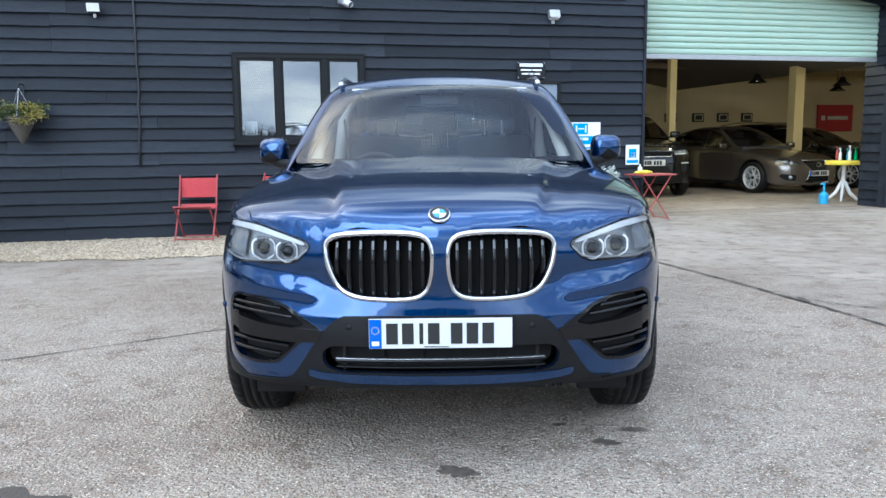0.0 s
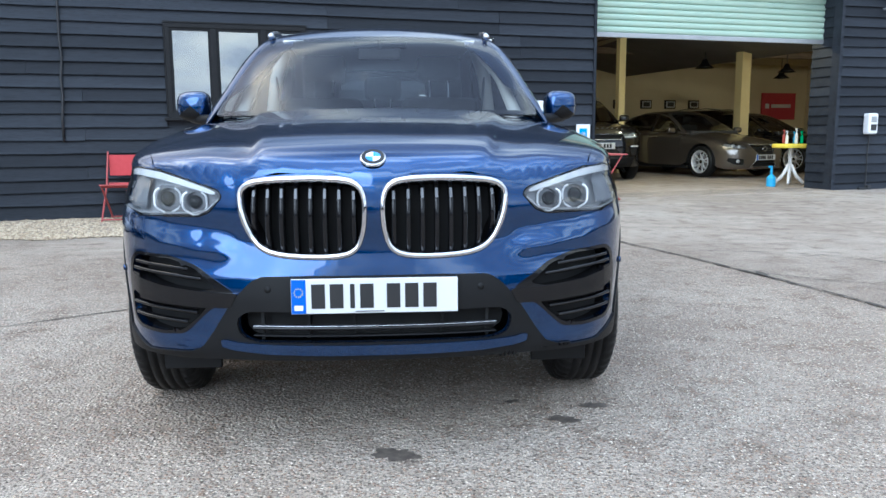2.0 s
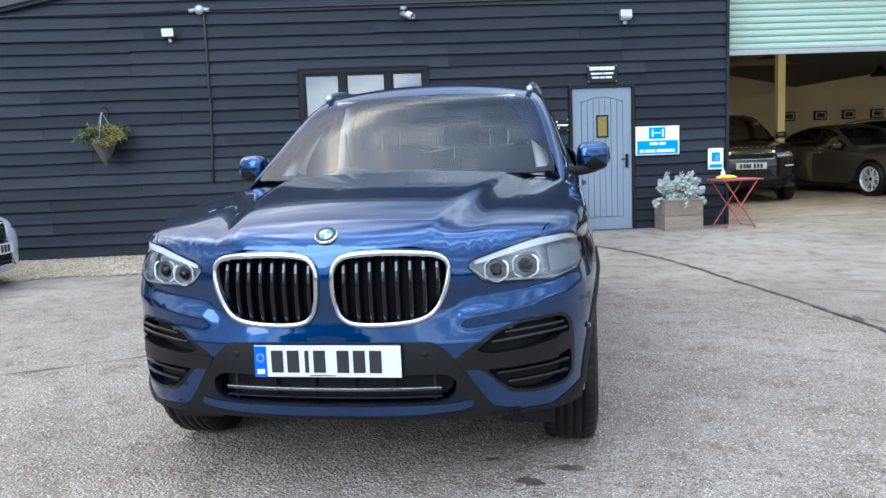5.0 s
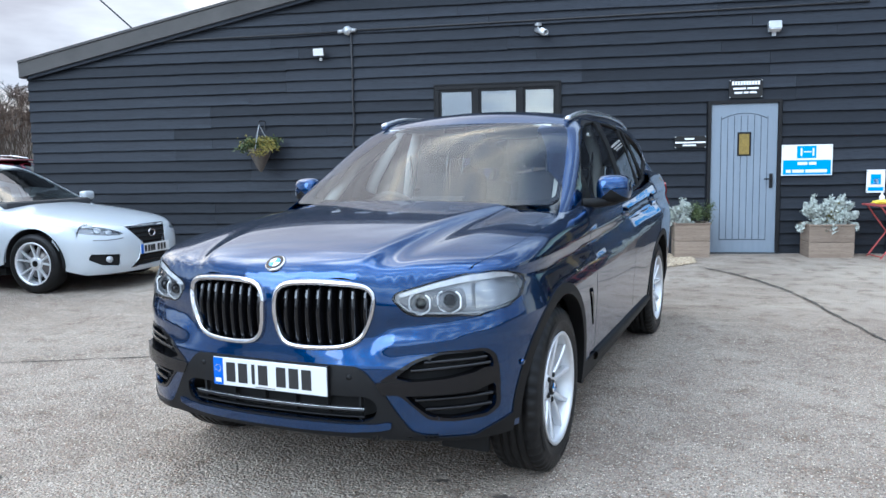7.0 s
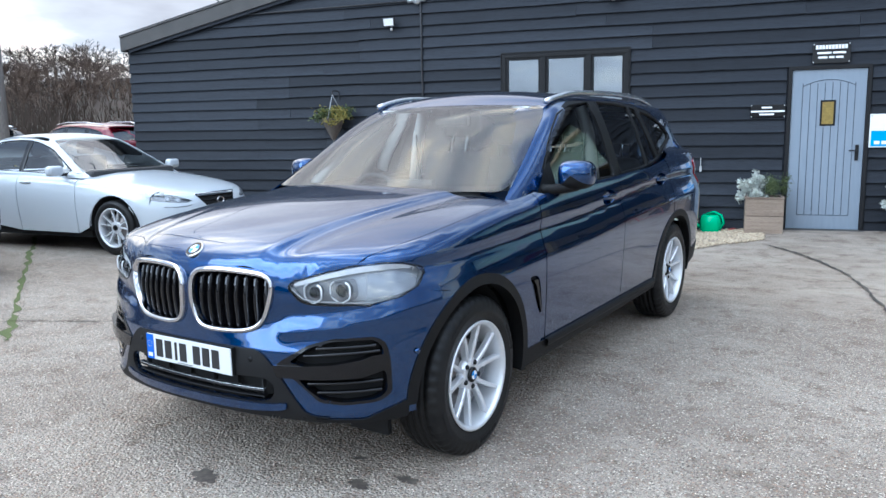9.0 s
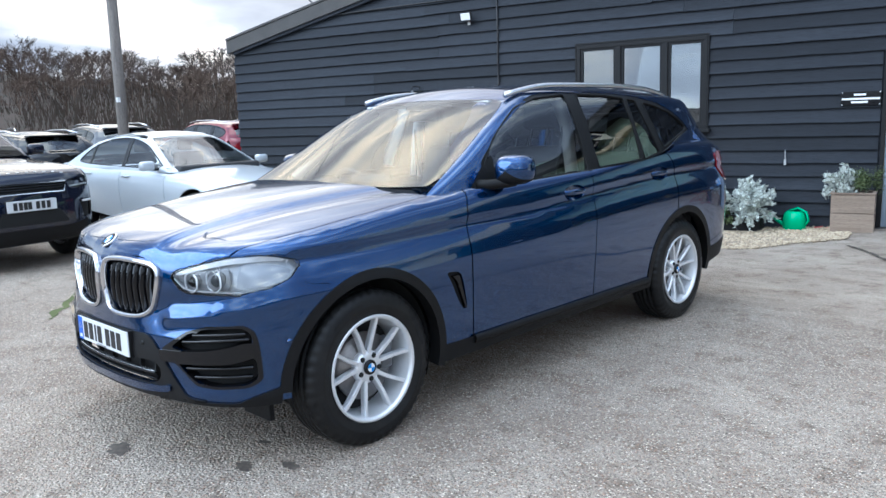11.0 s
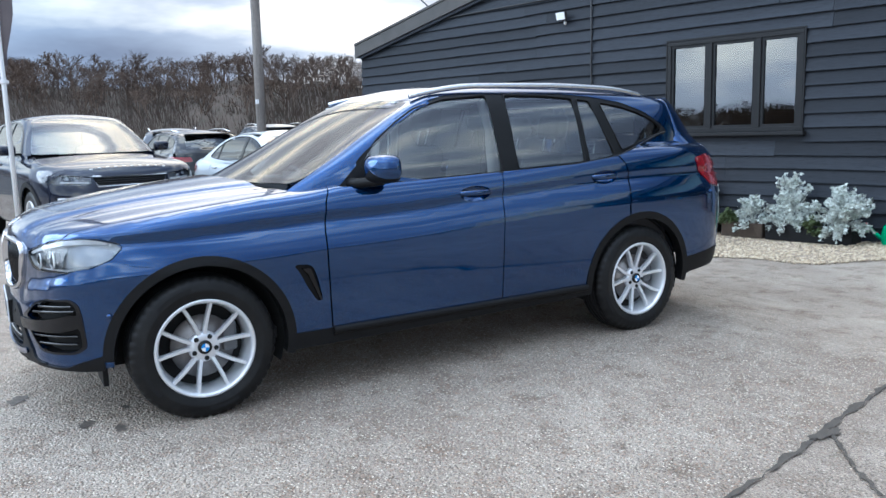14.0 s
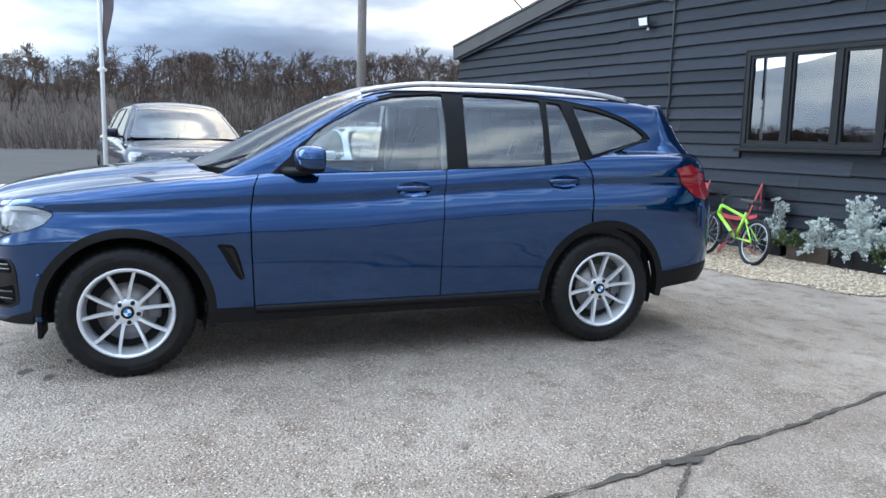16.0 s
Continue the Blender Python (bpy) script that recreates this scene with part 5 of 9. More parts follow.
            # painted highlight: a grey patch near the top of each slat
            VV = [(s * (p[0] + dx), p[1] - 0.0015, p[2]) for p in (P[6], P[7]) for dx in (-0.0042, 0.0042)]
            put("slat_tip", [(v[0], v[1], v[2]) for v in VV], [(0, 1, 3, 2)[::1 if s > 0 else -1]], M_LAMPGREY, fr, "grey painted glint near the slat's top")

    # gloss surround of the side intakes, then blades and bars
    around = rounded(nose([(0.447, 0.535), (0.570, 0.613), (0.66, 0.641), (0.795, 0.647), (0.824, 0.622), (0.833, 0.56), (0.834, 0.50), (0.832, 0.418), (0.800, 0.387), (0.70, 0.381), (0.617, 0.390), (0.552, 0.452), (0.515, 0.484), (0.447, 0.486)], kind="raw"), 0.02)
    panel("intake_surround", ring, around, M_GLOSSBLACK, bumper, [slot_up, slot_low], 0.012, 0.003, 0.012, both=True, label="gloss black intake surround")
    blade = nose([(0.432, 0.530), (0.55, 0.533), (0.68, 0.545), (0.79, 0.572), (0.818, 0.575), (0.818, 0.512), (0.79, 0.500), (0.69, 0.490), (0.55, 0.482), (0.455, 0.484)], kind="raw")
    panel("intake_blade", ring, rounded(blade, 0.010), M_GLOSSBLACK, bumper, (), 0.010, 0.0, 0.05, both=True, label="gloss black intake blade",
          bend=lambda P: 0.010 + 0.012 * np.clip((P[:, 0] - 0.6) / 0.25, 0, 1) - 0.020 * np.clip((P[:, 0] - 0.855) / 0.03, 0, 1))
    for zl, zr, xl, xr in ((0.570, 0.590, 0.55, 0.80), (0.598, 0.612, 0.595, 0.79), (0.462, 0.474, 0.565, 0.805), (0.428, 0.436, 0.60, 0.80)):
        xs = np.linspace(xl, xr, 12)
        ln = S.arc_x(xs, zl + (zr - zl) * (xs - xl) / (xr - xl))
        V, F = strip(ring, ln, 0.012, 0.012, closed=False)
        V = V - np.array((-0.004, -0.014, 0))
        for s in (1, -1):
            put("intake_bar", V * (s, 1, 1), F[::1] if s > 0 else [q[::-1] for q in F], M_GLOSSBLACK, bumper)
    # lower grille bars
    for z, wd, mt, nm in ((0.427, 0.0035, M_SATIN, "bright_bar"), (0.419, 0.011, M_GLOSSBLACK, "grille_bar"), (0.395, 0.006, M_PLASTIC, "grille_bar")):
        xs = np.linspace(-0.385, 0.385, 25)
        V, F = strip(ring, S.arc_x(xs, np.full(25, z - 0.0)), wd, 0.012, closed=False)
        put(nm, V + np.array((0, 0.012, 0)), F, mt, bumper, "thin bright strip in the lower grille" if mt is M_SATIN else "")
    for i in range(6):
        x = -0.36 + i * 0.144
        part("grille_post", box(x - 0.005, x + 0.005, -0.745, -0.725, 0.378, 0.472), M_DARK, bumper)
    # parking sensors and camera
    for x, z in ((0.335, 0.545), (-0.335, 0.545), (0.90, 0.565), (-0.90, 0.565)):
        Q, N = ring(S.arc_x([x], [z]) if abs(x) < 0.5 else S.arc_y([-0.417], [z]))
        if x < -0.5:
            Q, N = Q * (-1, 1, 1), N * (-1, 1, 1)
        m = Vector(N[0]).to_track_quat("Z", "Y").to_matrix().to_4x4()
        part("parking_sensor", moved(lathe([(0.0, 0.010), (0.010, 0.010), (0.012, 0.004)][::-1], 16), Matrix.Translation(Q[0]) @ m), M_PLASTIC if abs(x) < 0.5 else M_BLUE, bumper, "", True)

    # number plate with plain bars in place of its characters
    plate = part("number_plate", box(-0.260, 0.260, -0.8120, -0.8050, 0.472, 0.583, 0.003), M_PLATE, bumper, "white number plate with dark bars")
    part("plate_holder", box(-0.262, 0.262, -0.8060, -0.7700, 0.468, 0.586, 0.004), M_PLASTIC, bumper)
    part("plate_band", box(-0.2585, -0.214, -0.8135, -0.8115, 0.474, 0.581), M_PLATEBLUE, plate, "blue band on the plate")
    part("plate_mark", box(-0.250, -0.223, -0.8145, -0.8130, 0.484, 0.500), M_WHITE, plate)
    for k in range(12):
        a = radians(30 * k)
        part("plate_dot", moved(disc(0.0018, 0, 8, "y"), Matrix.Translation((-0.2365 + 0.013 * math.cos(a), -0.8140, 0.540 + 0.013 * math.sin(a)))), M_YELLOW, plate)
    for i, x in enumerate((-0.176, -0.119, -0.070, -0.025, 0.058, 0.115, 0.172)):
        hw = 0.007 if i == 2 else 0.021
        part("plate_bar", box(x - hw, x + hw, -0.8140, -0.8115, 0.489, 0.566), M_INK, plate)
    part("plate_small_print", box(-0.06, 0.03, -0.8138, -0.8115, 0.4775, 0.4800), M_INK, plate)

    # bonnet
    er, _ = ring(edge_r)
    cx_, cy_, cz_ = er[-1]
    fx = pchip([cy_, cy_ + 0.08, cy_ + 0.2, -0.2, 0.1, 0.3, 0.45], [cx_, cx_ + 0.036, cx_ + 0.068, 0.815, 0.822, 0.815, 0.80])
    back = pchip([0, 0.3, 0.5, 0.65, 0.80], [0.31, 0.33, 0.37, 0.43, 0.50])
    lead = [(x, y) for x, y in er[:, :2]]
    ysd = np.linspace(lead[-1][1] + 0.02, 0.48, 16)
    half = lead + [(float(fx(y)), y) for y in ysd] + [(x, float(back(x))) for x in np.linspace(0.79, 0.05, 14)]
    half = np.array(half)
    hood_poly = np.vstack([half, (half[::-1] * (-1, 1))[:-1]])
    bonnet = panel("bonnet", top, hood_poly, M_BLUE, car, (), 0.015, 0.001, 0.018)
    seam_line = np.vstack([S.arc_x([0.454, 0.495, 0.61, 0.72, 0.80], [0.866, 0.858, 0.889, 0.917, 0.921]), S.arc_y([-0.43, -0.36, -0.33], [0.912, 0.896, 0.872])])
    panel("lamp_surround", ring, np.vstack([seam_line + (0, 0.022), (seam_line - (0, 0.004))[::-1]]), M_BLUE, car, (), 0.012, -0.007, 0.0, both=True)
    # cowl and wipers
    part("cowl", join([box(-0.56, 0.56, 0.36, 0.54, 1.04, 1.072)]), M_PLASTIC, car, "black scuttle panel below the windscreen")
    for x0, x1 in ((-0.56, 0.04), (0.00, 0.52)):
        xs = np.linspace(x0, x1, 9)
        Qw, Nw = S.from_screen(np.c_[xs, 1.094 + 0.012 * np.sin(np.linspace(0.4, 2.4, 9))])
        part("wiper", tube([tuple(q) for q in Qw + Nw * 0.010], 0.0055, 6), M_PLASTIC, car)
    # emblem on the bonnet
    Q, N = top([(0.0, -0.735)])
    m = Matrix.Translation(Q[0]) @ Vector(N[0]).to_track_quat("Z", "X").to_matrix().to_4x4()
    em = part("emblem", moved(lathe([(0.041, 0.0), (0.041, 0.005), (0.037, 0.008), (0.034, 0.007), (0.0, 0.007)], 40), m), M_CHROME, bonnet, "round blue and white emblem", True)
    part("emblem_ring", moved(lathe([(0.0365, 0.0078), (0.0365, 0.0088), (0.024, 0.0088), (0.024, 0.0078)], 40), m), M_GLOSSBLACK, em)
    for k in range(4):
        q = [(0.0, 0.0)] + [(0.0235 * math.cos(radians(90 * k + d)), 0.0235 * math.sin(radians(90 * k + d))) for d in range(0, 91, 10)]
        part("emblem_quarter", moved(prism(q, 0.007, 0.0092, "z"), m), M_EMBLEMBLUE if k % 2 else M_WHITE, em)

    # headlamps
    for s in (1, -1):
        Q, N = ring(lamp)
        n = len(Q)
        V = np.vstack([Q + N * 0.001, Q - N * 0.040]) * (s, 1, 1)
        F = [(i, (i + 1) % n, n + (i + 1) % n, n + i)[::s] for i in range(n)]
        P, T = sheet(lamp, (), 0.02)
        Qb, Nb = ring(P)
        hz = (Qb - Nb * 0.040) * (s, 1, 1)
        hl = put("headlamp", np.vstack([V, hz]), F + [tuple(t[::-s] + 2 * n) for t in T], M_LAMPSILVER, car, "clear headlamp with two round projectors and silver housing")
        # bright upper band inside, dark lower tray
        band = soft(np.vstack([S.arc_x([0.502, 0.61, 0.72, 0.82], [0.849, 0.884, 0.912, 0.918]), S.arc_y([-0.41, -0.36], [0.905, 0.886]), S.arc_x([0.82, 0.72, 0.61, 0.508], [0.897, 0.889, 0.865, 0.836])]), 1)
        Pb, Tb = sheet(band, (), 0.014)
        Qn, Nn = ring(Pb)
        put("light_band", (Qn - Nn * 0.004) * (s, 1, 1), [tuple(t[::s]) for t in Tb], M_FROST, hl, "frosted pale light guide")
        # dark bezel round the projectors
        bez = rounded(S.arc_x([0.496, 0.61, 0.722, 0.742, 0.715, 0.57, 0.53], [0.832, 0.860, 0.876, 0.80, 0.776, 0.778, 0.790]), 0.02)
        Pz, Tz = sheet(bez, (), 0.016)
        Qz, Nz = ring(Pz)
        put("bezel", (Qz - Nz * 0.024) * (s, 1, 1), [tuple(t[::s]) for t in Tz], M_BEZEL, hl, "grey bezel")
        # pale outer reflector block and a bright line along the foot
        blk = rounded(np.vstack([S.arc_x([0.755, 0.80], [0.884, 0.892]), S.arc_y([-0.44, -0.38, -0.37, -0.40, -0.50], [0.884, 0.868, 0.850, 0.815, 0.795]), S.arc_x([0.765], [0.790])]), 0.012)
        Pk, Tk = sheet(blk, (), 0.016)
        Qk, Nk = ring(Pk)
        put("reflector_block", (Qk - Nk * 0.016) * (s, 1, 1), [tuple(t[::s]) for t in Tk], M_BLOCK, hl, "pale outer reflector")
        foot = np.vstack([S.arc_x([0.492, 0.535, 0.575, 0.66, 0.78], [0.824, 0.788, 0.779, 0.776, 0.774]), S.arc_y([-0.52, -0.45], [0.780, 0.795])])
        Vk, Fk = strip(ring, foot, 0.007, 0.003, closed=False)
        put("foot_strip", (Vk - np.array((0, -0.010, 0))) * (s, 1, 1), Fk if s > 0 else [q[::-1] for q in Fk], M_LAMPSILVER, hl, "bright strip along the lamp's foot")
        for (cx, cz, r) in ((0.580, 0.816, 0.034), (0.680, 0.824, 0.038)):
            Qc, Nc = ring(S.arc_x([cx], [cz]))
            d = Vector((0.12, -1, -0.02)).normalized()
            mm = Matrix.Translation(Vector(Qc[0]) - Vector(Nc[0]) * 0.018) @ d.to_track_quat("Z", "Y").to_matrix().to_4x4()
            flipm = Matrix.Diagonal((s, 1, 1, 1))

            def sided(vf):
                v, f = moved(vf, flipm @ mm)
                return (v, f if s > 0 else [q[::-1] for q in f])
            pj = part("projector", sided(lathe([(r * 1.02, -0.03), (r * 0.98, 0.004), (r * 0.80, -0.012), (r * 0.62, -0.02), (r * 0.60, -0.006), (r * 0.45, 0.006), (r * 0.2, 0.012), (0.0, 0.013)], 36)), M_LAMPGREY, hl, "dark glassy projector", True)
            hexa = []
            for k in range(41):
                a = radians(125 + 290 * k / 40)
                rr = r * 1.16 / max(abs(math.cos(((a + math.pi / 6) % (math.pi / 3)) - math.pi / 6)), 0.94)
                hexa.append((rr * math.cos(a), rr * math.sin(a) * 0.98, 0.010))
            part("light_ring", sided(tube([h for h in hexa], 0.0036, 8)), M_FROST, hl, "white ring light guide", True)
            part("projector_lens", sided(lathe([(r * 0.66, 0.002), (r * 0.5, 0.012), (r * 0.25, 0.018), (0.0, 0.019)], 28)), M_GLOSSBLACK, pj, "dark lens", True)
        Pb, Tb = sheet(lamp, (), 0.016)
        Qn, Nn = ring(Pb)
        ln = put("lens_cover", (Qn + Nn * 0.003) * (s, 1, 1), [tuple(t[::s]) for t in Tb], M_LENS, hl, "clear lens cover", True, Nn * (s, 1, 1))
        ln.visible_shadow = False
        Vt, Ft = strip(ring, lamp[::-1], 0.004, 0.002)
        put("lamp_seal", Vt * (s, 1, 1), Ft if s > 0 else [q[::-1] for q in Ft], M_PLASTIC, hl)

    # ---- sides ----
    R_IN, R_OUT = 0.412, 0.458

    def arc(cy, r, a0, a1, n=28):
        return arch_loop(cy, HZ, r, a0, a1, n)
    # bonnet edge as seen from the side gives the wing's top line
    ye = np.linspace(cy_, 0.46, 26)
    te, _ = top(np.c_[fx(ye), ye])
    wing_top = [(y, z) for y, z in te[:, 1:]]
    lt, _ = ring(S.arc_x([0.76, 0.80, 0.84], [0.9185, 0.920, 0.918]))
    lamp_line = [(y, z) for y, z in lt[::-1, 1:]]
    belt = [(0.69, 1.085), (0.78, 1.078), (1.15, 1.086), (1.80, 1.108), (2.35, 1.128), (2.72, 1.168), (2.91, 1.215), (3.16, 1.292)]

    # front wing
    wing = [(-0.335, 0.868), (-0.36, 0.893), (-0.43, 0.910)] + lamp_line + wing_top + [(0.60, 1.115), (0.70, 1.10), (0.662, 1.02), (0.640, 0.86), (0.640, 0.70), (0.655, 0.352)] + [(0.45, 0.352)] + arc(0, 0.425, 1, 113) + [(-0.22, 0.777), (-0.30, 0.787), (-0.335, 0.80)]
    vent = soft([(0.455, 0.715), (0.55, 0.708), (0.575, 0.66), (0.612, 0.505), (0.575, 0.512), (0.52, 0.60), (0.49, 0.665)], 1)
    panel("front_wing", side, wing, M_BLUE, car, [vent], 0.018, both=True, rim=0.016)
    panel("side_vent", side, vent, M_PLASTIC, car, (), 0.012, -0.016, 0.0, both=True, label="black side vent behind the wheel")
    panel("vent_blade", side, [(0.50, 0.690), (0.545, 0.690), (0.605, 0.515), (0.595, 0.514), (0.53, 0.66)], M_GLOSSBLACK, car, (), 0.01, 0.002, 0.018, both=True)
    fd = [(0.663, 0.352), (0.648, 0.70), (0.648, 0.86), (0.670, 1.02), (0.708, 1.105), (0.78, 1.085), (1.15, 1.094), (1.785, 1.114), (1.762, 0.90), (1.752, 0.75), (1.747, 0.352)]
    hf = soft([(1.47, 1.005), (1.50, 1.035), (1.58, 1.048), (1.66, 1.038), (1.70, 1.005), (1.66, 0.968), (1.58, 0.955), (1.50, 0.968)], 2)
    hr = hf + np.array((0.982, 0.042))
    front_door = panel("front_door", side, fd, M_BLUE, car, [hf], 0.018, rim=0.016)
    rd = [(1.753, 0.352), (1.758, 0.75), (1.768, 0.90), (1.791, 1.116), (2.35, 1.136), (2.70, 1.172), (2.745, 1.12), (2.762, 1.05), (2.757, 0.95), (2.742, 0.85), (2.744, 0.79)] + arc(WB, 0.425, 105, 178)[1:] + [(2.435, 0.352)]
    rear_door = panel("rear_door", side, rd, M_BLUE, car, [hr], 0.018, rim=0.016)
    for nm, p_, hh, mate in (("front_door", fd, hf, 0), ("rear_door", rd, hr, 1)):
        P, T = sheet(p_, [hh], 0.018)
        Q, N = side(P)
        far = put(nm, Q * (-1, 1, 1), [tuple(t[::-1]) for t in T], M_BLUE, car, "", True, N * (-1, 1, 1))
        for s, door in ((1, front_door if mate == 0 else rear_door), (-1, far)):
            # handle cup and grip
            Pc, Tc = sheet(hh, (), 0.012)
            Qc, Nc = side(Pc)
            c = hh.mean(0)
            dd = nearest(hh, Pc)[1]
            Qc = Qc - Nc * (0.028 * np.clip(dd / 0.035, 0, 1) ** 0.7)[:, None]
            put("handle_cup", Qc * (s, 1, 1), [tuple(t[::s]) for t in Tc], M_BLUE, door)
            ys = np.linspace(c[0] - 0.105, c[0] + 0.105, 13)
            zc = np.full(13, c[1] + 0.004)
            Qg, Ng = side(np.c_[ys, zc])
            out = 0.020 * np.sin(np.linspace(0, math.pi, 13)) ** 0.5 - 0.004
            rings = []
            VV, FF = [], []
            for i in range(13):
                hz_ = 0.017 - 0.004 * abs(i - 6) / 6
                for k in range(10):
                    a = 2 * math.pi * k / 10
                    VV.append((s * (Qg[i, 0] + out[i] + 0.008 * math.cos(a)), Qg[i, 1], Qg[i, 2] + hz_ * math.sin(a)))
            for i in range(12):
                for k in range(10):
                    FF.append((i * 10 + k, i * 10 + (k + 1) % 10, (i + 1) * 10 + (k + 1) % 10, (i + 1) * 10 + k)[::-s])
            put("handle", VV, FF, M_BLUE, door, "blue painted pull handle")
    # rear quarter
    quarter = [(2.752, 0.86), (2.767, 0.95), (2.772, 1.05), (2.755, 1.12), (2.712, 1.176), (2.91, 1.222), (3.16, 1.30), (3.28, 1.32), (3.53, 1.28), (3.67, 1.10), (3.745, 0.85), (3.765, 0.62), (3.75, 0.44), (3.64, 0.37), (3.24, 0.37)] + arc(WB, 0.425, 3, 104)
    tail = rounded([(3.40, 1.135), (3.53, 1.155), (3.65, 1.10), (3.71, 0.96), (3.65, 0.92), (3.54, 0.95), (3.43, 1.045)], 0.02)
    panel("rear_quarter", side, quarter, M_BLUE, car, [tail], 0.018, both=True, rim=0.014, f=S.both)
    panel("tail_lamp", side, tail, M_TAILRED, car, (), 0.014, 0.008, 0.03, both=True, label="red tail lamp")
    clad = arc(WB, 0.430, -3, 14, 5) + [(3.50, 0.475), (3.748, 0.505), (3.745, 0.44), (3.64, 0.372), (3.36, 0.345)]
    panel("rear_cladding", side, clad, M_PLASTIC, car, (), 0.018, 0.004, 0.012, both=True, label="black plastic lower rear bumper corner")
    # sill and arch cladding
    sill = [(0.452, 0.355), (2.418, 0.355), (2.44, 0.32), (2.46, 0.295), (0.42, 0.268), (0.43, 0.31)]
    panel("sill_trim", side, sill, M_PLASTIC, car, (), 0.018, 0.004, 0.03, both=True, label="black plastic sill trim")
    for s in (1, -1):
        ys = np.linspace(0.662, 2.41, 40)
        V, F = strip(side, np.c_[ys, 0.340 + 0.008 * (ys - 0.66) / 1.74], 0.040, 0.022, closed=False)
        put("sill_moulding", V * (s, 1, 1), F[::1] if s < 0 else [q[::-1] for q in F], M_PLASTIC, car, "raised black moulding along the doors")
    for cy, a0, a1 in ((0.0, -12, 180), (WB, -8, 186)):
        out_l = arc(cy, R_OUT, a0, a1, 50)
        in_l = arc(cy, R_IN, a1, a0, 50)
        panel("wheel_arch_trim", side, out_l + in_l, M_PLASTIC, car, (), 0.014, 0.005, 0.065, both=True, label="black plastic wheel arch trim")
        for s in (1, -1):
            pts = arc(cy, R_IN + 0.003, a0 - 8, a1 + 8, 40)
            V = [(s * x, y, z) for x in (0.85, 0.55) for y, z in pts]
            n = len(pts)
            F = [(i, i + 1, n + i + 1, n + i) for i in range(n - 1)]
            V += [(s * 0.55, cy, HZ)]
            F += [(n + i, n + i + 1, 2 * n) for i in range(n - 1)]
            put("arch_liner", V, F, M_DARK, car)
    part("underbody", join([box(-0.80, 0.80, 0.46, 2.40, 0.255, 0.30), box(-0.55, 0.55, -0.48, 3.4, 0.24, 0.29), box(-0.58, 0.58, -0.62, -0.48, 0.28, 0.31)]), M_DARK, car)
    for s in (1, -1):
        part("air_deflector", box(s * 0.66 - 0.10, s * 0.66 + 0.10, -0.455, -0.43, 0.20, 0.31, 0.004), M_PLASTIC, car)
    part("inner_wall", join([box(-0.56, -0.54, -0.5, 3.4, 0.25, 0.80), box(0.54, 0.56, -0.5, 3.4, 0.25, 0.80)]), M_DARK, car)

    # ---- cabin shell ----
    hi = S.high
    dlo = [(0.72, 1.085), (0.79, 1.135), (0.90, 1.228), (1.045, 1.350), (1.178, 1.440), (1.313, 1.512), (1.519, 1.568), (1.70, 1.588), (1.88, 1.597), (2.255, 1.590), (2.653, 1.560), (2.904, 1.522), (3.10, 1.456), (3.245, 1.370), (3.288, 1.318), (3.262, 1.300), (3.16, 1.285), (2.91, 1.205), (2.72, 1.160), (2.35, 1.122), (1.80, 1.102), (1.15, 1.080), (0.78, 1.072)]
    dlo_s = rounded(dlo, 0.035)
    glassF = rounded([(0.945, 1.090), (0.905, 1.195), (1.030, 1.325), (1.175, 1.422), (1.305, 1.495), (1.52, 1.550), (1.825, 1.575), (1.815, 1.115)], 0.022)
    glassR = rounded([(1.935, 1.124), (1.955, 1.576), (2.27, 1.570), (2.488, 1.552), (2.470, 1.143)], 0.022)
    glassQ = rounded([(2.505, 1.146), (2.522, 1.548), (2.625, 1.535), (2.735, 1.180)], 0.018)
    glassT = rounded([(2.805, 1.206), (2.705, 1.524), (2.87, 1.500), (3.03, 1.458), (3.15, 1.406), (3.235, 1.350), (3.225, 1.320), (3.17, 1.303)], 0.026)
    frame_out = [(0.60, 1.050), (0.665, 1.160), (0.83, 1.288), (1.04, 1.415), (1.20, 1.510), (1.34, 1.567), (1.50, 1.594), (1.75, 1.610), (2.0, 1.617), (2.5, 1.610), (2.9, 1.598), (3.2, 1.576), (3.38, 1.553), (3.44, 1.52), (3.50, 1.40), (3.57, 1.25), (3.4, 1.180), (2.9, 1.120), (2.0, 1.060)]
    fsides = panel("body_side", lambda q, f=None: side(q, hi), frame_out, M_BLUE, car, [dlo_s], 0.018, both=True, rim=0.012)
    panel("window_surround", lambda q, f=None: side(q, hi), dlo_s, M_PLASTIC, car, [glassF, glassR, glassQ, glassT], 0.016, -0.004, 0.012, both=True, label="black window surround and pillars")
    for nm, gl, mt in (("front_side_window", glassF, M_CARGLASS), ("rear_side_window", glassR, M_TINTGLASS), ("rear_door_fixed_window", glassQ, M_TINTGLASS), ("quarter_window", glassT, M_TINTGLASS)):
        for sgn in (1, -1):
            P, T = sheet(gl, (), 0.04)
            Q, N = side(P, hi)
            Q = (Q - N * 0.009) * (sgn, 1, 1)
            g = put(nm, Q, [tuple(t[::sgn]) for t in T], mt, car, "tinted side glass", True, N * (sgn, 1, 1))
            g.visible_shadow = False
    for lo, wd in ((glassF, 0.008), (glassR, 0.008), (glassQ, 0.007), (glassT, 0.008)):
        V, F = strip(lambda q, f=None: side(q, hi), lo[::-1], wd, 0.003)
        for sgn in (1, -1):
            put("window_seal", V * (sgn, 1, 1), F if sgn > 0 else [q[::-1] for q in F], M_PLASTIC, car)
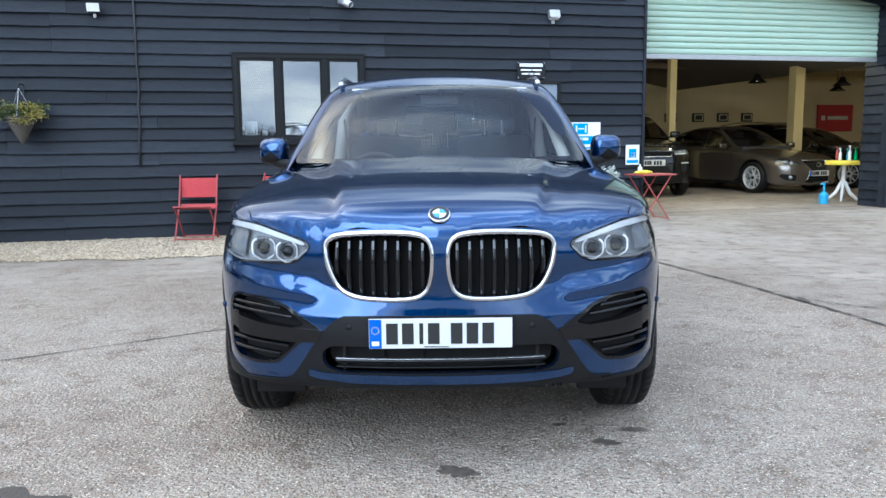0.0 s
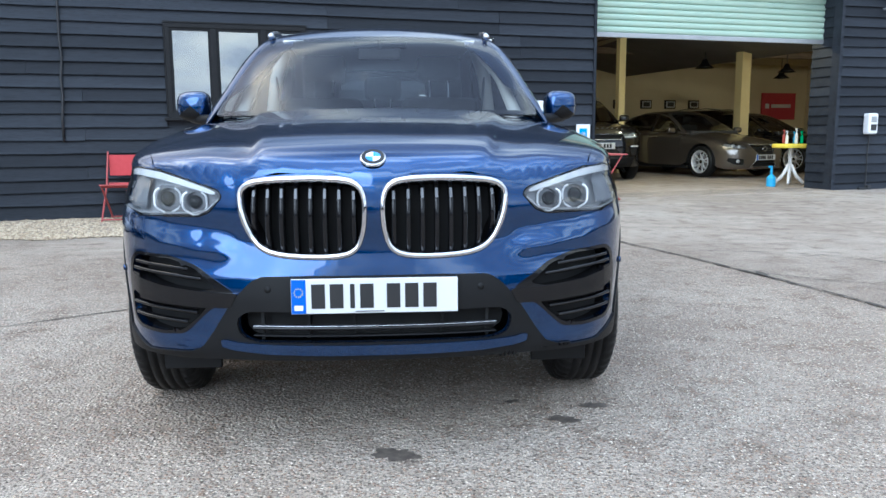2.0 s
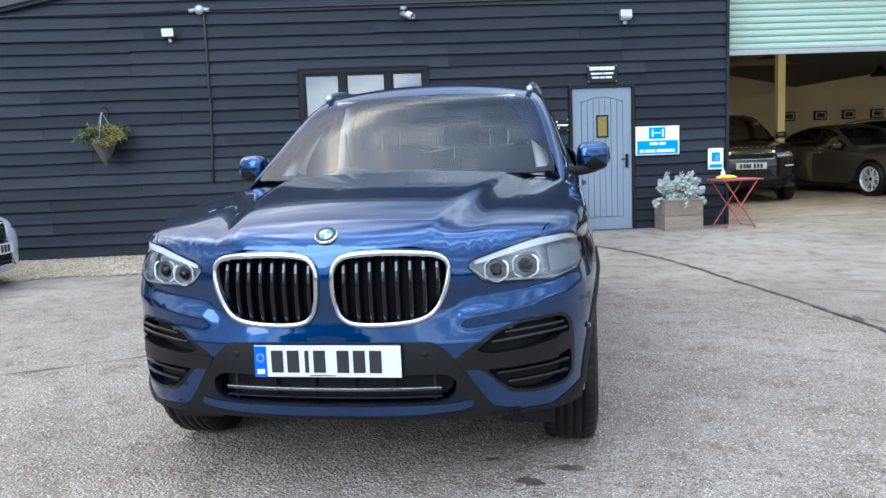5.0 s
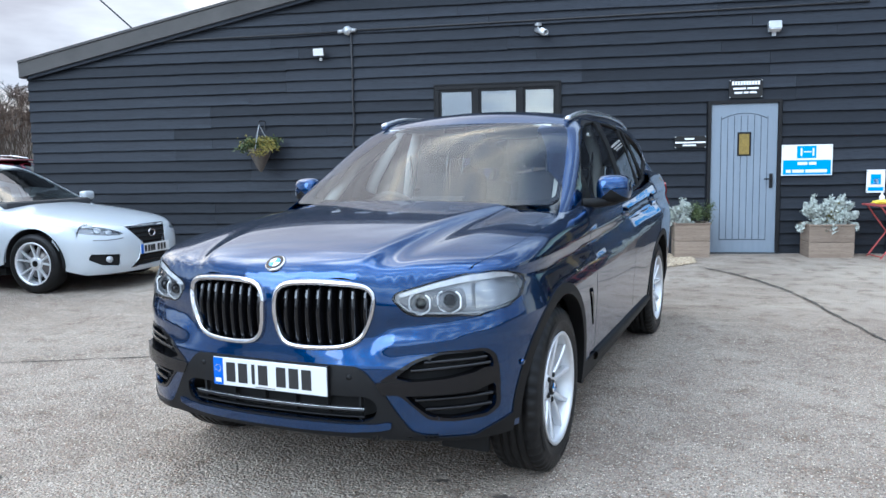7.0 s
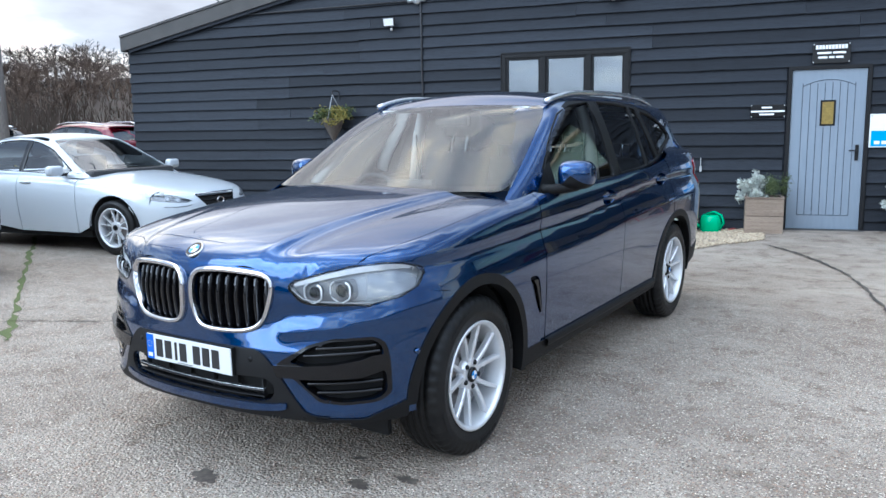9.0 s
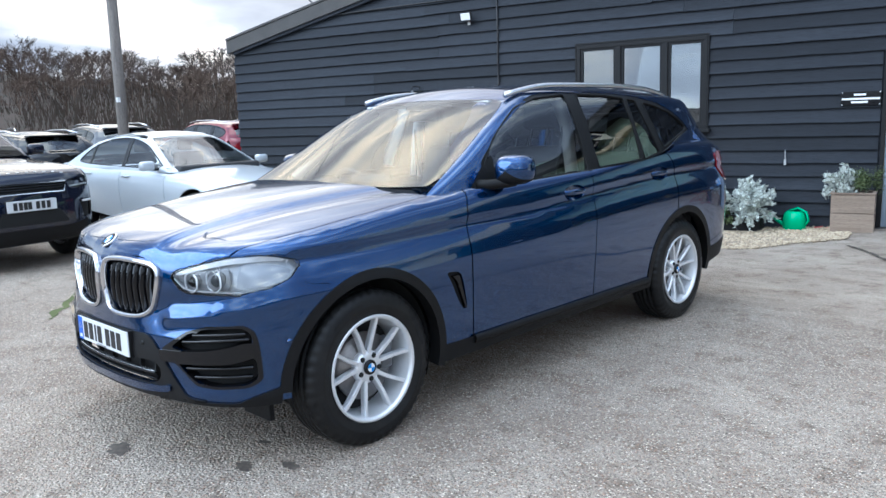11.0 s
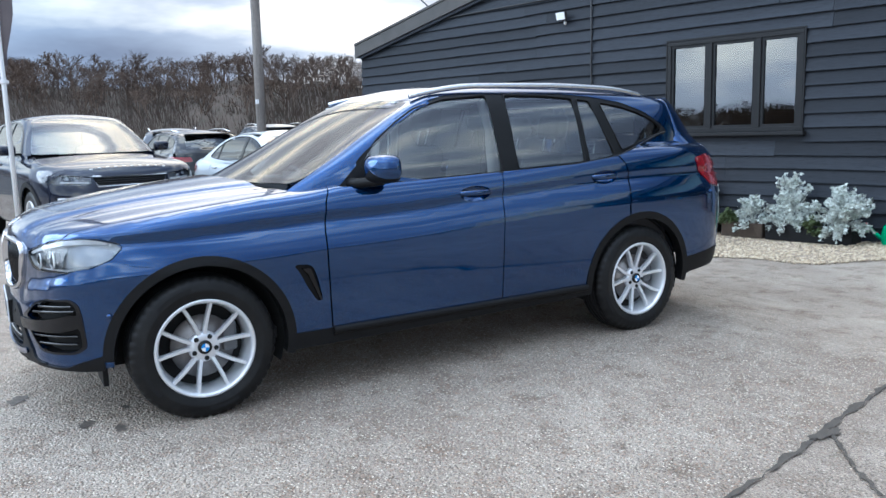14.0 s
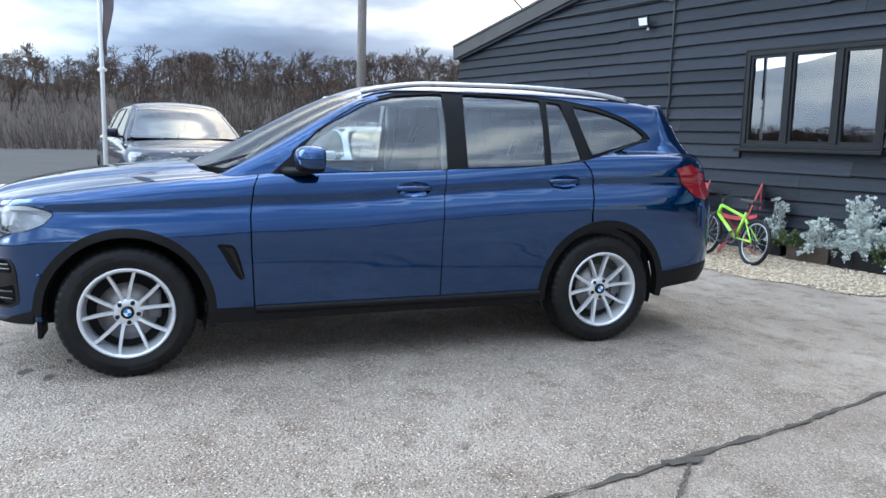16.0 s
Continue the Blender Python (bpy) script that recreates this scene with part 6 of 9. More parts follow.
    # belt strip under the glass
    ln = curve([(0.74, 1.080), (1.15, 1.086), (1.80, 1.108), (2.35, 1.128), (2.72, 1.166), (2.91, 1.212), (3.16, 1.292), (3.25, 1.310)], 6, False)
    V, F = strip(lambda q, f=None: side(q, hi), ln, 0.014, 0.008, closed=False)
    for sgn in (1, -1):
        put("belt_strip", V * (sgn, 1, 1), F[::1] if sgn < 0 else [q[::-1] for q in F], M_GLOSSBLACK, car)
    # windscreen
    ws_poly = np.array([(-0.772, 1.112), (0.772, 1.112), (0.742, 1.20), (0.702, 1.33), (0.655, 1.46), (0.618, 1.532), (0.54, 1.549), (0.25, 1.556), (-0.25, 1.556), (-0.54, 1.549), (-0.618, 1.532), (-0.655, 1.46), (-0.702, 1.33), (-0.742, 1.20)])
    ws_s = rounded(ws_poly, 0.05)
    P, T = sheet(ws_s, (), 0.035)
    Q, N = S.from_screen(P)
    w = put("windscreen", Q + N * 0.001, [tuple(t) for t in T], M_SCREEN, car, "clear windscreen reflecting the sky", True, N)
    w.visible_shadow = False
    # frit band
    inner = rounded(np.array([(-0.742, 1.140), (0.742, 1.140), (0.716, 1.22), (0.678, 1.33), (0.632, 1.46), (0.598, 1.515), (0.52, 1.531), (0.25, 1.538), (-0.25, 1.538), (-0.52, 1.531), (-0.598, 1.515), (-0.632, 1.46), (-0.678, 1.33), (-0.716, 1.22)]), 0.06)
    panel("windscreen_border", lambda q, f=None: S.from_screen(q), ws_s, M_GLOSSBLACK, car, [inner], 0.014, -0.005, 0, label="black printed windscreen border")
    # A pillars and roof from above
    panel("windscreen_pillar", lambda q, f=None: S.from_screen(q), np.array([(0.795, 1.055), (0.862, 1.055), (0.802, 1.20), (0.762, 1.32), (0.720, 1.44), (0.682, 1.525), (0.625, 1.577), (0.598, 1.553), (0.621, 1.534), (0.658, 1.46), (0.705, 1.33), (0.745, 1.20)]), M_BLUE, car, (), 0.014, 0.0015, 0.01, both=True)
    er_, _ = S.from_screen([(x, 1.559 - 0.05 * abs(x) ** 2.0 if abs(x) < 0.51 else 1.545) for x in np.linspace(-0.60, 0.60, 15)])
    front_line = [(x, y) for x, y in er_[:, :2]]
    roof_poly = front_line + [(0.635, 1.5), (0.646, 1.9), (0.646, 2.5), (0.625, 3.0), (0.58, 3.42), (0.40, 3.49), (0.0, 3.51), (-0.40, 3.49), (-0.58, 3.42), (-0.625, 3.0), (-0.646, 2.5), (-0.646, 1.9), (-0.635, 1.5)]
    panel("roof", lambda q, f=None: top(q, hi), roof_poly, M_BLUE, car, (), 0.03, 0.0005, 0.01)
    rearw = rounded([(-0.56, 1.17), (0.56, 1.17), (0.50, 1.42), (0.44, 1.465), (-0.44, 1.465), (-0.50, 1.42)], 0.06)
    panel("tailgate", lambda q, f=None: S.from_rear(q, S.both), [(-0.72, 0.62), (0.72, 0.62), (0.77, 1.1), (0.68, 1.46), (0.58, 1.55), (-0.58, 1.55), (-0.68, 1.46), (-0.77, 1.1)], M_BLUE, car, [rearw], 0.03, 0.0, 0.01)
    P, T = sheet(rearw, (), 0.05)
    Q, N = S.from_rear(P, S.both)
    rw = put("rear_window", Q - N * 0.004, [tuple(t[::-1]) for t in T], M_TINTGLASS, car, "tinted rear glass", True, N)
    rw.visible_shadow = False
    panel("rear_bumper", lambda q, f=None: S.from_rear(q), [(-0.86, 0.36), (0.86, 0.36), (0.86, 0.60), (-0.86, 0.60)], M_BLUE, car, (), 0.04, 0.002, 0.01)
    part("spoiler", moved(box(-0.54, 0.54, 3.26, 3.50, 1.520, 1.556, 0.014), Matrix.Identity(4)), M_BLUE, car)
    # rear corner pillars, closing the side to the tailgate
    edge = pchip([1.10, 1.20, 1.29, 1.42, 1.50, 1.55], [3.66, 3.605, 3.555, 3.495, 3.465, 3.45])
    zs = np.linspace(1.12, 1.545, 18)
    Q, N = side(np.c_[np.full(len(zs), 3.31), zs], hi)
    L, N = side(np.c_[np.full(len(zs), 3.44), np.minimum(zs, 1.22)])
    for s in (1, -1):
        V = []
        for q, l, z in zip(Q, L, zs):
            x, yr = q[0] - 0.006, float(edge(z))
            t = min(1.0, max(0.0, (1.31 - z) / 0.15))
            w = x + max(0.0, l[0] - 0.012 - x) * t * t * (3 - 2 * t)
            row = [(0.42, 3.28), (x, 3.28), (w, 3.28 + 0.5 * (yr - 3.28)), (w - 0.018, yr - 0.03), (w - 0.045, yr), (0.42, yr + 0.01)]
            V += [(s * a, b, float(z)) for a, b in row]
        F = [(6 * i + k, 6 * i + (k + 1) % 6, 6 * i + 6 + (k + 1) % 6, 6 * i + 6 + k) for i in range(len(zs) - 1) for k in range(6)]
        F += [tuple(range(6))[::-1], tuple(range(6 * len(zs) - 6, 6 * len(zs)))]
        put("rear_pillar", V, F if s > 0 else [q[::-1] for q in F], M_BLUE, car, "blue painted rear pillar")
    # roof rails
    for s in (1, -1):
        ys = np.linspace(1.33, 3.18, 34)
        pts, rad = [], []
        for y in ys:
            t = (y - 1.33) / 1.85
            rise = 0.030 * min(1, math.sin(min(t, 1 - t) * math.pi * 2.2) if min(t, 1 - t) < 0.23 else 1)
            zr = float(S.roof(y)) - S.roofcrown * (0.60 / 0.6) ** 2
            pts.append((s * (0.627 - 0.02 * (2 * t - 1) ** 2), y, zr + max(rise, 0) - 0.012))
            rad.append(0.017)
        part("roof_rail", tube(pts, rad, 12), M_SATIN, car, "satin aluminium roof rail", True)
    # shark fin
    V = [(-0.03, 2.95, 1.585), (0.03, 2.95, 1.585), (0.028, 3.15, 1.565), (-0.028, 3.15, 1.565), (-0.006, 3.10, 1.64), (0.006, 3.10, 1.64), (0.006, 3.14, 1.635), (-0.006, 3.14, 1.635)]
    part("roof_aerial", (V, [(0, 1, 5, 4), (1, 2, 6, 5), (2, 3, 7, 6), (3, 0, 4, 7), (4, 5, 6, 7)]), M_BLUE, car)

    # door mirrors
    def mirror_body(s):
        V, F = [], []
        n, m = 14, 20
        cx, cy, cz = 0.958, 0.975, 1.172
        for i in range(n + 1):
            a = math.pi * i / n
            for k in range(m):
                b = 2 * math.pi * k / m
                ct, st = math.cos(b), math.sin(b)
                e = 0.62
                px = math.copysign(abs(math.sin(a)) ** e * abs(ct) ** e, ct) * 0.086
                pz = math.copysign(abs(math.sin(a)) ** e * abs(st) ** e, st) * 0.078
                py = -math.copysign(abs(math.cos(a)) ** 0.8, math.cos(a)) * 0.085
                if py > 0.045:
                    py = 0.045 + (py - 0.045) * 0.25
                x = cx + px * (1 + 0.6 * (py + 0.06))
                V.append((s * x, cy + py + 0.22 * px, cz + pz + 0.10 * px * (1 if pz < 0 else -0.3)))
        for i in range(n):
            for k in range(m):
                F.append((i * m + k, i * m + (k + 1) % m, (i + 1) * m + (k + 1) % m, (i + 1) * m + k)[::-s])
        return V, F
    for s in (1, -1):
        V, F = mirror_body(s)
        low = [math.sin(2 * math.pi * (k + 0.5) / 20) < -0.5 for k in range(20)]
        up = [q for k, q in enumerate(F) if not low[k % 20]]
        dn = [q for k, q in enumerate(F) if low[k % 20]]
        cap = put("mirror_cap", V, up, M_BLUE, car, "blue door mirror cap")
        put("mirror_base", V, dn, M_PLASTIC, cap, "black lower mirror shell")
        arm = [(s * 0.80, 0.83, 1.098), (s * 0.86, 0.86, 1.100), (s * 0.92, 0.92, 1.106), (s * 0.965, 0.965, 1.118)]
        part("mirror_arm", tube(arm, [0.034, 0.028, 0.026, 0.03], 10), M_PLASTIC, cap, "black mirror arm", True)
        part("mirror_glass", moved(disc(0.068, 0, 28, "y"), Matrix.Translation((s * 0.962, 1.035, 1.172)) @ Matrix.Diagonal((1.08, 1, 0.95, 1))), M_CHROME, cap, "mirror glass")
        # sail at the window's corner
        panel_pts = [(0.77, 1.088), (0.985, 1.088), (0.98, 1.245), (0.90, 1.205), (0.82, 1.135)]
        P, T = sheet(panel_pts, (), 0.02)
        Q, N = side(P, hi)
        put("mirror_sail", (Q + N * 0.002) * (s, 1, 1), [tuple(t[::s]) for t in T], M_PLASTIC, cap)

    # wheels
    for nm, cy in (("front", 0.0), ("rear", WB)):
        for s in (1, -1):
            wl = put("wheel", *lathe([(0.03, -0.08), (0.03, 0.0)], 8, "x"), M_DARK, car, "silver ten-spoke alloy wheel with black tyre")
            wl.location = (s * 0.812, cy, 0.350)
            wheel_parts(wl, s)

    # ---- cabin ----
    part("cabin_floor", box(-0.74, 0.74, 0.4, 3.3, 0.30, 0.36), M_CABIN, car)
    for s in (-1, 1):
        part("cabin_side", box(s * 0.80 - 0.02, s * 0.80 + 0.02, 0.55, 3.2, 0.36, 1.03), M_CABIN, car)
    part("load_cover", box(-0.62, 0.62, 2.75, 3.35, 1.00, 1.02, 0.005), M_CABIN, car)
    part("headlining", box(-0.53, 0.53, 1.27, 3.2, 1.528, 1.542, 0.004), M_PALETRIM, car, "pale roof lining")
    V, F = join([box(-0.72, 0.72, 0.46, 0.86, 0.62, 1.06, 0.05, 3), box(-0.60, -0.22, 0.66, 0.92, 1.03, 1.10, 0.03), box(-0.16, 0.16, 0.80, 0.84, 1.02, 1.14, 0.01)])
    part("dashboard", (V, F), M_CABIN, car, "dark dashboard", True)
    st = [(-0.37 + 0.185 * math.cos(a), 1.02 - 0.07 * math.sin(a), 0.98 + 0.17 * math.sin(a)) for a in np.linspace(0, 2 * math.pi, 40, endpoint=False)]
    sw = part("steering_wheel", tube(st, 0.016, 8, True), M_CABIN, car, "black steering wheel", True)
    part("wheel_boss", join([box(-0.45, -0.29, 1.0, 1.05, 0.93, 1.03, 0.02), box(-0.53, -0.21, 1.02, 1.035, 0.965, 0.99, 0.004)]), M_CABIN, sw)
    part("rear_view_mirror", join([box(-0.12, 0.12, 1.26, 1.30, 1.435, 1.50, 0.015), tube([(0, 1.28, 1.48), (0, 1.24, 1.555)], 0.012, 8)]), M_CABIN, car, "dark rear-view mirror")
    part("sensor_housing", moved(box(-0.15, 0.15, 1.26, 1.38, 1.505, 1.535, 0.01), Matrix.Identity(4)), M_CABIN, car)

    def seat(x, y, w_, back_h=0.66):
        se = put("seat", *box(x - w_ / 2, x + w_ / 2, y - 0.50, y, 0.55, 0.70, 0.05, 3), M_SEAT, car, "black cloth seat")
        part("seat_back", moved(box(-w_ / 2, w_ / 2, -0.07, 0.07, 0, back_h, 0.06, 3), pose(x, y + 0.02, 0.62, -16, 0, 0)), M_SEAT, se, "", True)
        part("headrest", moved(box(-0.14, 0.14, -0.05, 0.05, 0.0, 0.18, 0.045, 3), pose(x, y + 0.23, 0.64 + back_h + 0.06, -12, 0, 0)), M_SEAT, se, "", True)
        for d in (-0.06, 0.06):
            part("headrest_post", tube([(x + d, y + 0.19, 0.60 + back_h), (x + d, y + 0.235, 0.75 + back_h)], 0.007, 6), M_CHROME, se)
    seat(-0.37, 1.75, 0.50)
    seat(0.37, 1.75, 0.50)
    for x in (-0.46, 0.0, 0.46):
        seat(x, 2.62, 0.44, 0.58)
    for s in (1, -1):
        part("pillar_trim", tube([(s * 0.70, 1.86, 1.05), (s * 0.655, 1.86, 1.38), (s * 0.60, 1.85, 1.54)], 0.04, 8), M_PALETRIM, car, "pale inner pillar trim", True)
        part("pillar_trim", tube([(s * 0.70, 0.78, 1.10), (s * 0.648, 1.06, 1.32), (s * 0.555, 1.38, 1.505)], [0.034, 0.030, 0.024], 8), M_PALETRIM, car, "pale inner pillar trim", True)
        part("seat_belt", tube([(s * 0.655, 1.83, 1.40), (s * 0.62, 1.80, 1.1), (s * 0.58, 1.78, 0.8)], 0.008, 6), M_CABIN, car)
    return car


blue_suv = hero_car()

# ---- things on and before the barn ----
def leaf_cloud(n, centre, radii, size, rnd, droop=0.3, aspect=2.6, clumps=9):
    """Many small leaves in uneven clumps."""
    V, F = [], []
    cs = [Vector((centre[0] + radii[0] * rnd.gauss(0, 0.45), centre[1] + radii[1] * rnd.gauss(0, 0.45), centre[2] + radii[2] * rnd.gauss(0, 0.45))) for _ in range(clumps)]
    for _ in range(n):
        c = rnd.choice(cs)
        p = c + Vector((rnd.gauss(0, 0.24) * radii[0], rnd.gauss(0, 0.24) * radii[1], rnd.gauss(0, 0.24) * radii[2]))
        d = Vector((rnd.gauss(0, 1), rnd.gauss(0, 1), rnd.gauss(0.35, 1) - droop)).normalized()
        s = d.orthogonal().normalized()
        s = (Matrix.Rotation(rnd.random() * 6.3, 3, d) @ s)
        L = size * (0.6 + 0.8 * rnd.random())
        W = L / aspect
        k = len(V)
        up = d.cross(s) * W * 0.3
        V += [tuple(p), tuple(p + d * L * 0.5 + s * W * 0.5 + up), tuple(p + d * L), tuple(p + d * L * 0.5 - s * W * 0.5 + up)]
        F += [(k, k + 1, k + 2), (k, k + 2, k + 3)]
    return V, F


def silver_bush(n, base, radius, height, rnd, stems=16):
    """A silvery mound: branching stems that end in tufts of narrow lobed leaves, the outer ones drooping."""
    V, F = [], []
    stem = []
    o = Vector(base)
    for _ in range(stems):
        a, t = rnd.random() * 6.3, rnd.random() ** 0.75
        ph = t * 2.0
        k = 0.72 + 0.36 * rnd.random()
        top = o + Vector((radius * k * math.sin(ph) * math.cos(a), radius * k * math.sin(ph) * math.sin(a), height * k * (math.cos(ph) * 0.82 + 0.18)))
        mid = o + (top - o) * 0.5 + Vector((0, 0, 0.22 * height * math.sin(min(ph, 1.5))))
        stem.append(tube([tuple(o), tuple(mid), tuple(top)], 0.0035, 4))
        m = max(4, n // stems)
        for i in range(m):
            u = 0.38 + 0.66 * ((i + rnd.random()) / m) ** 0.7
            p = o * (1 - u) ** 2 + mid * 2 * u * (1 - u) + top * u * u
            p = p + Vector((rnd.gauss(0, 0.014), rnd.gauss(0, 0.014), rnd.gauss(0, 0.012)))
            d = ((top - o).normalized() * 0.7 + Vector((rnd.gauss(0, 0.7), rnd.gauss(0, 0.7), rnd.gauss(0.1, 0.6)))).normalized()
            s = d.orthogonal().normalized()
            s = Matrix.Rotation(rnd.random() * 6.3, 3, d) @ s
            L = 0.026 + 0.026 * rnd.random()
            for lobe, at in ((0.0, 0.0), (0.9, 0.2), (-0.9, 0.35), (0.7, 0.55)):
                dd = (d + s * lobe).normalized()
                w = d.cross(s).cross(dd).normalized() * L * 0.13
                j = len(V)
                q = p + d * L * at
                ll = L * (1.0 if not lobe else 0.55)
                V += [tuple(q - w * 0.5), tuple(q + dd * ll * 0.6 + w), tuple(q + dd * ll), tuple(q + dd * ll * 0.6 - w)]
                F += [(j, j + 1, j + 2, j + 3)]
    return (V, F), join(stem)


def planter(u, n, w, h, d, seed, green, label):
    rnd = random.Random(seed)
    z = 0.055
    p = thing("planter", label, "planter", WALL_M @ pose(u, n, z), "planters by the door")
    hw, hd = w / 2, d / 2
    boards = 2
    for k in range(boards):
        z0, z1 = h * k / boards + 0.003, h * (k + 1) / boards - 0.003
        part("board", box(-hw, hw, -hd, -hd + 0.024, z0, z1, 0.003), M_OAK, p)
        part("board", box(-hw, hw, hd - 0.024, hd, z0, z1, 0.003), M_OAK, p)
        part("board", box(-hw, -hw + 0.024, -hd + 0.024, hd - 0.024, z0, z1, 0.003), M_OAK, p)
        part("board", box(hw - 0.024, hw, -hd + 0.024, hd - 0.024, z0, z1, 0.003), M_OAK, p)
    part("cap", join([box(-hw - 0.01, hw + 0.01, -hd - 0.012, -hd + 0.03, h, h + 0.018, 0.003), box(-hw - 0.01, hw + 0.01, hd - 0.03, hd + 0.012, h, h + 0.018, 0.003), box(-hw - 0.01, -hw + 0.03, -hd + 0.03, hd - 0.03, h, h + 0.018, 0.003), box(hw - 0.03, hw + 0.01, -hd + 0.03, hd - 0.03, h, h + 0.018, 0.003)]), M_OAK, p, "planter rim")
    part("soil", box(-hw + 0.025, hw - 0.025, -hd + 0.025, hd - 0.025, h - 0.05, h - 0.02), M_SOIL, p)
    for sx in green[0]:
        L, st = silver_bush(1500, (sx * hw, -0.05, h - 0.02), 0.19, 0.36, rnd, 24)
        t = tagged(put("silver_plant", *L, M_SILVERLEAF), "silvery grey leafy plant in the planter", "plant")
        t.matrix_world = p.matrix_world
        part("stem_tuft", st, M_SILVERLEAF, t)
    for gx, mt in green[1]:
        t = tagged(put("green_shrub", *leaf_cloud(1500, (gx * hw, 0.02, h + 0.14), (0.13, 0.13, 0.15), 0.03, rnd), mt), "small yellow-green shrub in the planter", "plant")
        t.matrix_world = p.matrix_world


def troughs():
    """Low troughs along the wall, and the plants that stand in them."""
    rnd = random.Random(60)
    made = []
    for u, n, w, d, h, mt, lab in ((0.70, -0.16, 0.26, 0.22, 0.17, M_PLASTIC, "small dark plant pot against the boards"), (1.24, -0.26, 0.50, 0.28, 0.17, M_SOIL, "low weathered wooden trough with silvery plants"), (2.01, -0.28, 0.94, 0.30, 0.19, M_PLASTIC, "long black trough with two silvery mounds")):
        t = thing("trough", lab, "planter", WALL_M @ pose(u, n, 0.02), "troughs along the wall")
        hw, hd = w / 2, d / 2
        part("trough_body", join([box(-hw, hw, -hd, -hd + 0.022, 0, h, 0.004), box(-hw, hw, hd - 0.022, hd, 0, h, 0.004), box(-hw, -hw + 0.022, -hd + 0.022, hd - 0.022, 0, h), box(hw - 0.022, hw, -hd + 0.022, hd - 0.022, 0, h)]), mt, t)
        part("soil", box(-hw + 0.022, hw - 0.022, -hd + 0.022, hd - 0.022, 0.02, h - 0.03), M_SOIL, t)
        made.append(t)
    for k, x, y, r, hh, n, stems in ((0, -0.02, 0.0, 0.14, 0.46, 700, 12), (1, 0.10, -0.04, 0.21, 0.35, 1400, 24), (2, -0.24, 0.0, 0.25, 0.55, 2800, 46), (2, 0.32, -0.06, 0.31, 0.44, 4200, 70)):
        L, st = silver_bush(n, (x, y, 0.15), r, hh, rnd, stems)
        p = tagged(put("silver_plant", *L, M_SILVERLEAF), "bushy silvery grey plant in a trough", "plant")
        p.matrix_world = made[k].matrix_world
        part("stem_tuft", st, M_SILVERLEAF, p)
    for k, x, y in ((0, 0.16, -0.10), (1, -0.20, -0.04), (2, 0.04, -0.10)):
        L, st = silver_bush(520, (x, y, 0.12), 0.12, 0.17, rnd, 16)
        g = tagged(put("green_plant", *L, M_GREENLEAF), "low green plant in a trough", "plant")
        g.matrix_world = made[k].matrix_world
        part("stem_tuft", st, M_GREENLEAF, g)


planter(3.45, -0.27, 0.44, 0.43, 0.40, 21, ((-0.55,), ((0.45, M_GREENLEAF),)), "weathered square timber planter beside the door")
planter(5.12, -0.30, 0.53, 0.41, 0.42, 22, ((-0.62, 0.6, 0.15), ((0.0, M_YELLOWLEAF),)), "weathered timber planter with silver and yellow plants")
troughs()


def hanging_basket():
    rnd = random.Random(9)
    b = thing("hanging_basket", "wicker cone hanging basket with trailing green plant", "basket", WALL_M @ pose(-2.52, -0.24, 0))
    V, F = lathe([(0.012, 1.25), (0.06, 1.33), (0.12, 1.45), (0.165, 1.57), (0.17, 1.585)], 24)
    part("cone", (V, F), M_WICKER, b, "dark wicker cone", True)
    for k in range(9):
        z = 1.29 + 0.033 * k
        r = 0.035 + 0.0165 * k
        part("weave_ring", tube([(r * math.cos(a), r * math.sin(a), z) for a in np.linspace(0, 2 * math.pi, 24, endpoint=False)], 0.006, 5, True), M_WICKER, b)
    for a in (0.5, 2.6, 4.7):
        part("chain", tube([(0.165 * math.cos(a), 0.165 * math.sin(a), 1.58), (0.0, 0.0, 1.93)], 0.005, 5), M_GREYSTEEL, b)
    part("hook", tube([(0.0, 0.0, 1.93), (0.0, -0.01, 1.96), (0.0, 0.03, 1.985), (0.0, 0.2, 1.985), (0.0, 0.2, 1.86)], 0.008, 6), M_CABLE, b, "black iron bracket")
    part("foliage", leaf_cloud(1500, (0, 0, 1.64), (0.22, 0.2, 0.09), 0.045, rnd, 0.5, 2.2, 14), M_GREENLEAF, b, "trailing leaves")
    part("pale_foliage", leaf_cloud(800, (0.02, -0.03, 1.63), (0.25, 0.2, 0.1), 0.04, rnd, 0.6, 2.2, 12), M_YELLOWLEAF, b, "pale green leaves")


hanging_basket()


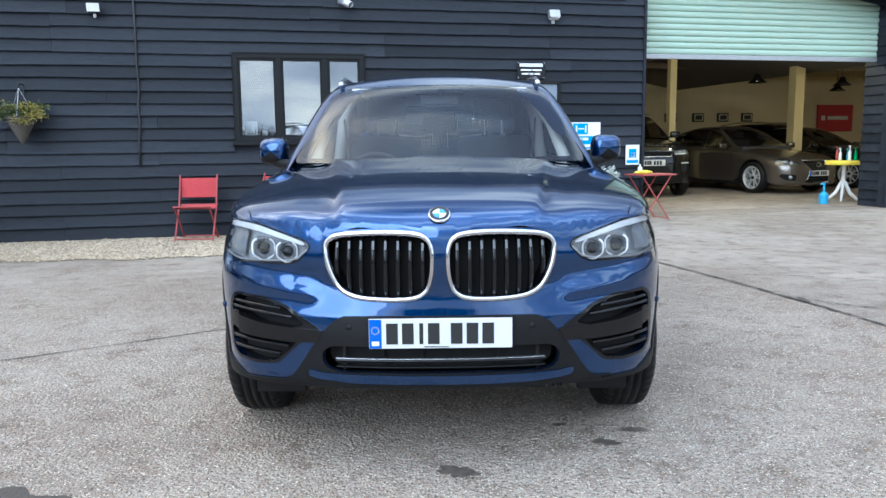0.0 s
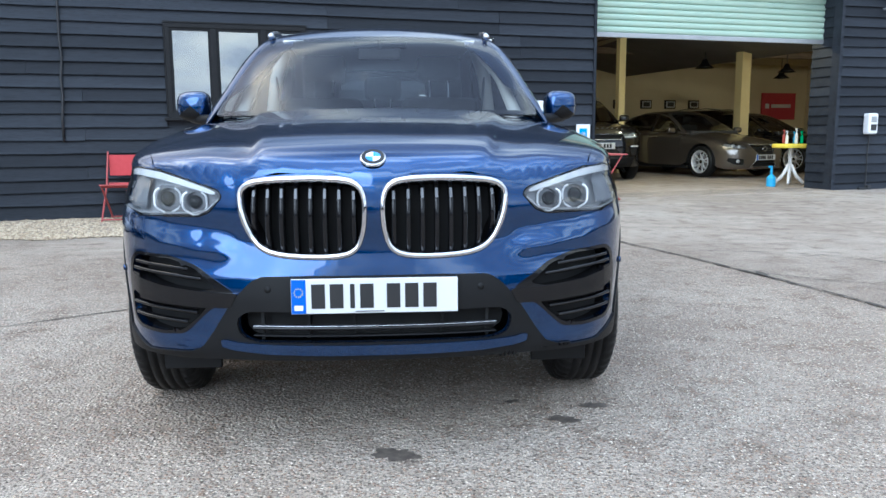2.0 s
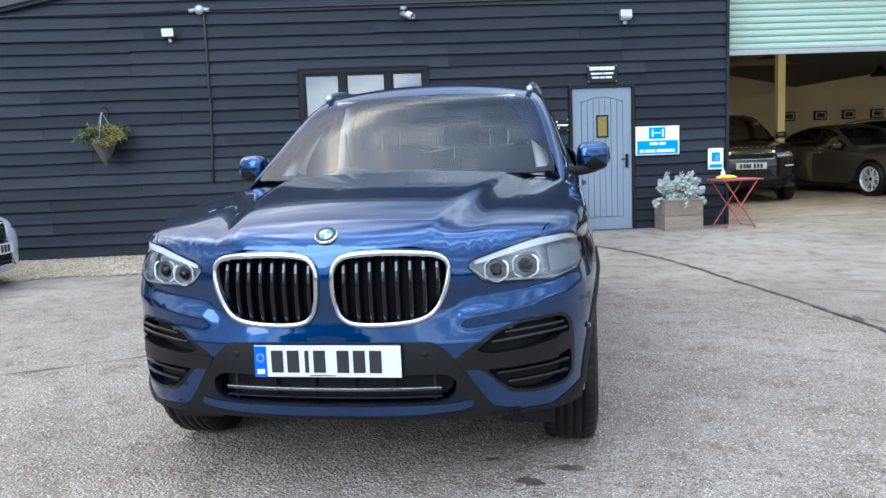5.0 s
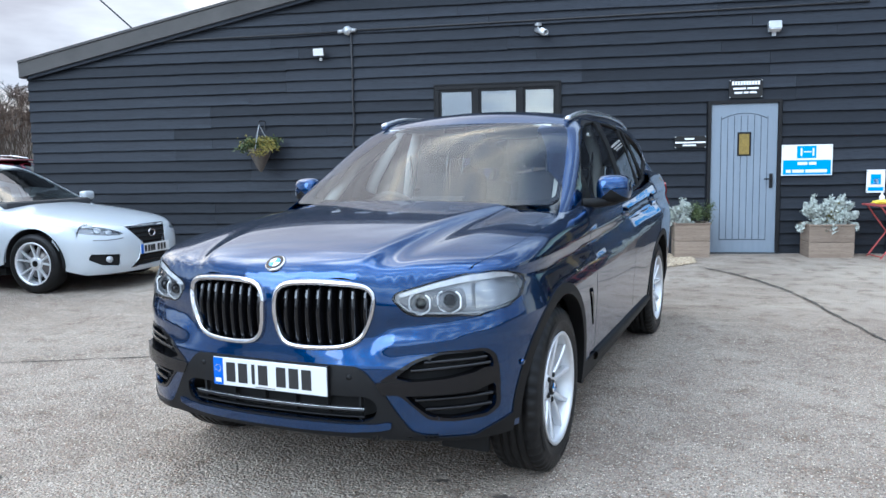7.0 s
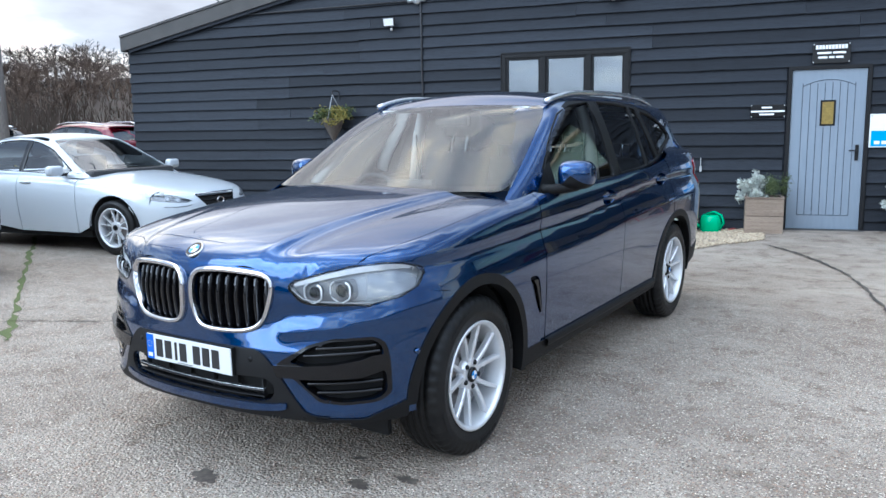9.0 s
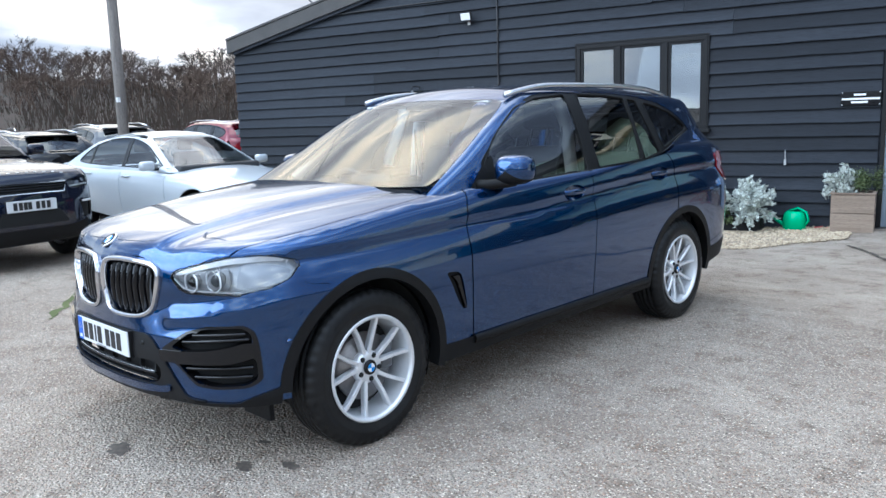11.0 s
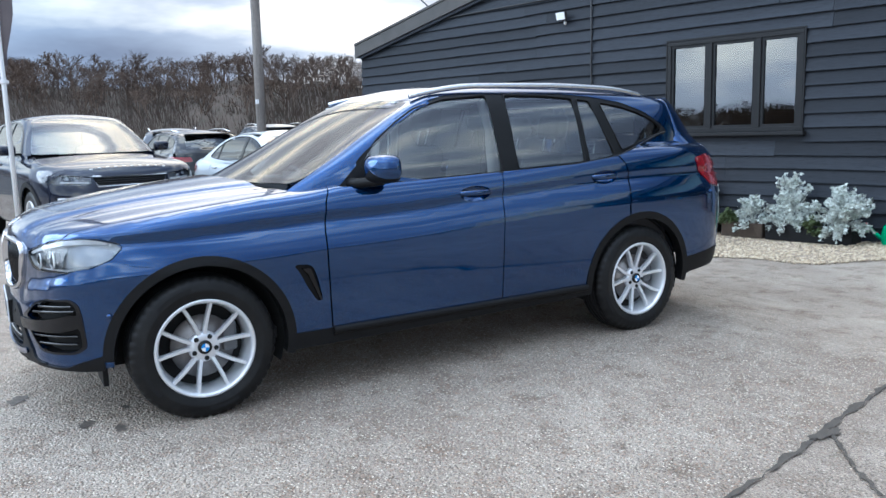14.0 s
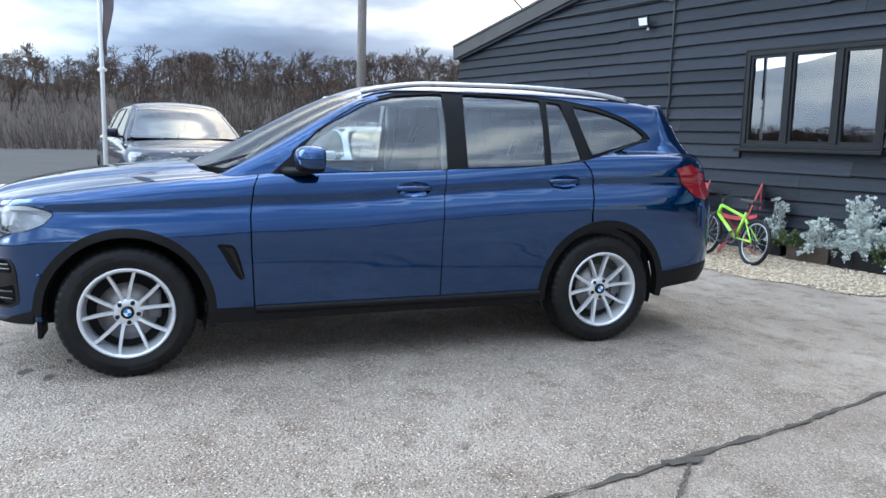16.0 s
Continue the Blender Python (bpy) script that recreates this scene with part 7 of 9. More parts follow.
def folding_chair(x, y, rz, k):
    c = thing("folding_chair", "red folding chair with fabric sling seat", "chair", pose(x, y, 0.012, 0, 0, rz), "chairs by the wall")
    w = 0.235
    part("back_sling", box(-w + 0.01, w - 0.01, 0.225, 0.235, 0.53, 0.78, 0.003), M_REDCLOTH, c)
    V = []
    n = 9
    for i in range(n):
        t = i / (n - 1)
        yy, z = -0.20 + 0.40 * t, 0.435 - 0.035 * math.sin(math.pi * t)
        V += [(-w + 0.01, yy, z), (w - 0.01, yy, z), (w - 0.01, yy, z - 0.006), (-w + 0.01, yy, z - 0.006)]
    F = []
    for i in range(n - 1):
        a, b = 4 * i, 4 * i + 4
        F += [(a, a + 1, b + 1, b), (a + 2, a + 3, b + 3, b + 2), (a + 1, a + 2, b + 2, b + 1), (a + 3, a, b, b + 3)]
    part("seat_sling", (V, F), M_REDCLOTH, c)
    for s in (-1, 1):
        part("back_leg", tube([(s * w, -0.20, 0.0), (s * w, 0.10, 0.42), (s * w, 0.24, 0.82)], 0.011, 8), M_REDPAINT, c)
        part("front_leg", tube([(s * (w - 0.02), 0.22, 0.0), (s * (w - 0.02), -0.02, 0.25), (s * (w - 0.02), -0.22, 0.44)], 0.011, 8), M_REDPAINT, c)
    for yy, z in ((-0.21, 0.437), (0.20, 0.437), (0.20, 0.03), (-0.19, 0.03)):
        part("cross_bar", tube([(-w, yy, z), (w, yy, z)], 0.009, 8), M_REDPAINT, c)


folding_chair(-3.14, 6.40, 4, 0)
folding_chair(-2.36, 6.66, -42, 1)


def bicycle():
    a, b = Vector((-1.45, 6.09, 0.25)), Vector((-2.31, 6.15, 0.25))
    d = b - a
    m = Matrix.Translation((a.x, a.y, 0)) @ Matrix.Rotation(math.atan2(d.y, d.x), 4, "Z") @ Matrix.Rotation(radians(9), 4, "X")
    bk = thing("bicycle", "small lime green child's bicycle leaning by the wall", "bicycle", m)
    L = d.length
    for nm, x in (("rear_wheel", 0.0), ("front_wheel", L)):
        w = part(nm, tube([(x + 0.232 * math.cos(t), 0, 0.252 + 0.232 * math.sin(t)) for t in np.linspace(0, 2 * math.pi, 40, endpoint=False)], 0.021, 10, True), M_RUBBER, bk, "black knobbly tyre", True)
        part("rim", tube([(x + 0.205 * math.cos(t), 0, 0.252 + 0.205 * math.sin(t)) for t in np.linspace(0, 2 * math.pi, 40, endpoint=False)], 0.009, 6, True), M_GREYSTEEL, w, "", True)
        part("hub", moved(lathe([(0.022, -0.03), (0.022, 0.03)], 12, "y"), Matrix.Translation((x, 0, 0.252))), M_CABIN, w)
        for k in range(14):
            t = 2 * math.pi * k / 14
            part("spoke", tube([(x, 0.012 * (-1) ** k, 0.252), (x + 0.2 * math.cos(t), 0, 0.252 + 0.2 * math.sin(t))], 0.0018, 4), M_GREYSTEEL, w)
    bb, seat, head, headlow = (0.34, 0, 0.265), (0.24, 0, 0.56), (0.70, 0, 0.60), (0.735, 0, 0.50)
    for nm, p, q, r in (("down_tube", bb, headlow, 0.021), ("top_tube", (0.25, 0, 0.50), head, 0.018), ("seat_tube", bb, seat, 0.016), ("head_tube", head, headlow, 0.021)):
        part(nm, tube([p, q], r, 10), M_LIME, bk, "lime green tube", True)
    for s in (-1, 1):
        part("chain_stay", tube([(0, s * 0.05, 0.252), bb], 0.010, 8), M_LIME, bk, "", True)
        part("seat_stay", tube([(0, s * 0.05, 0.252), (0.25, 0, 0.50)], 0.009, 8), M_LIME, bk, "", True)
        part("fork_leg", tube([(L, s * 0.055, 0.252), (0.77, s * 0.05, 0.48), (0.735, 0, 0.52)], 0.015, 8), M_CABIN, bk, "", True)
        part("crank", tube([(0.34, s * 0.05, 0.265), (0.34 + s * 0.10, s * 0.07, 0.20)], 0.009, 6), M_CABIN, bk)
        part("pedal", box(0.34 + s * 0.10 - 0.04, 0.34 + s * 0.10 + 0.04, s * 0.11 - 0.04, s * 0.11 + 0.04, 0.19, 0.21, 0.004), M_CABIN, bk)
    part("chain_ring", moved(lathe([(0.075, 0.045), (0.075, 0.052), (0.05, 0.052), (0.05, 0.045)], 24, "y"), Matrix.Translation((0.34, 0, 0.265))), M_CABIN, bk)
    part("seat_post", tube([seat, (0.21, 0, 0.66)], 0.012, 8), M_CABIN, bk, "", True)
    part("saddle", moved(box(-0.12, 0.12, -0.06, 0.06, 0, 0.045, 0.02, 3), pose(0.21, 0, 0.655, 0, -4, 0)), M_CABIN, bk, "", True)
    part("handlebar", tube([(0.66, -0.27, 0.73), (0.68, -0.12, 0.73), (0.70, 0, 0.69), (0.68, 0.12, 0.73), (0.66, 0.27, 0.73)], 0.012, 8), M_CABIN, bk, "", True)
    part("stem", tube([head, (0.69, 0, 0.69)], 0.014, 8), M_CABIN, bk, "", True)


bicycle()


def watering_can():
    c = thing("watering_can", "green plastic watering can on the gravel", "watering can", WALL_M @ pose(2.83, -0.22, 0.02, 0, 0, 160))
    part("body", moved(lathe([(0.0, 0.0), (0.10, 0.0), (0.108, 0.01), (0.11, 0.14), (0.095, 0.21), (0.07, 0.235), (0.06, 0.235)], 28), Matrix.Diagonal((1.25, 0.85, 1, 1))), M_CANGREEN, c, "", True)
    part("spout", tube([(0.10, 0, 0.05), (0.20, 0, 0.10), (0.30, 0, 0.17), (0.34, 0, 0.185)], [0.026, 0.02, 0.016, 0.02], 10), M_CANGREEN, c, "", True)
    part("rose", moved(lathe([(0.015, 0), (0.035, 0.03), (0.0, 0.034)], 16), pose(0.33, 0, 0.18, 0, 62, 0)), M_REDPAINT, c, "red sprinkler rose", True)
    part("handle", tube([(-0.11, 0, 0.05), (-0.17, 0, 0.13), (-0.14, 0, 0.23), (-0.04, 0, 0.27), (0.06, 0, 0.235)], 0.014, 8), M_CANGREEN, c, "", True)
    solo("red_trowel", join([tube([(0, 0, 0.03), (0.10, 0.02, 0.04)], 0.014, 8), box(0.10, 0.21, -0.03, 0.04, 0.02, 0.035, 0.006)]), M_REDPAINT, "red plastic garden trowel lying on the gravel", "trowel", WALL_M @ pose(3.04, -0.16, 0.02, 0, 0, 20), smooth=False)


watering_can()


def wall_fittings():
    f = thing("floodlight", "small white floodlight on the boards", "floodlight", WALL_M @ pose(-1.63, -0.03, 2.93))
    part("lamp_body", moved(box(-0.085, 0.085, -0.045, 0.0, -0.055, 0.065, 0.008), pose(0, -0.06, 0.0, 14, 0, 0)), M_CABIN, f)
    part("lamp_face", moved(box(-0.075, 0.075, -0.052, -0.046, -0.045, 0.055, 0.003), pose(0, -0.06, 0.0, 14, 0, 0)), M_WHITE, f, "white diffuser")
    part("sensor", lathe([(0.0, -0.12), (0.018, -0.11), (0.022, -0.09), (0.014, -0.065)], 14), M_WHITE, f, "", True)
    part("bracket", box(-0.03, 0.03, -0.05, 0.02, -0.06, -0.04), M_CABIN, f)
    for u, z in ((1.46, 3.05),):
        c = thing("cctv_camera", "grey bullet security camera under the eaves", "camera", WALL_M @ pose(u, -0.03, z))
        part("base", lathe([(0.045, 0.10), (0.05, 0.14), (0.0, 0.15)], 16), M_GREYSTEEL, c)
        part("arm", tube([(0, -0.0, 0.11), (0, -0.02, 0.06), (0.02, -0.05, 0.03)], 0.014, 8), M_GREYSTEEL, c)
        part("camera_body", tube([(-0.03, 0.0, 0.05), (0.03, -0.08, 0.02), (0.085, -0.15, -0.02)], [0.034, 0.036, 0.036], 12), M_GREYSTEEL, c, "", True)
        part("hood", tube([(0.05, -0.10, 0.03), (0.11, -0.185, -0.015)], 0.038, 12, cap=False), M_WHITE, c, "pale sun hood", True)
    c = thing("wall_lamp", "grey box lamp over the door", "lamp", WALL_M @ pose(4.47, -0.03, 2.97))
    part("lamp_body", moved(box(-0.08, 0.08, -0.10, 0.0, -0.04, 0.07, 0.01), pose(0, -0.02, 0, -18, 0, 0)), M_GREYSTEEL, c)
    part("lamp_glass", moved(box(-0.07, 0.07, -0.095, -0.01, -0.048, -0.041, 0.002), pose(0, -0.02, 0, -18, 0, 0)), M_WHITE, c)
    part("bracket", box(-0.025, 0.025, -0.03, 0.02, -0.09, -0.04), M_GREYSTEEL, c)
    j = thing("junction_box", "grey cable junction box on the wall", "junction box", WALL_M @ pose(-1.22, -0.04, 3.215))
    part("box_body", lathe([(0.0, -0.035), (0.06, -0.03), (0.065, 0.02), (0.065, 0.04)], 20, "y"), M_GREYSTEEL, j, "", True)
    part("nose", tube([(0.05, 0, 0.005), (0.13, 0, 0.0)], 0.03, 10), M_GREYSTEEL, j, "", True)
    part("tail", tube([(-0.05, 0, 0.0), (-0.14, 0, -0.01)], 0.028, 10), M_GREYSTEEL, j, "", True)
    cb = solo("conduit", tube([(-1.17, -0.045, 3.18), (-1.165, -0.045, 2.6), (-1.17, -0.05, 2.2), (-1.16, -0.045, 1.95), (-1.185, -0.05, 1.7), (-1.175, -0.05, 1.5), (-1.20, -0.05, 1.25), (-1.20, -0.045, 0.95)], 0.014, 8), M_CABLE, "black cable running down the boards", "cable", WALL_M, smooth=True)
    solo("conduit", tube([(-5.2, -0.045, 3.06), (-4.2, -0.045, 3.19), (-2.8, -0.045, 3.20), (-1.36, -0.045, 3.205)], 0.013, 8), M_CABLE, "black cable run along the boards", "cable", WALL_M, smooth=True)
    solo("conduit", tube([(-1.09, -0.045, 3.215), (0.4, -0.045, 3.225), (1.46, -0.045, 3.23), (3.5, -0.045, 3.245), (5.6, -0.045, 3.26)], 0.013, 8), M_CABLE, "black cable run along the boards", "cable", WALL_M, smooth=True)
    solo("key_hook", join([tube([(0, 0, 0.09), (0, -0.03, 0.08), (0, -0.03, 0.0), (0.01, -0.03, -0.06)], 0.006, 6), box(-0.012, 0.014, -0.036, -0.026, -0.09, -0.02)]), M_GREYSTEEL, "small metal tap hook on the wall", "hook", WALL_M @ pose(2.68, -0.03, 0.88))
    # signs: panels with printed bars
    def sign(name, u0, u1, z0, z1, label, base, bars):
        s = tagged(put(name, *box(u0, u1, -0.062, -0.05, z0, z1, 0.002), base, None, "", False), label, "sign")
        s.matrix_world = WALL_M
        for (a, b, c, d, mt, nm) in bars:
            part(nm, box(u0 + a * (u1 - u0), u0 + b * (u1 - u0), -0.0645, -0.0622, z0 + c * (z1 - z0), z0 + d * (z1 - z0)), mt, s)
        for a in (0.03, 0.97):
            for c in (0.06, 0.94):
                part("screw", moved(disc(0.008, 0, 10, "y"), Matrix.Translation((u0 + a * (u1 - u0), -0.0635, z0 + c * (z1 - z0)))), M_GREYSTEEL, s)
    bars = [(0.08 + 0.085 * k, 0.15 + 0.085 * k, 0.70, 0.90, M_WHITE, "print_bar") for k in range(10)]
    bars += [(0.12, 0.5, 0.46, 0.56, M_WHITE, "print_bar"), (0.54, 0.88, 0.46, 0.56, M_WHITE, "print_bar"), (0.16, 0.40, 0.24, 0.34, M_WHITE, "print_bar"), (0.44, 0.58, 0.24, 0.34, M_WHITE, "print_bar"), (0.62, 0.82, 0.24, 0.34, M_WHITE, "print_bar")]
    sign("door_plaque", 3.935, 4.35, 2.105, 2.345, "black plaque with white print bars above the door", M_GLOSSBLACK, bars)
    sign("direction_plaque", 3.256, 3.662, 1.472, 1.628, "black plaque with a white stripe beside the door", M_GLOSSBLACK,
         [(0.02, 0.98, 0.40, 0.54, M_WHITE, "print_stripe"), (0.32, 0.62, 0.70, 0.84, M_WHITE, "print_bar"), (0.26, 0.68, 0.16, 0.30, M_WHITE, "print_bar")])
    sign("notice_board", 4.605, 5.225, 1.088, 1.486, "white and blue notice board on the wall", M_WHITE,
         [(0.03, 0.97, 0.03, 0.50, M_SIGNBLUE, "blue_field"), (0.30, 0.68, 0.56, 0.96, M_SIGNBLUE, "blue_square")])
    s = thing("notice_print", "white printed bars on the notice board", "sign", WALL_M)
    for a, b, c, d in ((4.80, 4.92, 1.225, 1.262), (4.94, 5.03, 1.225, 1.262), (4.66, 4.72, 1.125, 1.165), (4.74, 4.88, 1.125, 1.165), (4.90, 5.16, 1.125, 1.165), (4.835, 4.855, 1.34, 1.44), (4.98, 5.00, 1.34, 1.44), (4.87, 4.965, 1.385, 1.400)):
        part("print_bar", box(a, b, -0.0675, -0.0648, c, d), M_WHITE, s)
    sign("paper_notice", 5.64, 5.86, 0.855, 1.150, "white and blue paper notice on the corner", M_WHITE,
         [(0.08, 0.92, 0.08, 0.24, M_SIGNBLUE, "blue_field"), (0.22, 0.78, 0.36, 0.80, M_SIGNBLUE, "blue_shape"), (0.36, 0.64, 0.30, 0.62, M_WHITE, "white_shape")])
    sk = thing("charging_socket", "white outdoor socket box with hanging cable", "socket", WALL_M @ pose(10.98, -0.03, 1.15))
    part("box_body", box(-0.10, 0.10, -0.13, 0.0, -0.17, 0.17, 0.03, 3), M_WHITE, sk)
    part("socket_flap", box(-0.055, 0.055, -0.142, -0.128, 0.03, 0.12, 0.008), M_GREYSTEEL, sk)
    part("socket_flap", box(-0.055, 0.055, -0.142, -0.128, -0.11, -0.01, 0.008), M_CABIN, sk)
    part("cable", tube([(0.0, -0.06, -0.17), (-0.02, -0.06, -0.5), (0.0, -0.05, -0.9), (-0.02, -0.06, -1.08)], 0.012, 8), M_CABLE, sk)
    solo("floor_bracket", join([box(-0.14, 0.02, -0.02, 0.02, 0.0, 0.04), box(0.03, 0.10, -0.03, 0.03, 0.0, 0.08, 0.006)]), M_CABLE, "dark cable block at the foot of the wall", "cable block", WALL_M @ pose(10.95, -0.10, 0.06))
    solo("wall_bracket", join([tube([(0, 0, 0), (0, -0.12, 0.0)], 0.02, 8), box(-0.06, 0.1, -0.16, -0.11, -0.02, 0.02)]), M_GREYSTEEL, "grey metal bracket high on the pillar", "bracket", WALL_M @ pose(11.15, -0.02, 3.0))


wall_fittings()


def red_table():
    t = thing("folding_table", "red metal folding table with crossed legs", "table", WALL_M @ pose(5.86, -0.42, 0.055, 0, 0, 8))
    part("tabletop", box(-0.30, 0.30, -0.22, 0.22, 0.655, 0.675, 0.004), M_REDPAINT, t)
    for yy in (-0.17, 0.17):
        part("leg", tube([(-0.24, yy, 0.0), (0.24, yy, 0.655)], 0.010, 8), M_REDPAINT, t)
        part("leg", tube([(0.24, yy + 0.025, 0.0), (-0.24, yy + 0.025, 0.655)], 0.010, 8), M_REDPAINT, t)
    for x in (-0.22, 0.22):
        part("cross_bar", tube([(x, -0.17, 0.03), (x, 0.19, 0.03)], 0.008, 6), M_REDPAINT, t)
    rnd = random.Random(4)
    bm = bmesh.new()
    bmesh.ops.create_icosphere(bm, subdivisions=3, radius=1.0)
    for v in bm.verts:
        v.co = Vector((v.co.x * 0.14, v.co.y * 0.09, v.co.z * 0.03)) * (1 + 0.35 * noise.noise(v.co * 2.3))
    c = solo("yellow_cloth", from_bm(bm), M_YELLOW, "crumpled yellow cloth on the red table", "cloth", t.matrix_world @ pose(-0.14, -0.03, 0.70), smooth=True)
    solo("sanitiser_bottle", lathe([(0.0, 0), (0.03, 0.0), (0.032, 0.02), (0.032, 0.09), (0.012, 0.115), (0.012, 0.14), (0.0, 0.14)], 18), M_WHITE, "small white bottle on the red table", "bottle", t.matrix_world @ pose(-0.10, 0.12, 0.675), smooth=True)


red_table()


def white_table():
    t = thing("pedestal_table", "white round pedestal table with yellow cover", "table", WALL_M @ pose(10.75, 1.45, 0.062) @ Matrix.Diagonal((0.72, 0.72, 1, 1)))
    part("tabletop", lathe([(0.0, 0.70), (0.42, 0.70), (0.43, 0.715), (0.42, 0.73), (0.0, 0.73)], 32), M_WHITE, t, "", True)
    part("column", lathe([(0.05, 0.25), (0.045, 0.45), (0.06, 0.70)], 16), M_WHITE, t, "", True)
    for k in range(4):
        a = math.pi / 4 + k * math.pi / 2
        c, s = math.cos(a), math.sin(a)
        part("foot", tube([(0.03 * c, 0.03 * s, 0.36), (0.16 * c, 0.16 * s, 0.16), (0.34 * c, 0.34 * s, 0.03)], [0.045, 0.04, 0.03], 8), M_WHITE, t, "curved foot", True)
    solo("yellow_cloth", lathe([(0.0, 0.026), (0.44, 0.024), (0.45, 0.0), (0.455, -0.05), (0.45, -0.05)], 40), M_YELLOW, "yellow table cover hanging over the edge", "cloth", t.matrix_world @ pose(0, 0, 0.722), smooth=True)
    for k, (x, y, h, mt) in enumerate(((-0.22, -0.1, 0.20, M_WHITE), (-0.02, -0.2, 0.24, M_WHITE), (0.14, 0.05, 0.18, M_BOTTLE), (-0.1, 0.15, 0.22, M_REDPAINT), (0.22, -0.12, 0.2, M_CANGREEN))):
        solo("spray_bottle", join([lathe([(0.0, 0), (0.035, 0), (0.038, 0.02), (0.036, h * 0.6), (0.014, h * 0.8), (0.014, h), (0.0, h)], 14), box(-0.04, 0.02, -0.012, 0.012, h, h + 0.03, 0.004)]), mt, "spray cleaning bottle on the table", "bottle", t.matrix_world @ pose(x, y, 0.752), group="bottles on the table", smooth=False)
    solo("blue_sprayer", join([lathe([(0.0, 0), (0.075, 0), (0.08, 0.02), (0.08, 0.16), (0.05, 0.20), (0.02, 0.22), (0.02, 0.34), (0.0, 0.34)], 20), box(-0.07, 0.02, -0.012, 0.012, 0.34, 0.37, 0.004)]), M_BOTTLE, "blue pump sprayer standing on the floor", "sprayer", WALL_M @ pose(10.02, 1.05, 0.062), smooth=False)


white_table()


def garage_fittings():
    for u, n, w in ((9.95, 6.3, 0.17), (13.1, 5.95, 0.26)):
        solo("column_post", box(u - w / 2, u + w / 2, n - w / 2, n + w / 2, 0.062, 3.6, 0.01), M_COLUMN, "yellow cream square column in the showroom", "column", WALL_M, kind="structure")
    for k, (u, n) in enumerate(((12.6, 6.8), (15.6, 7.4), (9.2, 8.5), (17.2, 9.5))):
        l = thing("pendant_lamp", "black industrial pendant lamp", "lamp", WALL_M @ pose(u, n, 2.62), "showroom lamps")
        part("shade", lathe([(0.05, 0.22), (0.08, 0.16), (0.10, 0.10), (0.24, 0.0), (0.235, 0.0), (0.09, 0.10)], 24), M_GLOSSBLACK, l, "black metal shade", True)
        part("rod", tube([(0, 0, 0.2), (0, 0, 0.85)], 0.012, 6), M_CABLE, l)
    for u, n in ((7.2, 1.7), (9.6, 1.9), (12.6, 1.7), (15.6, 1.9)):
        d = thing("ceiling_lamp", "bright round ceiling lamp", "lamp", WALL_M @ pose(u, n, 3.32), "ceiling lamps")
        part("lamp_disc", lathe([(0.0, 0.0), (0.10, 0.0), (0.12, 0.03), (0.12, 0.1)], 24), M_BULB, d, "", True)
        ld = bpy.data.lights.new("bulb", "POINT")
        ld.energy, ld.color, ld.shadow_soft_size = 105.0, (1.0, 0.78, 0.46), 0.10
        lo = new("bulb", ld)
        lo.parent = d
        lo.location = (0, 0, -0.12)
    for k, u in enumerate((8.6, 9.4, 10.6, 13.4, 14.4, 15.3, 16.2)):
        p = tagged(put("framed_picture", *box(u - 0.20, u + 0.20, 12.42, 12.48, 1.80, 2.08, 0.01), M_FRAME, None, "", False), "small dark framed picture on the showroom wall", "picture", "showroom pictures")
        p.matrix_world = WALL_M
        part("mount", box(u - 0.16, u + 0.16, 12.412, 12.419, 1.84, 2.04), M_PALETRIM, p)
        part("image", box(u - 0.12, u + 0.12, 12.405, 12.411, 1.87, 2.01), M_CABIN, p)
    ps = tagged(put("poster", *box(18.9, 20.3, 12.42, 12.46, 1.45, 2.35), M_POSTER, None, "", False), "large red poster with pale bars on the showroom wall", "poster")
    ps.matrix_world = WALL_M
    part("print_bar", box(19.3, 20.1, 12.41, 12.418, 1.85, 1.97), M_PALETRIM, ps)
    part("print_shape", box(19.05, 19.2, 12.41, 12.418, 1.83, 1.99), M_WHITE, ps)
    solo("ceiling_beam", box(9.6, 9.75, 0.8, 12.4, 3.22, 3.36), M_OAK, "dark timber ceiling beam", "beam", WALL_M, kind="structure")
    solo("ceiling_beam", box(3.7, 20.7, 9.0, 9.15, 3.16, 3.32), M_OAK, "dark timber ceiling beam", "beam", WALL_M, kind="structure")
    solo("threshold", box(5.94, 10.3, -0.10, 0.62, 0.02, 0.071, 0.006), M_SLAB, "worn concrete threshold of the opening", "threshold", WALL_M, kind="structure")


M_BULB = lamp_glow("warm_lamp_glow", (1.0, 0.86, 0.6), 5.0)
garage_fittings()


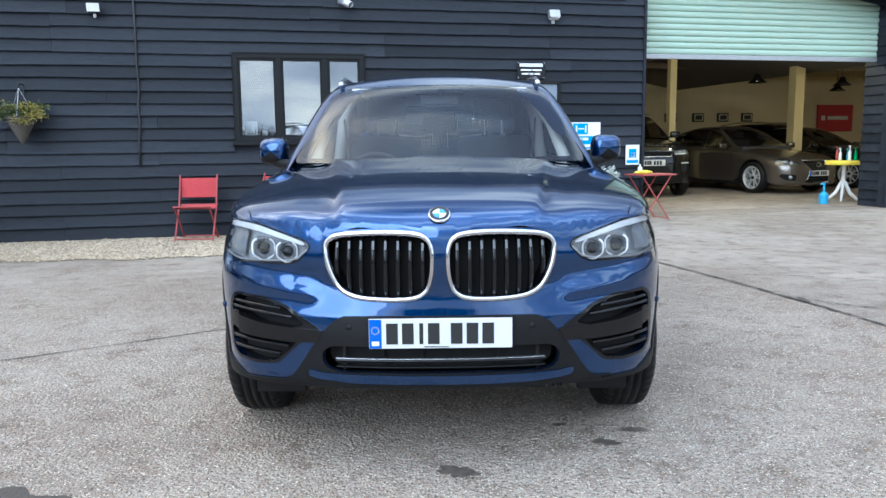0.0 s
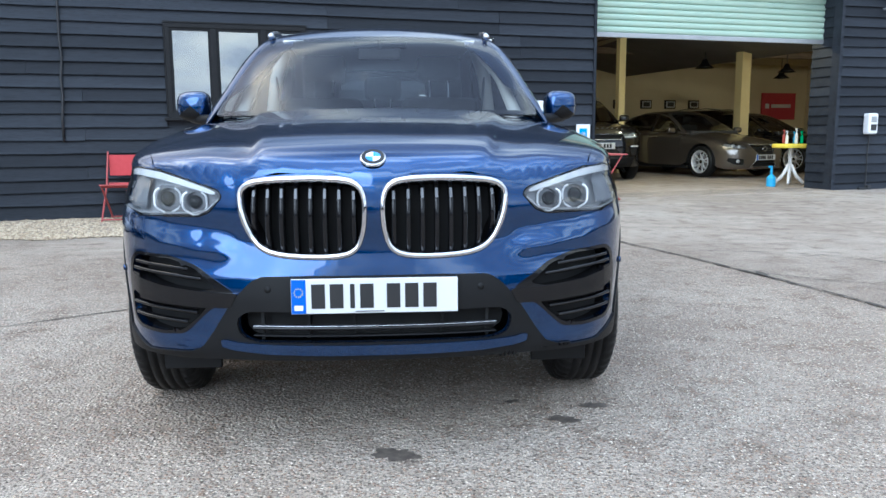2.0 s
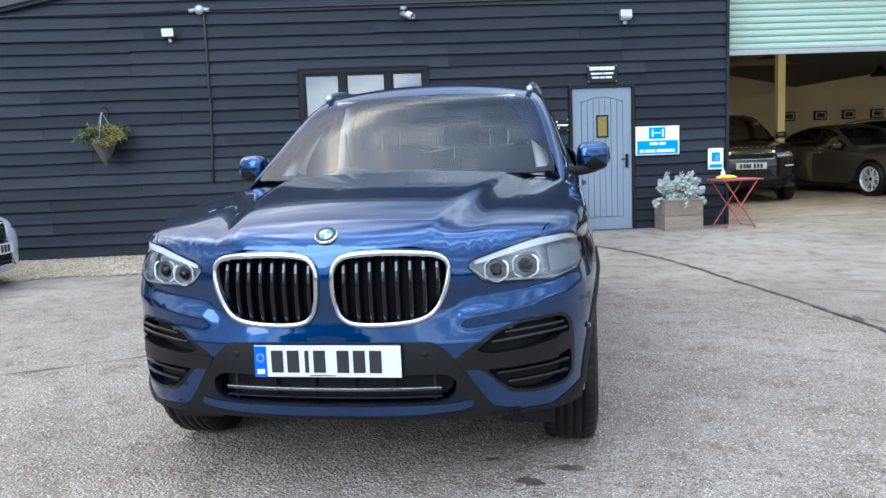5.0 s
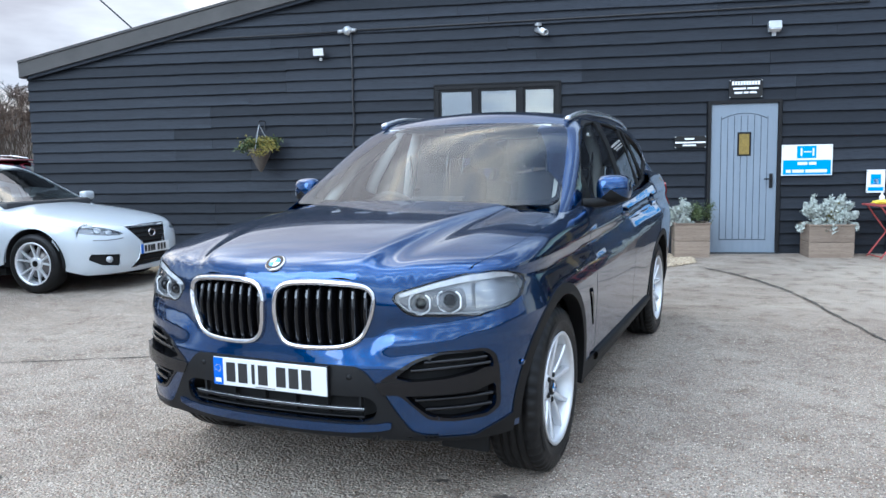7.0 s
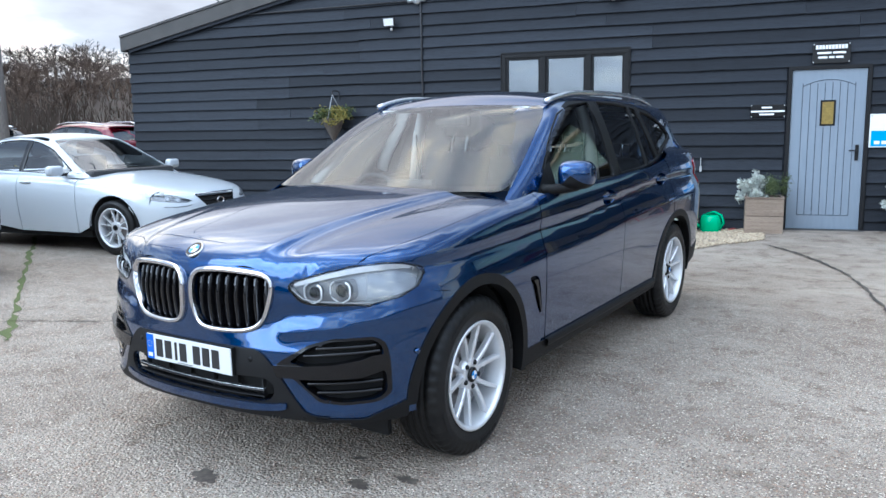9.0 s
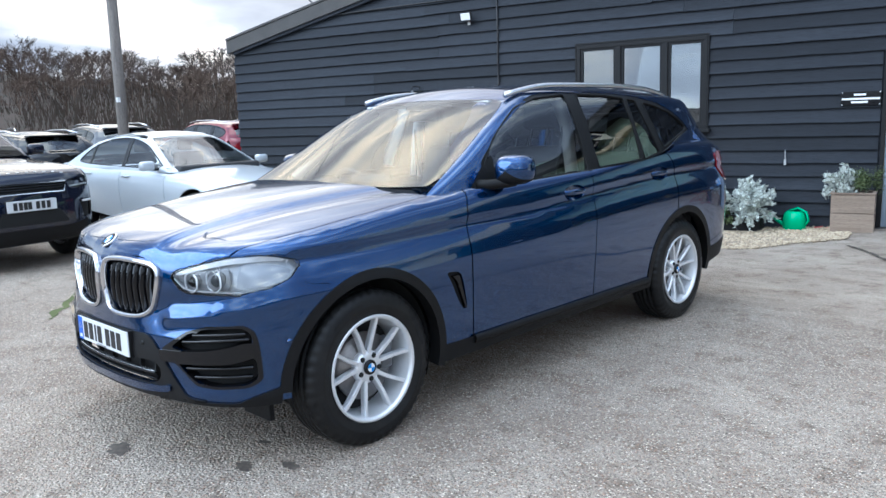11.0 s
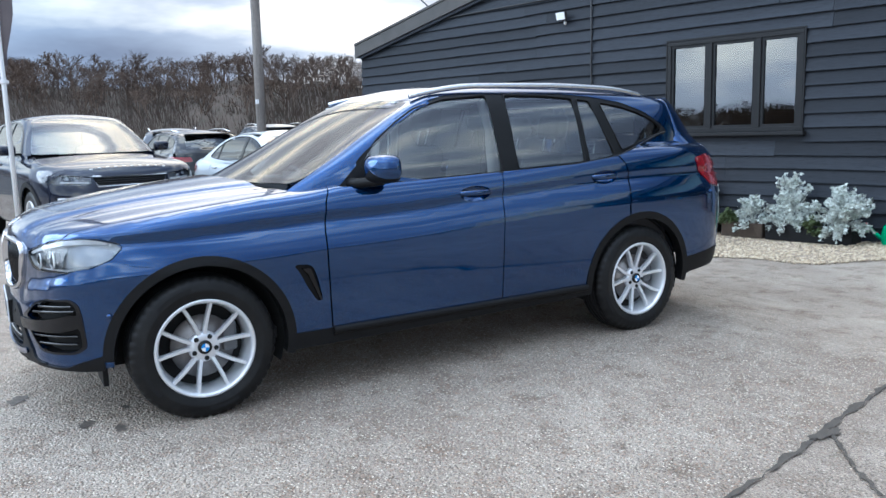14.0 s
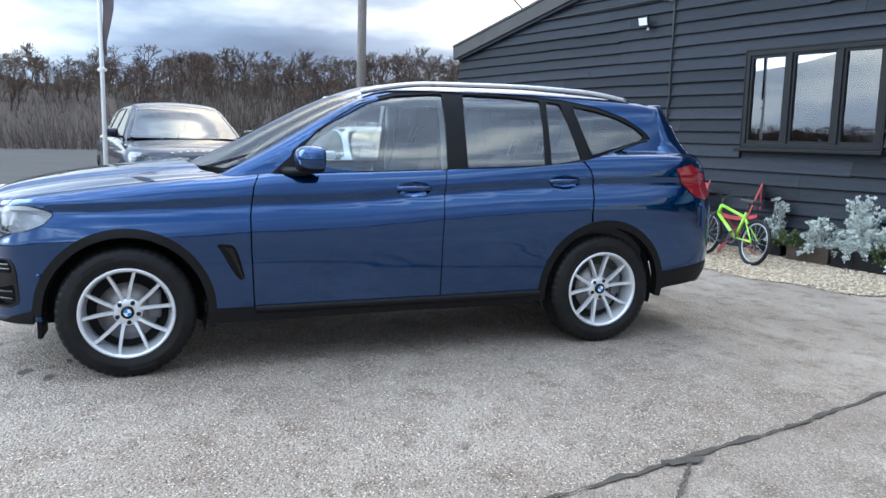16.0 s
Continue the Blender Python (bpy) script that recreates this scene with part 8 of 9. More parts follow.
def yard_poles():
    p = thing("utility_pole", "tall grey weathered timber utility pole, leaning slightly", "pole", pose(-9.81, 3.75, 0, 0, 0, 0))
    part("shaft", tube([(0.0, 0.0, -0.2), (-0.10, 0.06, 3.0), (-0.22, 0.12, 6.0), (-0.36, 0.2, 9.5)], [0.092, 0.086, 0.080, 0.07], 16), M_POLE, p, "", True)
    part("tag", box(0.02, 0.07, -0.075, -0.025, 1.95, 2.03), M_WHITE, p, "small white tag")
    part("stay_wire", tube([(-0.3, 0.17, 8.2), (1.0, 1.2, 5.2), (2.6, 2.4, 3.3)], 0.012, 5), M_CABLE, p)
    f = thing("flag_banner", "dark feather flag on a white pole", "flag", pose(-5.60, -0.53, 0))
    part("flag_pole", tube([(0, 0, 0), (0.02, 0, 2.2), (-0.03, 0, 5.2)], [0.030, 0.026, 0.018], 12), M_WHITE, f, "white metal pole", True)
    part("collar", lathe([(0.03, 2.02), (0.055, 2.03), (0.055, 2.06), (0.03, 2.07)], 16), M_WHITE, f)
    V, F = [], []
    n = 16
    for i in range(n + 1):
        t = i / n
        z = 2.22 + 3.0 * t
        w = 0.13 * min(1, t * 5 + 0.35)
        for s in range(5):
            q = s / 4
            V.append((-0.02 + w * (q - 0.1) * 0.55, 0.05 * math.sin(q * 6 + t * 4) + 0.14 * q * min(1, t * 4 + 0.3), z))
    for i in range(n):
        for s in range(4):
            F.append((i * 5 + s, i * 5 + s + 1, i * 5 + s + 6, i * 5 + s + 5))
    part("flag_cloth", (V, F), M_FLAG, f, "dark furled cloth", True)


yard_poles()


def gravel_bed():
    """Loose stones in the strip along the barn."""
    rng = np.random.default_rng(5)
    bm = bmesh.new()
    bmesh.ops.create_icosphere(bm, subdivisions=1, radius=1.0)
    base_v = np.array([v.co[:] for v in bm.verts])
    bm.verts.index_update()
    base_f = np.array([[v.index for v in f.verts] for f in bm.faces])
    bm.free()
    n = 15000
    u = rng.uniform(-6.2, 3.45, n)
    lim = -1.62 - 0.32 / (1 + np.exp((u - 1.6) * 4)) + 0.10 * np.sin(u * 2.1) + 0.05 * np.sin(u * 7)
    lim = np.where(u > 2.6, lim + (u - 2.6) * 0.75, lim)
    nn = lim * (1 - rng.random(n) ** 1.15)
    s = rng.uniform(0.007, 0.019, n)
    V, F = [], []
    ang = rng.uniform(0, 6.28, n)
    for i in range(n):
        p = at_wall(u[i], nn[i])
        sc = s[i] * np.array((1.2, 0.9, 0.65)) * rng.uniform(0.75, 1.25, 3)
        v = base_v * sc * (1 + 0.16 * rng.standard_normal((len(base_v), 1)))
        c, t = math.cos(ang[i]), math.sin(ang[i])
        V.append(np.c_[v[:, 0] * c - v[:, 1] * t + p.x, v[:, 0] * t + v[:, 1] * c + p.y, v[:, 2] + 0.012 + ground_z(p.x, p.y)])
        F.append(base_f + i * len(base_v))
    ob = put("gravel", np.vstack(V), np.vstack(F), M_PEBBLE, None, "", False)
    tagged(ob, "loose tan gravel along the barn wall", "gravel", kind="stuff")
    # the bed under it
    us = np.linspace(-6.3, 3.45, 60)
    V, F = [], []
    for a in us:
        e = -1.60 - 0.32 / (1 + math.exp((a - 1.6) * 4)) + 0.10 * math.sin(a * 2.1) + 0.05 * math.sin(a * 7) + (max(a - 2.6, 0)) * 0.75
        for k in range(6):
            q = at_wall(a, e * (1 - k / 5))
            V.append((q.x, q.y, ground_z(q.x, q.y) + 0.010 + (0.0 if k else -0.006)))
    for i in range(len(us) - 1):
        for k in range(5):
            F.append((i * 6 + k, (i + 1) * 6 + k, (i + 1) * 6 + k + 1, i * 6 + k + 1))
    tagged(put("gravel_bed", V, F, M_GRAVEL, None, "", True), "compacted gravel strip along the barn", "ground", kind="structure")


M_PEBBLE = material("pebble", (0.36, 0.28, 0.18), 0.8, second=(0.58, 0.50, 0.36), scale=25, amount=1.0, fine=(0.16, 0.12, 0.08), fine_scale=30)
gravel_bed()


# ---- the woods ----
def bare_tree(rng, height):
    """A leafless tree as thin three-sided limbs: arrays of vertices and faces."""
    V, F = [], []

    def limb(p, q, r0, r1):
        d = q - p
        L = np.linalg.norm(d)
        if L < 1e-6:
            return
        d = d / L
        a = np.cross(d, (0.3, 0.7, 0.2))
        a /= np.linalg.norm(a)
        b = np.cross(d, a)
        k = len(V)
        for c, r in ((p, r0), (q, r1)):
            for t in (0, 2.094, 4.189):
                V.append(c + (a * math.cos(t) + b * math.sin(t)) * r)
        for t in range(3):
            F.append((k + t, k + (t + 1) % 3, k + 3 + (t + 1) % 3, k + 3 + t))

    def grow(p, d, L, r, depth):
        q = p + d * L
        limb(p, q, r, r * 0.62)
        if depth == 0:
            return
        n = rng.integers(2, 4) if depth > 1 else rng.integers(3, 5)
        for i in range(n):
            s = rng.standard_normal(3) * (0.42 if depth > 2 else 0.6)
            e = d + s + np.array((0, 0, 0.25))
            e /= np.linalg.norm(e)
            t = rng.uniform(0.45, 1.0)
            grow(p + d * L * t, e, L * rng.uniform(0.55, 0.8), max(r * 0.55, 0.02), depth - 1)
    stems = rng.integers(1, 3)
    for _ in range(stems):
        d = np.array((rng.normal(0, 0.12), rng.normal(0, 0.12), 1.0))
        d /= np.linalg.norm(d)
        grow(np.array((rng.normal(0, 0.3), rng.normal(0, 0.3), -0.2)), d, height * 0.38, 0.10 * height / 7, 5)
    V = np.array(V)
    return V / V[:, 2].max(), np.array(F)


WOOD_IN, WOOD_OUT = 50.0, 118.0
SKYLINE = pchip([90, 125, 140, 152, 165, 178, 190, 207, 290, 330, 450], [11.6, 11.4, 12.6, 11.8, 13.4, 11.6, 10.6, 5.0, 3.0, 6.0, 11.6])


def hill_z(az, r):
    """The wooded slope: it climbs from the car park's edge to a rolling brow."""
    t = min(max((r - WOOD_IN) / (WOOD_OUT - WOOD_IN), 0), 1)
    d = math.degrees(az)
    return float(SKYLINE(d)) * 0.68 * t ** 0.9 * (1 + 0.05 * math.sin(az * 23) + 0.04 * math.sin(az * 51 + 1))


def woods():
    rng = np.random.default_rng(3)
    kinds = [bare_tree(rng, h) for h in (6.0, 7.0, 7.5, 6.5, 5.5, 8.0)]
    # trees stand on the slope, the taller ones along the brow
    Vs, Fs, n = [], [], 0
    # trees, undergrowth and slope past 262 degrees are unseen, added to darken reflections
    for i in range(1150):
        az = radians(rng.uniform(96, 262) if i < 1000 else rng.uniform(262, 425))
        t = rng.random() ** 0.6
        r = WOOD_IN + 14 + (WOOD_OUT - WOOD_IN - 14) * t
        v, f = kinds[rng.integers(len(kinds))]
        h = rng.uniform(2.6, 4.8) * (0.75 + 0.40 * t) * (1.25 if rng.random() < 0.10 else 1.0)
        h *= float(np.interp(math.degrees(az), [192, 212, 300, 345], [1.0, 0.45, 0.35, 1.0]))
        a = rng.uniform(0, 6.28)
        c, q = math.cos(a), math.sin(a)
        wd = h * rng.uniform(1.1, 1.6)
        w = np.c_[(v[:, 0] * c - v[:, 1] * q) * wd, (v[:, 0] * q + v[:, 1] * c) * wd, v[:, 2] * h]
        w += (r * math.cos(az), r * math.sin(az), hill_z(az, r))
        Vs.append(w)
        Fs.append(f + n)
        n += len(v)
    tagged(put("woodland", np.vstack(Vs), np.vstack(Fs), M_BARK, None, "", False), "distant leafless brown winter woodland on a slope", "trees", kind="stuff")
    # undergrowth: sprays of upright twigs all over the slope
    m = 60000
    az = np.radians(np.where(np.arange(m) < 47000, rng.uniform(94, 266, m), rng.uniform(266, 428, m)))
    t = rng.random(m) ** 1.3
    R = WOOD_IN - 3 + (WOOD_OUT - WOOD_IN) * t
    H = rng.uniform(0.8, 2.6, m) * (0.85 + 0.25 * np.sin(az * 17) + 0.15 * np.sin(az * 41))
    z = np.array([hill_z(a, r) for a, r in zip(az, R)])
    x, y = R * np.cos(az), R * np.sin(az)
    lean = rng.normal(0, 0.22, (m, 2)) * H[:, None]
    wv = rng.uniform(0.02, 0.07, m)
    V = np.stack([np.c_[x - wv, y, z], np.c_[x + wv, y + wv, z], np.c_[x + lean[:, 0], y + lean[:, 1], z + H]], 1).reshape(-1, 3)
    tagged(put("undergrowth", V, np.arange(3 * m).reshape(-1, 3), M_SCRUB, None, "", False), "dense brown winter undergrowth", "bushes", kind="stuff")
    # the slope itself under a rough brown cover
    V, F = [], []
    A = np.radians(np.linspace(90, 450, 720))
    rows = 14
    for a in A:
        for k in range(rows):
            r = WOOD_IN + (WOOD_OUT - WOOD_IN + 30) * k / (rows - 1)
            V.append((r * math.cos(a), r * math.sin(a), hill_z(a, r) + (abs(rng.normal(0, 0.35)) if k else -0.05)))
    for i in range(len(A) - 1):
        for k in range(rows - 1):
            F.append((i * rows + k, i * rows + k + 1, (i + 1) * rows + k + 1, (i + 1) * rows + k))
    tagged(put("hillside", V, F, M_SCRUB, None, "", True), "rising slope under brown winter scrub", "hill", kind="structure")
    # verge of dark tarmac and grass before the woods
    V, F = [], []
    A = np.radians(np.linspace(90, 270, 60))
    for a in A:
        for r, z in ((15.5, 0.006), (30, 0.008), (52, 0.01)):
            V.append((r * math.cos(a) * 1.0, r * math.sin(a), z))
    for i in range(len(A) - 1):
        for k in range(2):
            F.append((i * 3 + k, i * 3 + k + 1, (i + 1) * 3 + k + 1, (i + 1) * 3 + k))
    tagged(put("car_park", V, F, M_TARMAC, None, "", True), "dark tarmac car park beyond the yard", "pavement", kind="structure")


woods()

# ---- the other cars ----
P_WHITE = car_paint("pearl_white_paint", (0.46, 0.49, 0.52), 0.1, 0.35)
P_NAVY = car_paint("dark_navy_paint", (0.006, 0.009, 0.022), 0.4, 0.35)
P_BLACK = car_paint("black_paint", (0.006, 0.006, 0.007), 0.3, 0.35)
P_BRONZE = car_paint("dark_grey_bronze_paint", (0.12, 0.105, 0.088), 0.7, 0.28)
P_RED = car_paint("deep_red_paint", (0.13, 0.006, 0.016), 0.3, 0.30)
P_GREY = car_paint("graphite_grey_paint", (0.05, 0.053, 0.06), 0.5, 0.35)
M_DARKGLASS = glass("dark_car_glass", (0.16, 0.18, 0.18), 2.0)


def sedan_shell():
    return Shell(2.80,
                 side=([-0.62, -0.45, -0.30, -0.15, -0.06, 0.0, 0.05, 0.12, 0.22, 0.4], [0.86, 0.885, 0.898, 0.905, 0.900, 0.890, 0.882, 0.862, 0.81, 0.70]),
                 crease=([-0.9, 0.0, 1.0, 2.0, 3.7], [0.70, 0.74, 0.80, 0.86, 0.90]),
                 front=([0.12, 0.2, 0.3, 0.45, 0.55, 0.65, 0.75, 0.9], [0.76, 0.84, 0.875, 0.88, 0.87, 0.84, 0.79, 0.70]),
                 rear=([0.2, 0.35, 0.5, 0.7, 0.9, 1.05, 1.2], [0.88, 0.96, 0.98, 0.98, 0.95, 0.90, 0.85]),
                 hood=([-0.9, -0.78, -0.6, -0.3, 0.0, 0.3, 0.6, 1.0, 2.6, 3.1, 3.7, 3.9], [0.63, 0.70, 0.765, 0.835, 0.885, 0.925, 0.955, 0.985, 1.03, 1.06, 1.05, 1.04]),
                 crown=0.06, belt_top=0.98, gx=([0.8, 0.95, 1.1, 1.25, 1.36, 1.45], [0.83, 0.80, 0.735, 0.665, 0.60, 0.52]),
                 ws=([0.85, 0.95, 1.1, 1.25, 1.36, 1.45], [0.30, 0.52, 0.80, 1.08, 1.32, 1.60]),
                 roof=([0.8, 1.2, 1.6, 2.0, 2.5, 3.0, 3.4], [1.29, 1.405, 1.448, 1.448, 1.390, 1.265, 1.11]),
                 tail=([0.9, 1.0, 1.15, 1.3, 1.4], [3.35, 3.30, 3.02, 2.70, 2.42]), nf=2.7, nr=3.0, k=0.06, kg=0.06, bow=0.10)


def suv_shell():
    return Shell(2.68,
                 side=([-0.80, -0.6, -0.45, -0.30, -0.12, -0.04, 0.0, 0.05, 0.12, 0.22, 0.4], [0.90, 0.925, 0.935, 0.945, 0.947, 0.938, 0.925, 0.915, 0.895, 0.85, 0.74]),
                 crease=([-0.9, 0.0, 1.0, 2.0, 3.7], [0.93, 0.95, 0.98, 1.02, 1.05]),
                 front=([0.15, 0.25, 0.35, 0.5, 0.65, 0.78, 0.88, 0.98, 1.1], [0.70, 0.80, 0.845, 0.86, 0.86, 0.845, 0.82, 0.77, 0.70]),
                 rear=([0.2, 0.35, 0.5, 0.7, 0.9, 1.1, 1.25], [0.74, 0.82, 0.85, 0.85, 0.83, 0.80, 0.77]),
                 hood=([-0.9, -0.8, -0.65, -0.4, 0.0, 0.3, 0.6, 1.0, 3.0, 3.7], [0.93, 0.975, 1.01, 1.05, 1.09, 1.115, 1.14, 1.17, 1.22, 1.24]),
                 crown=0.05, belt_top=1.12, gx=([0.95, 1.1, 1.25, 1.4, 1.52, 1.65], [0.87, 0.84, 0.775, 0.70, 0.64, 0.56]),
                 ws=([1.0, 1.1, 1.25, 1.4, 1.52, 1.62], [0.16, 0.34, 0.58, 0.82, 1.04, 1.3]),
                 roof=([0.8, 1.1, 1.5, 2.0, 2.6, 3.2], [1.52, 1.59, 1.625, 1.62, 1.58, 1.52]),
                 tail=([1.0, 1.15, 1.3, 1.45, 1.6], [3.42, 3.36, 3.26, 3.12, 2.98]), nf=3.0, nr=3.4, k=0.05, bow=0.15)


SEDAN, SUV = sedan_shell(), suv_shell()


def parked_car(name, label, S, paint, m, kind, wheel_r=0.33, rim_r=0.23, wheels=(0, 1, 2, 3), hi=False, front=True, group="", rails=True):
    """A parked car from one of the shells, with its windows, lamps, wheels and plates."""
    car = thing(name, label, "car", m, group)
    WB = S.wb
    sed = kind == "sedan"
    side, ring, top, hif = S.from_side, S.from_ring, S.from_top, S.high
    h = 0.032 if hi else 0.05
    HZ = wheel_r
    AR = wheel_r + 0.055
    sill = 0.24 if sed else 0.30
    back = WB + 0.62
    shoulder = 0.88 if sed else 1.06

    def arc(cy, r, a0, a1, n=20):
        return arch_loop(cy, HZ, r, a0, a1, n)

    def nose(pts):
        p = np.array(pts, float)
        return S.arc_x(p[:, 0], p[:, 1])

    def flip(p):
        return np.array(p)[::-1] * (-1, 1)
    hood_y = (-0.72, 0.60) if sed else (-0.70, 0.30)
    ex = np.array([0.0, 0.2, 0.4, 0.55, 0.66])
    ez = np.array([0.705, 0.705, 0.70, 0.72, 0.745]) if sed else np.array([0.955, 0.955, 0.952, 0.945, 0.94])
    er_arc = S.arc_x(ex, ez)
    er, _ = ring(er_arc)
    cx, cy, cz = er[-1]
    ye = np.linspace(cy, hood_y[1], 16)
    xe = np.interp(ye, [cy, cy + 0.25, 0.0, hood_y[1]], [cx, 0.72, 0.76, 0.74])
    half = [tuple(p) for p in er[:, :2]] + list(zip(xe[1:], ye[1:])) + [(x, hood_y[1] - 0.12 * (1 - (x / 0.74) ** 2)) for x in (0.6, 0.4, 0.2, 0.0)]
    half = np.array(half)
    poly = np.vstack([half, (half[::-1] * (-1, 1))[1:-1]])
    panel("bonnet", top, poly, paint, car, (), h, 0.001, 0.015)
    if hi:
        panel("bonnet_shut", top, poly * (1.10, 1.05), paint, car, (), h, -0.014, 0.0)
        zc0, zc1 = (0.46, 0.74) if sed else (0.72, 0.94)
        if sed:
            panel("lamp_core", ring, np.vstack([S.arc_x([0.40, 0.56, 0.68], [0.70, 0.722, 0.744]), S.arc_y([-0.44, -0.30], [0.752, 0.752]), S.arc_y([-0.30, -0.46], [0.86, 0.83]), S.arc_x([0.66, 0.40], [0.80, 0.76])]), paint, car, (), 0.03, -0.012, 0.0, both=True)
            Vd, Fd = strip(ring, S.arc_x([0.44, 0.52, 0.62, 0.72], [0.575, 0.565, 0.562, 0.568]), 0.010, 0.004, closed=False)
            for s_ in (1, -1):
                put("running_light", Vd * (s_, 1, 1), Fd if s_ > 0 else [q_[::-1] for q_ in Fd], M_LAMPGREY, car, "thin grey running light")
        panel("nose_core", ring, [(-1.25, zc0), (1.25, zc0), (1.25, zc1), (-1.25, zc1)], paint, car, (), 0.04, -0.036, 0.0)
    te, _ = top(np.c_[xe, ye])
    # side below the glass, in wing, two doors and quarter
    d0, d1, d2 = (0.62, 1.62, 2.52) if sed else (0.55, 1.60, 2.42)
    belt = pchip([0.4, 1.0, 2.0, 2.6, 3.3], [0.93, 0.95, 0.985, 1.01, 1.06]) if sed else pchip([0.3, 1.0, 2.0, 2.6, 3.3], [1.09, 1.11, 1.15, 1.19, 1.24])
    nose_y = -0.50
    seam_z = 0.60 if sed else 0.78
    wing = [(nose_y, seam_z), (cy + 0.0, cz - 0.002)] + [(a, b) for a, b in te[:, 1:]] + [(d0, float(belt(d0))), (d0 - 0.03, 0.7), (d0 - 0.03, sill)] + arc(0, AR, 0, 130, 24)
    panel("front_wing", side, wing, paint, car, (), h, 0, 0.012, both=True)
    fdo = [(d0 - 0.02, sill), (d0 - 0.02, 0.7), (d0 + 0.01, float(belt(d0)) + 0.004)] + [(y, float(belt(y))) for y in np.linspace(d0 + 0.1, d1, 8)] + [(d1 - 0.01, sill)]
    panel("front_door", side, fdo, paint, car, (), h, 0, 0.012, both=True)
    rdo = [(d1 + 0.002, sill), (d1 + 0.01, float(belt(d1)))] + [(y, float(belt(y))) for y in np.linspace(d1 + 0.1, d2 + 0.08, 7)] + [(d2 + 0.03, HZ + 0.42)] + arc(WB, AR, 108, 178, 12)
    panel("rear_door", side, rdo, paint, car, (), h, 0, 0.012, both=True)
    q = [(d2 + 0.045, HZ + 0.42), (d2 + 0.09, float(belt(d2 + 0.1)))] + [(y, float(belt(y)) + (0.02 if not sed else 0.0)) for y in np.linspace(d2 + 0.15, back - 0.12, 5)] + [(back, 0.8), (back + 0.02, 0.5), (back - 0.1, sill + 0.02)] + arc(WB, AR, 2, 106, 20)
    panel("rear_quarter", side, q, paint, car, (), h, 0, 0.012, both=True)
    for y, s in ((d1 - 0.16, 1), (d1 - 0.16, -1), (d2 - 0.12, 1), (d2 - 0.12, -1)):
        z = float(belt(y)) - 0.12
        Q, N = side([(y - 0.09, z), (y, z), (y + 0.09, z)])
        part("door_handle", tube([(s * (a[0] + o), a[1], a[2]) for a, o in zip(Q, (0.0, 0.018, 0.0))], 0.014, 6), paint, car, "", True)
    # nose skin
    bot = 0.19 if sed else 0.27
    r_ = np.vstack([er_arc, S.arc_y([nose_y], [seam_z]), S.arc_y([a for a, b in arc(0, AR, 130, 192, 8)], [b for a, b in arc(0, AR, 130, 192, 8)]), S.arc_x([0.75, 0.4], [bot, bot])])
    holes = []
    if front:
        if sed:
            grille = nose([(-0.34, 0.685), (0.34, 0.685), (0.20, 0.50), (0.27, 0.33), (0.36, 0.24), (-0.36, 0.24), (-0.27, 0.33), (-0.20, 0.50)])
            lamp = np.vstack([nose([(0.41, 0.625), (0.55, 0.685), (0.68, 0.728)]), S.arc_y([-0.47, -0.40, -0.46], [0.735, 0.738, 0.668]), nose([(0.74, 0.632), (0.60, 0.612), (0.48, 0.605)])])
            fog = nose([(0.50, 0.40), (0.74, 0.42), (0.76, 0.36), (0.66, 0.29), (0.50, 0.27)])
        else:
            grille = nose([(-0.43, 0.875), (0.43, 0.875), (0.38, 0.765), (-0.38, 0.765)])
            lamp = np.vstack([nose([(0.44, 0.875), (0.62, 0.895), (0.76, 0.905)]), S.arc_y([-0.50, -0.44, -0.52], [0.905, 0.87, 0.82]), nose([(0.74, 0.80), (0.50, 0.785), (0.45, 0.80)])])
            fog = nose([(0.57, 0.66), (0.80, 0.67), (0.80, 0.48), (0.62, 0.48)])
        holes = [grille, lamp, flip(lamp), fog, flip(fog)]
    skin = np.vstack([r_, flip(r_)[:-1]])
    bump = panel("front_bumper", ring, skin, paint, car, holes, h * 0.8, 0, 0.015)
    if front:
        g = panel("grille", ring, grille, M_DARK, bump, (), 0.03, -0.03, 0.0, label="black grille")
        V, F = strip(ring, grille[::-1], 0.022 if not sed else 0.014, 0.008, bulge=0.006)
        put("grille_frame", V, F, M_SATIN, bump, "bright grille frame")
        zs = np.linspace(0.30, 0.66, 8) if sed else np.linspace(0.785, 0.86, 4)
        for z in zs:
            ww = float(np.interp(z, [0.24, 0.33, 0.5, 0.685], [0.35, 0.27, 0.20, 0.33])) if sed else 0.39
            xs = np.linspace(-ww, ww, 13)
            V, F = strip(ring, S.arc_x(xs, np.full(13, z)), 0.012, 0.004, closed=False)
            put("grille_bar", V + np.array((0, 0.012, 0)), F, M_GLOSSBLACK, bump)
        for s in (1, -1):
            P, T = sheet(lamp, (), 0.03)
            Q, N = ring(P)
            hl = put("headlamp", (Q - N * 0.03) * (s, 1, 1), [tuple(t[::s]) for t in T], M_BEZEL, bump, "clear headlamp")
            cxm = (0.56, 0.655) if sed else (0.60, 0.845)
            r_p = 0.036 if sed else 0.022
            for dx in (0.0, 0.09):
                Qc, Nc = ring(S.arc_x([cxm[0] + dx], [cxm[1] + dx * 0.25]))
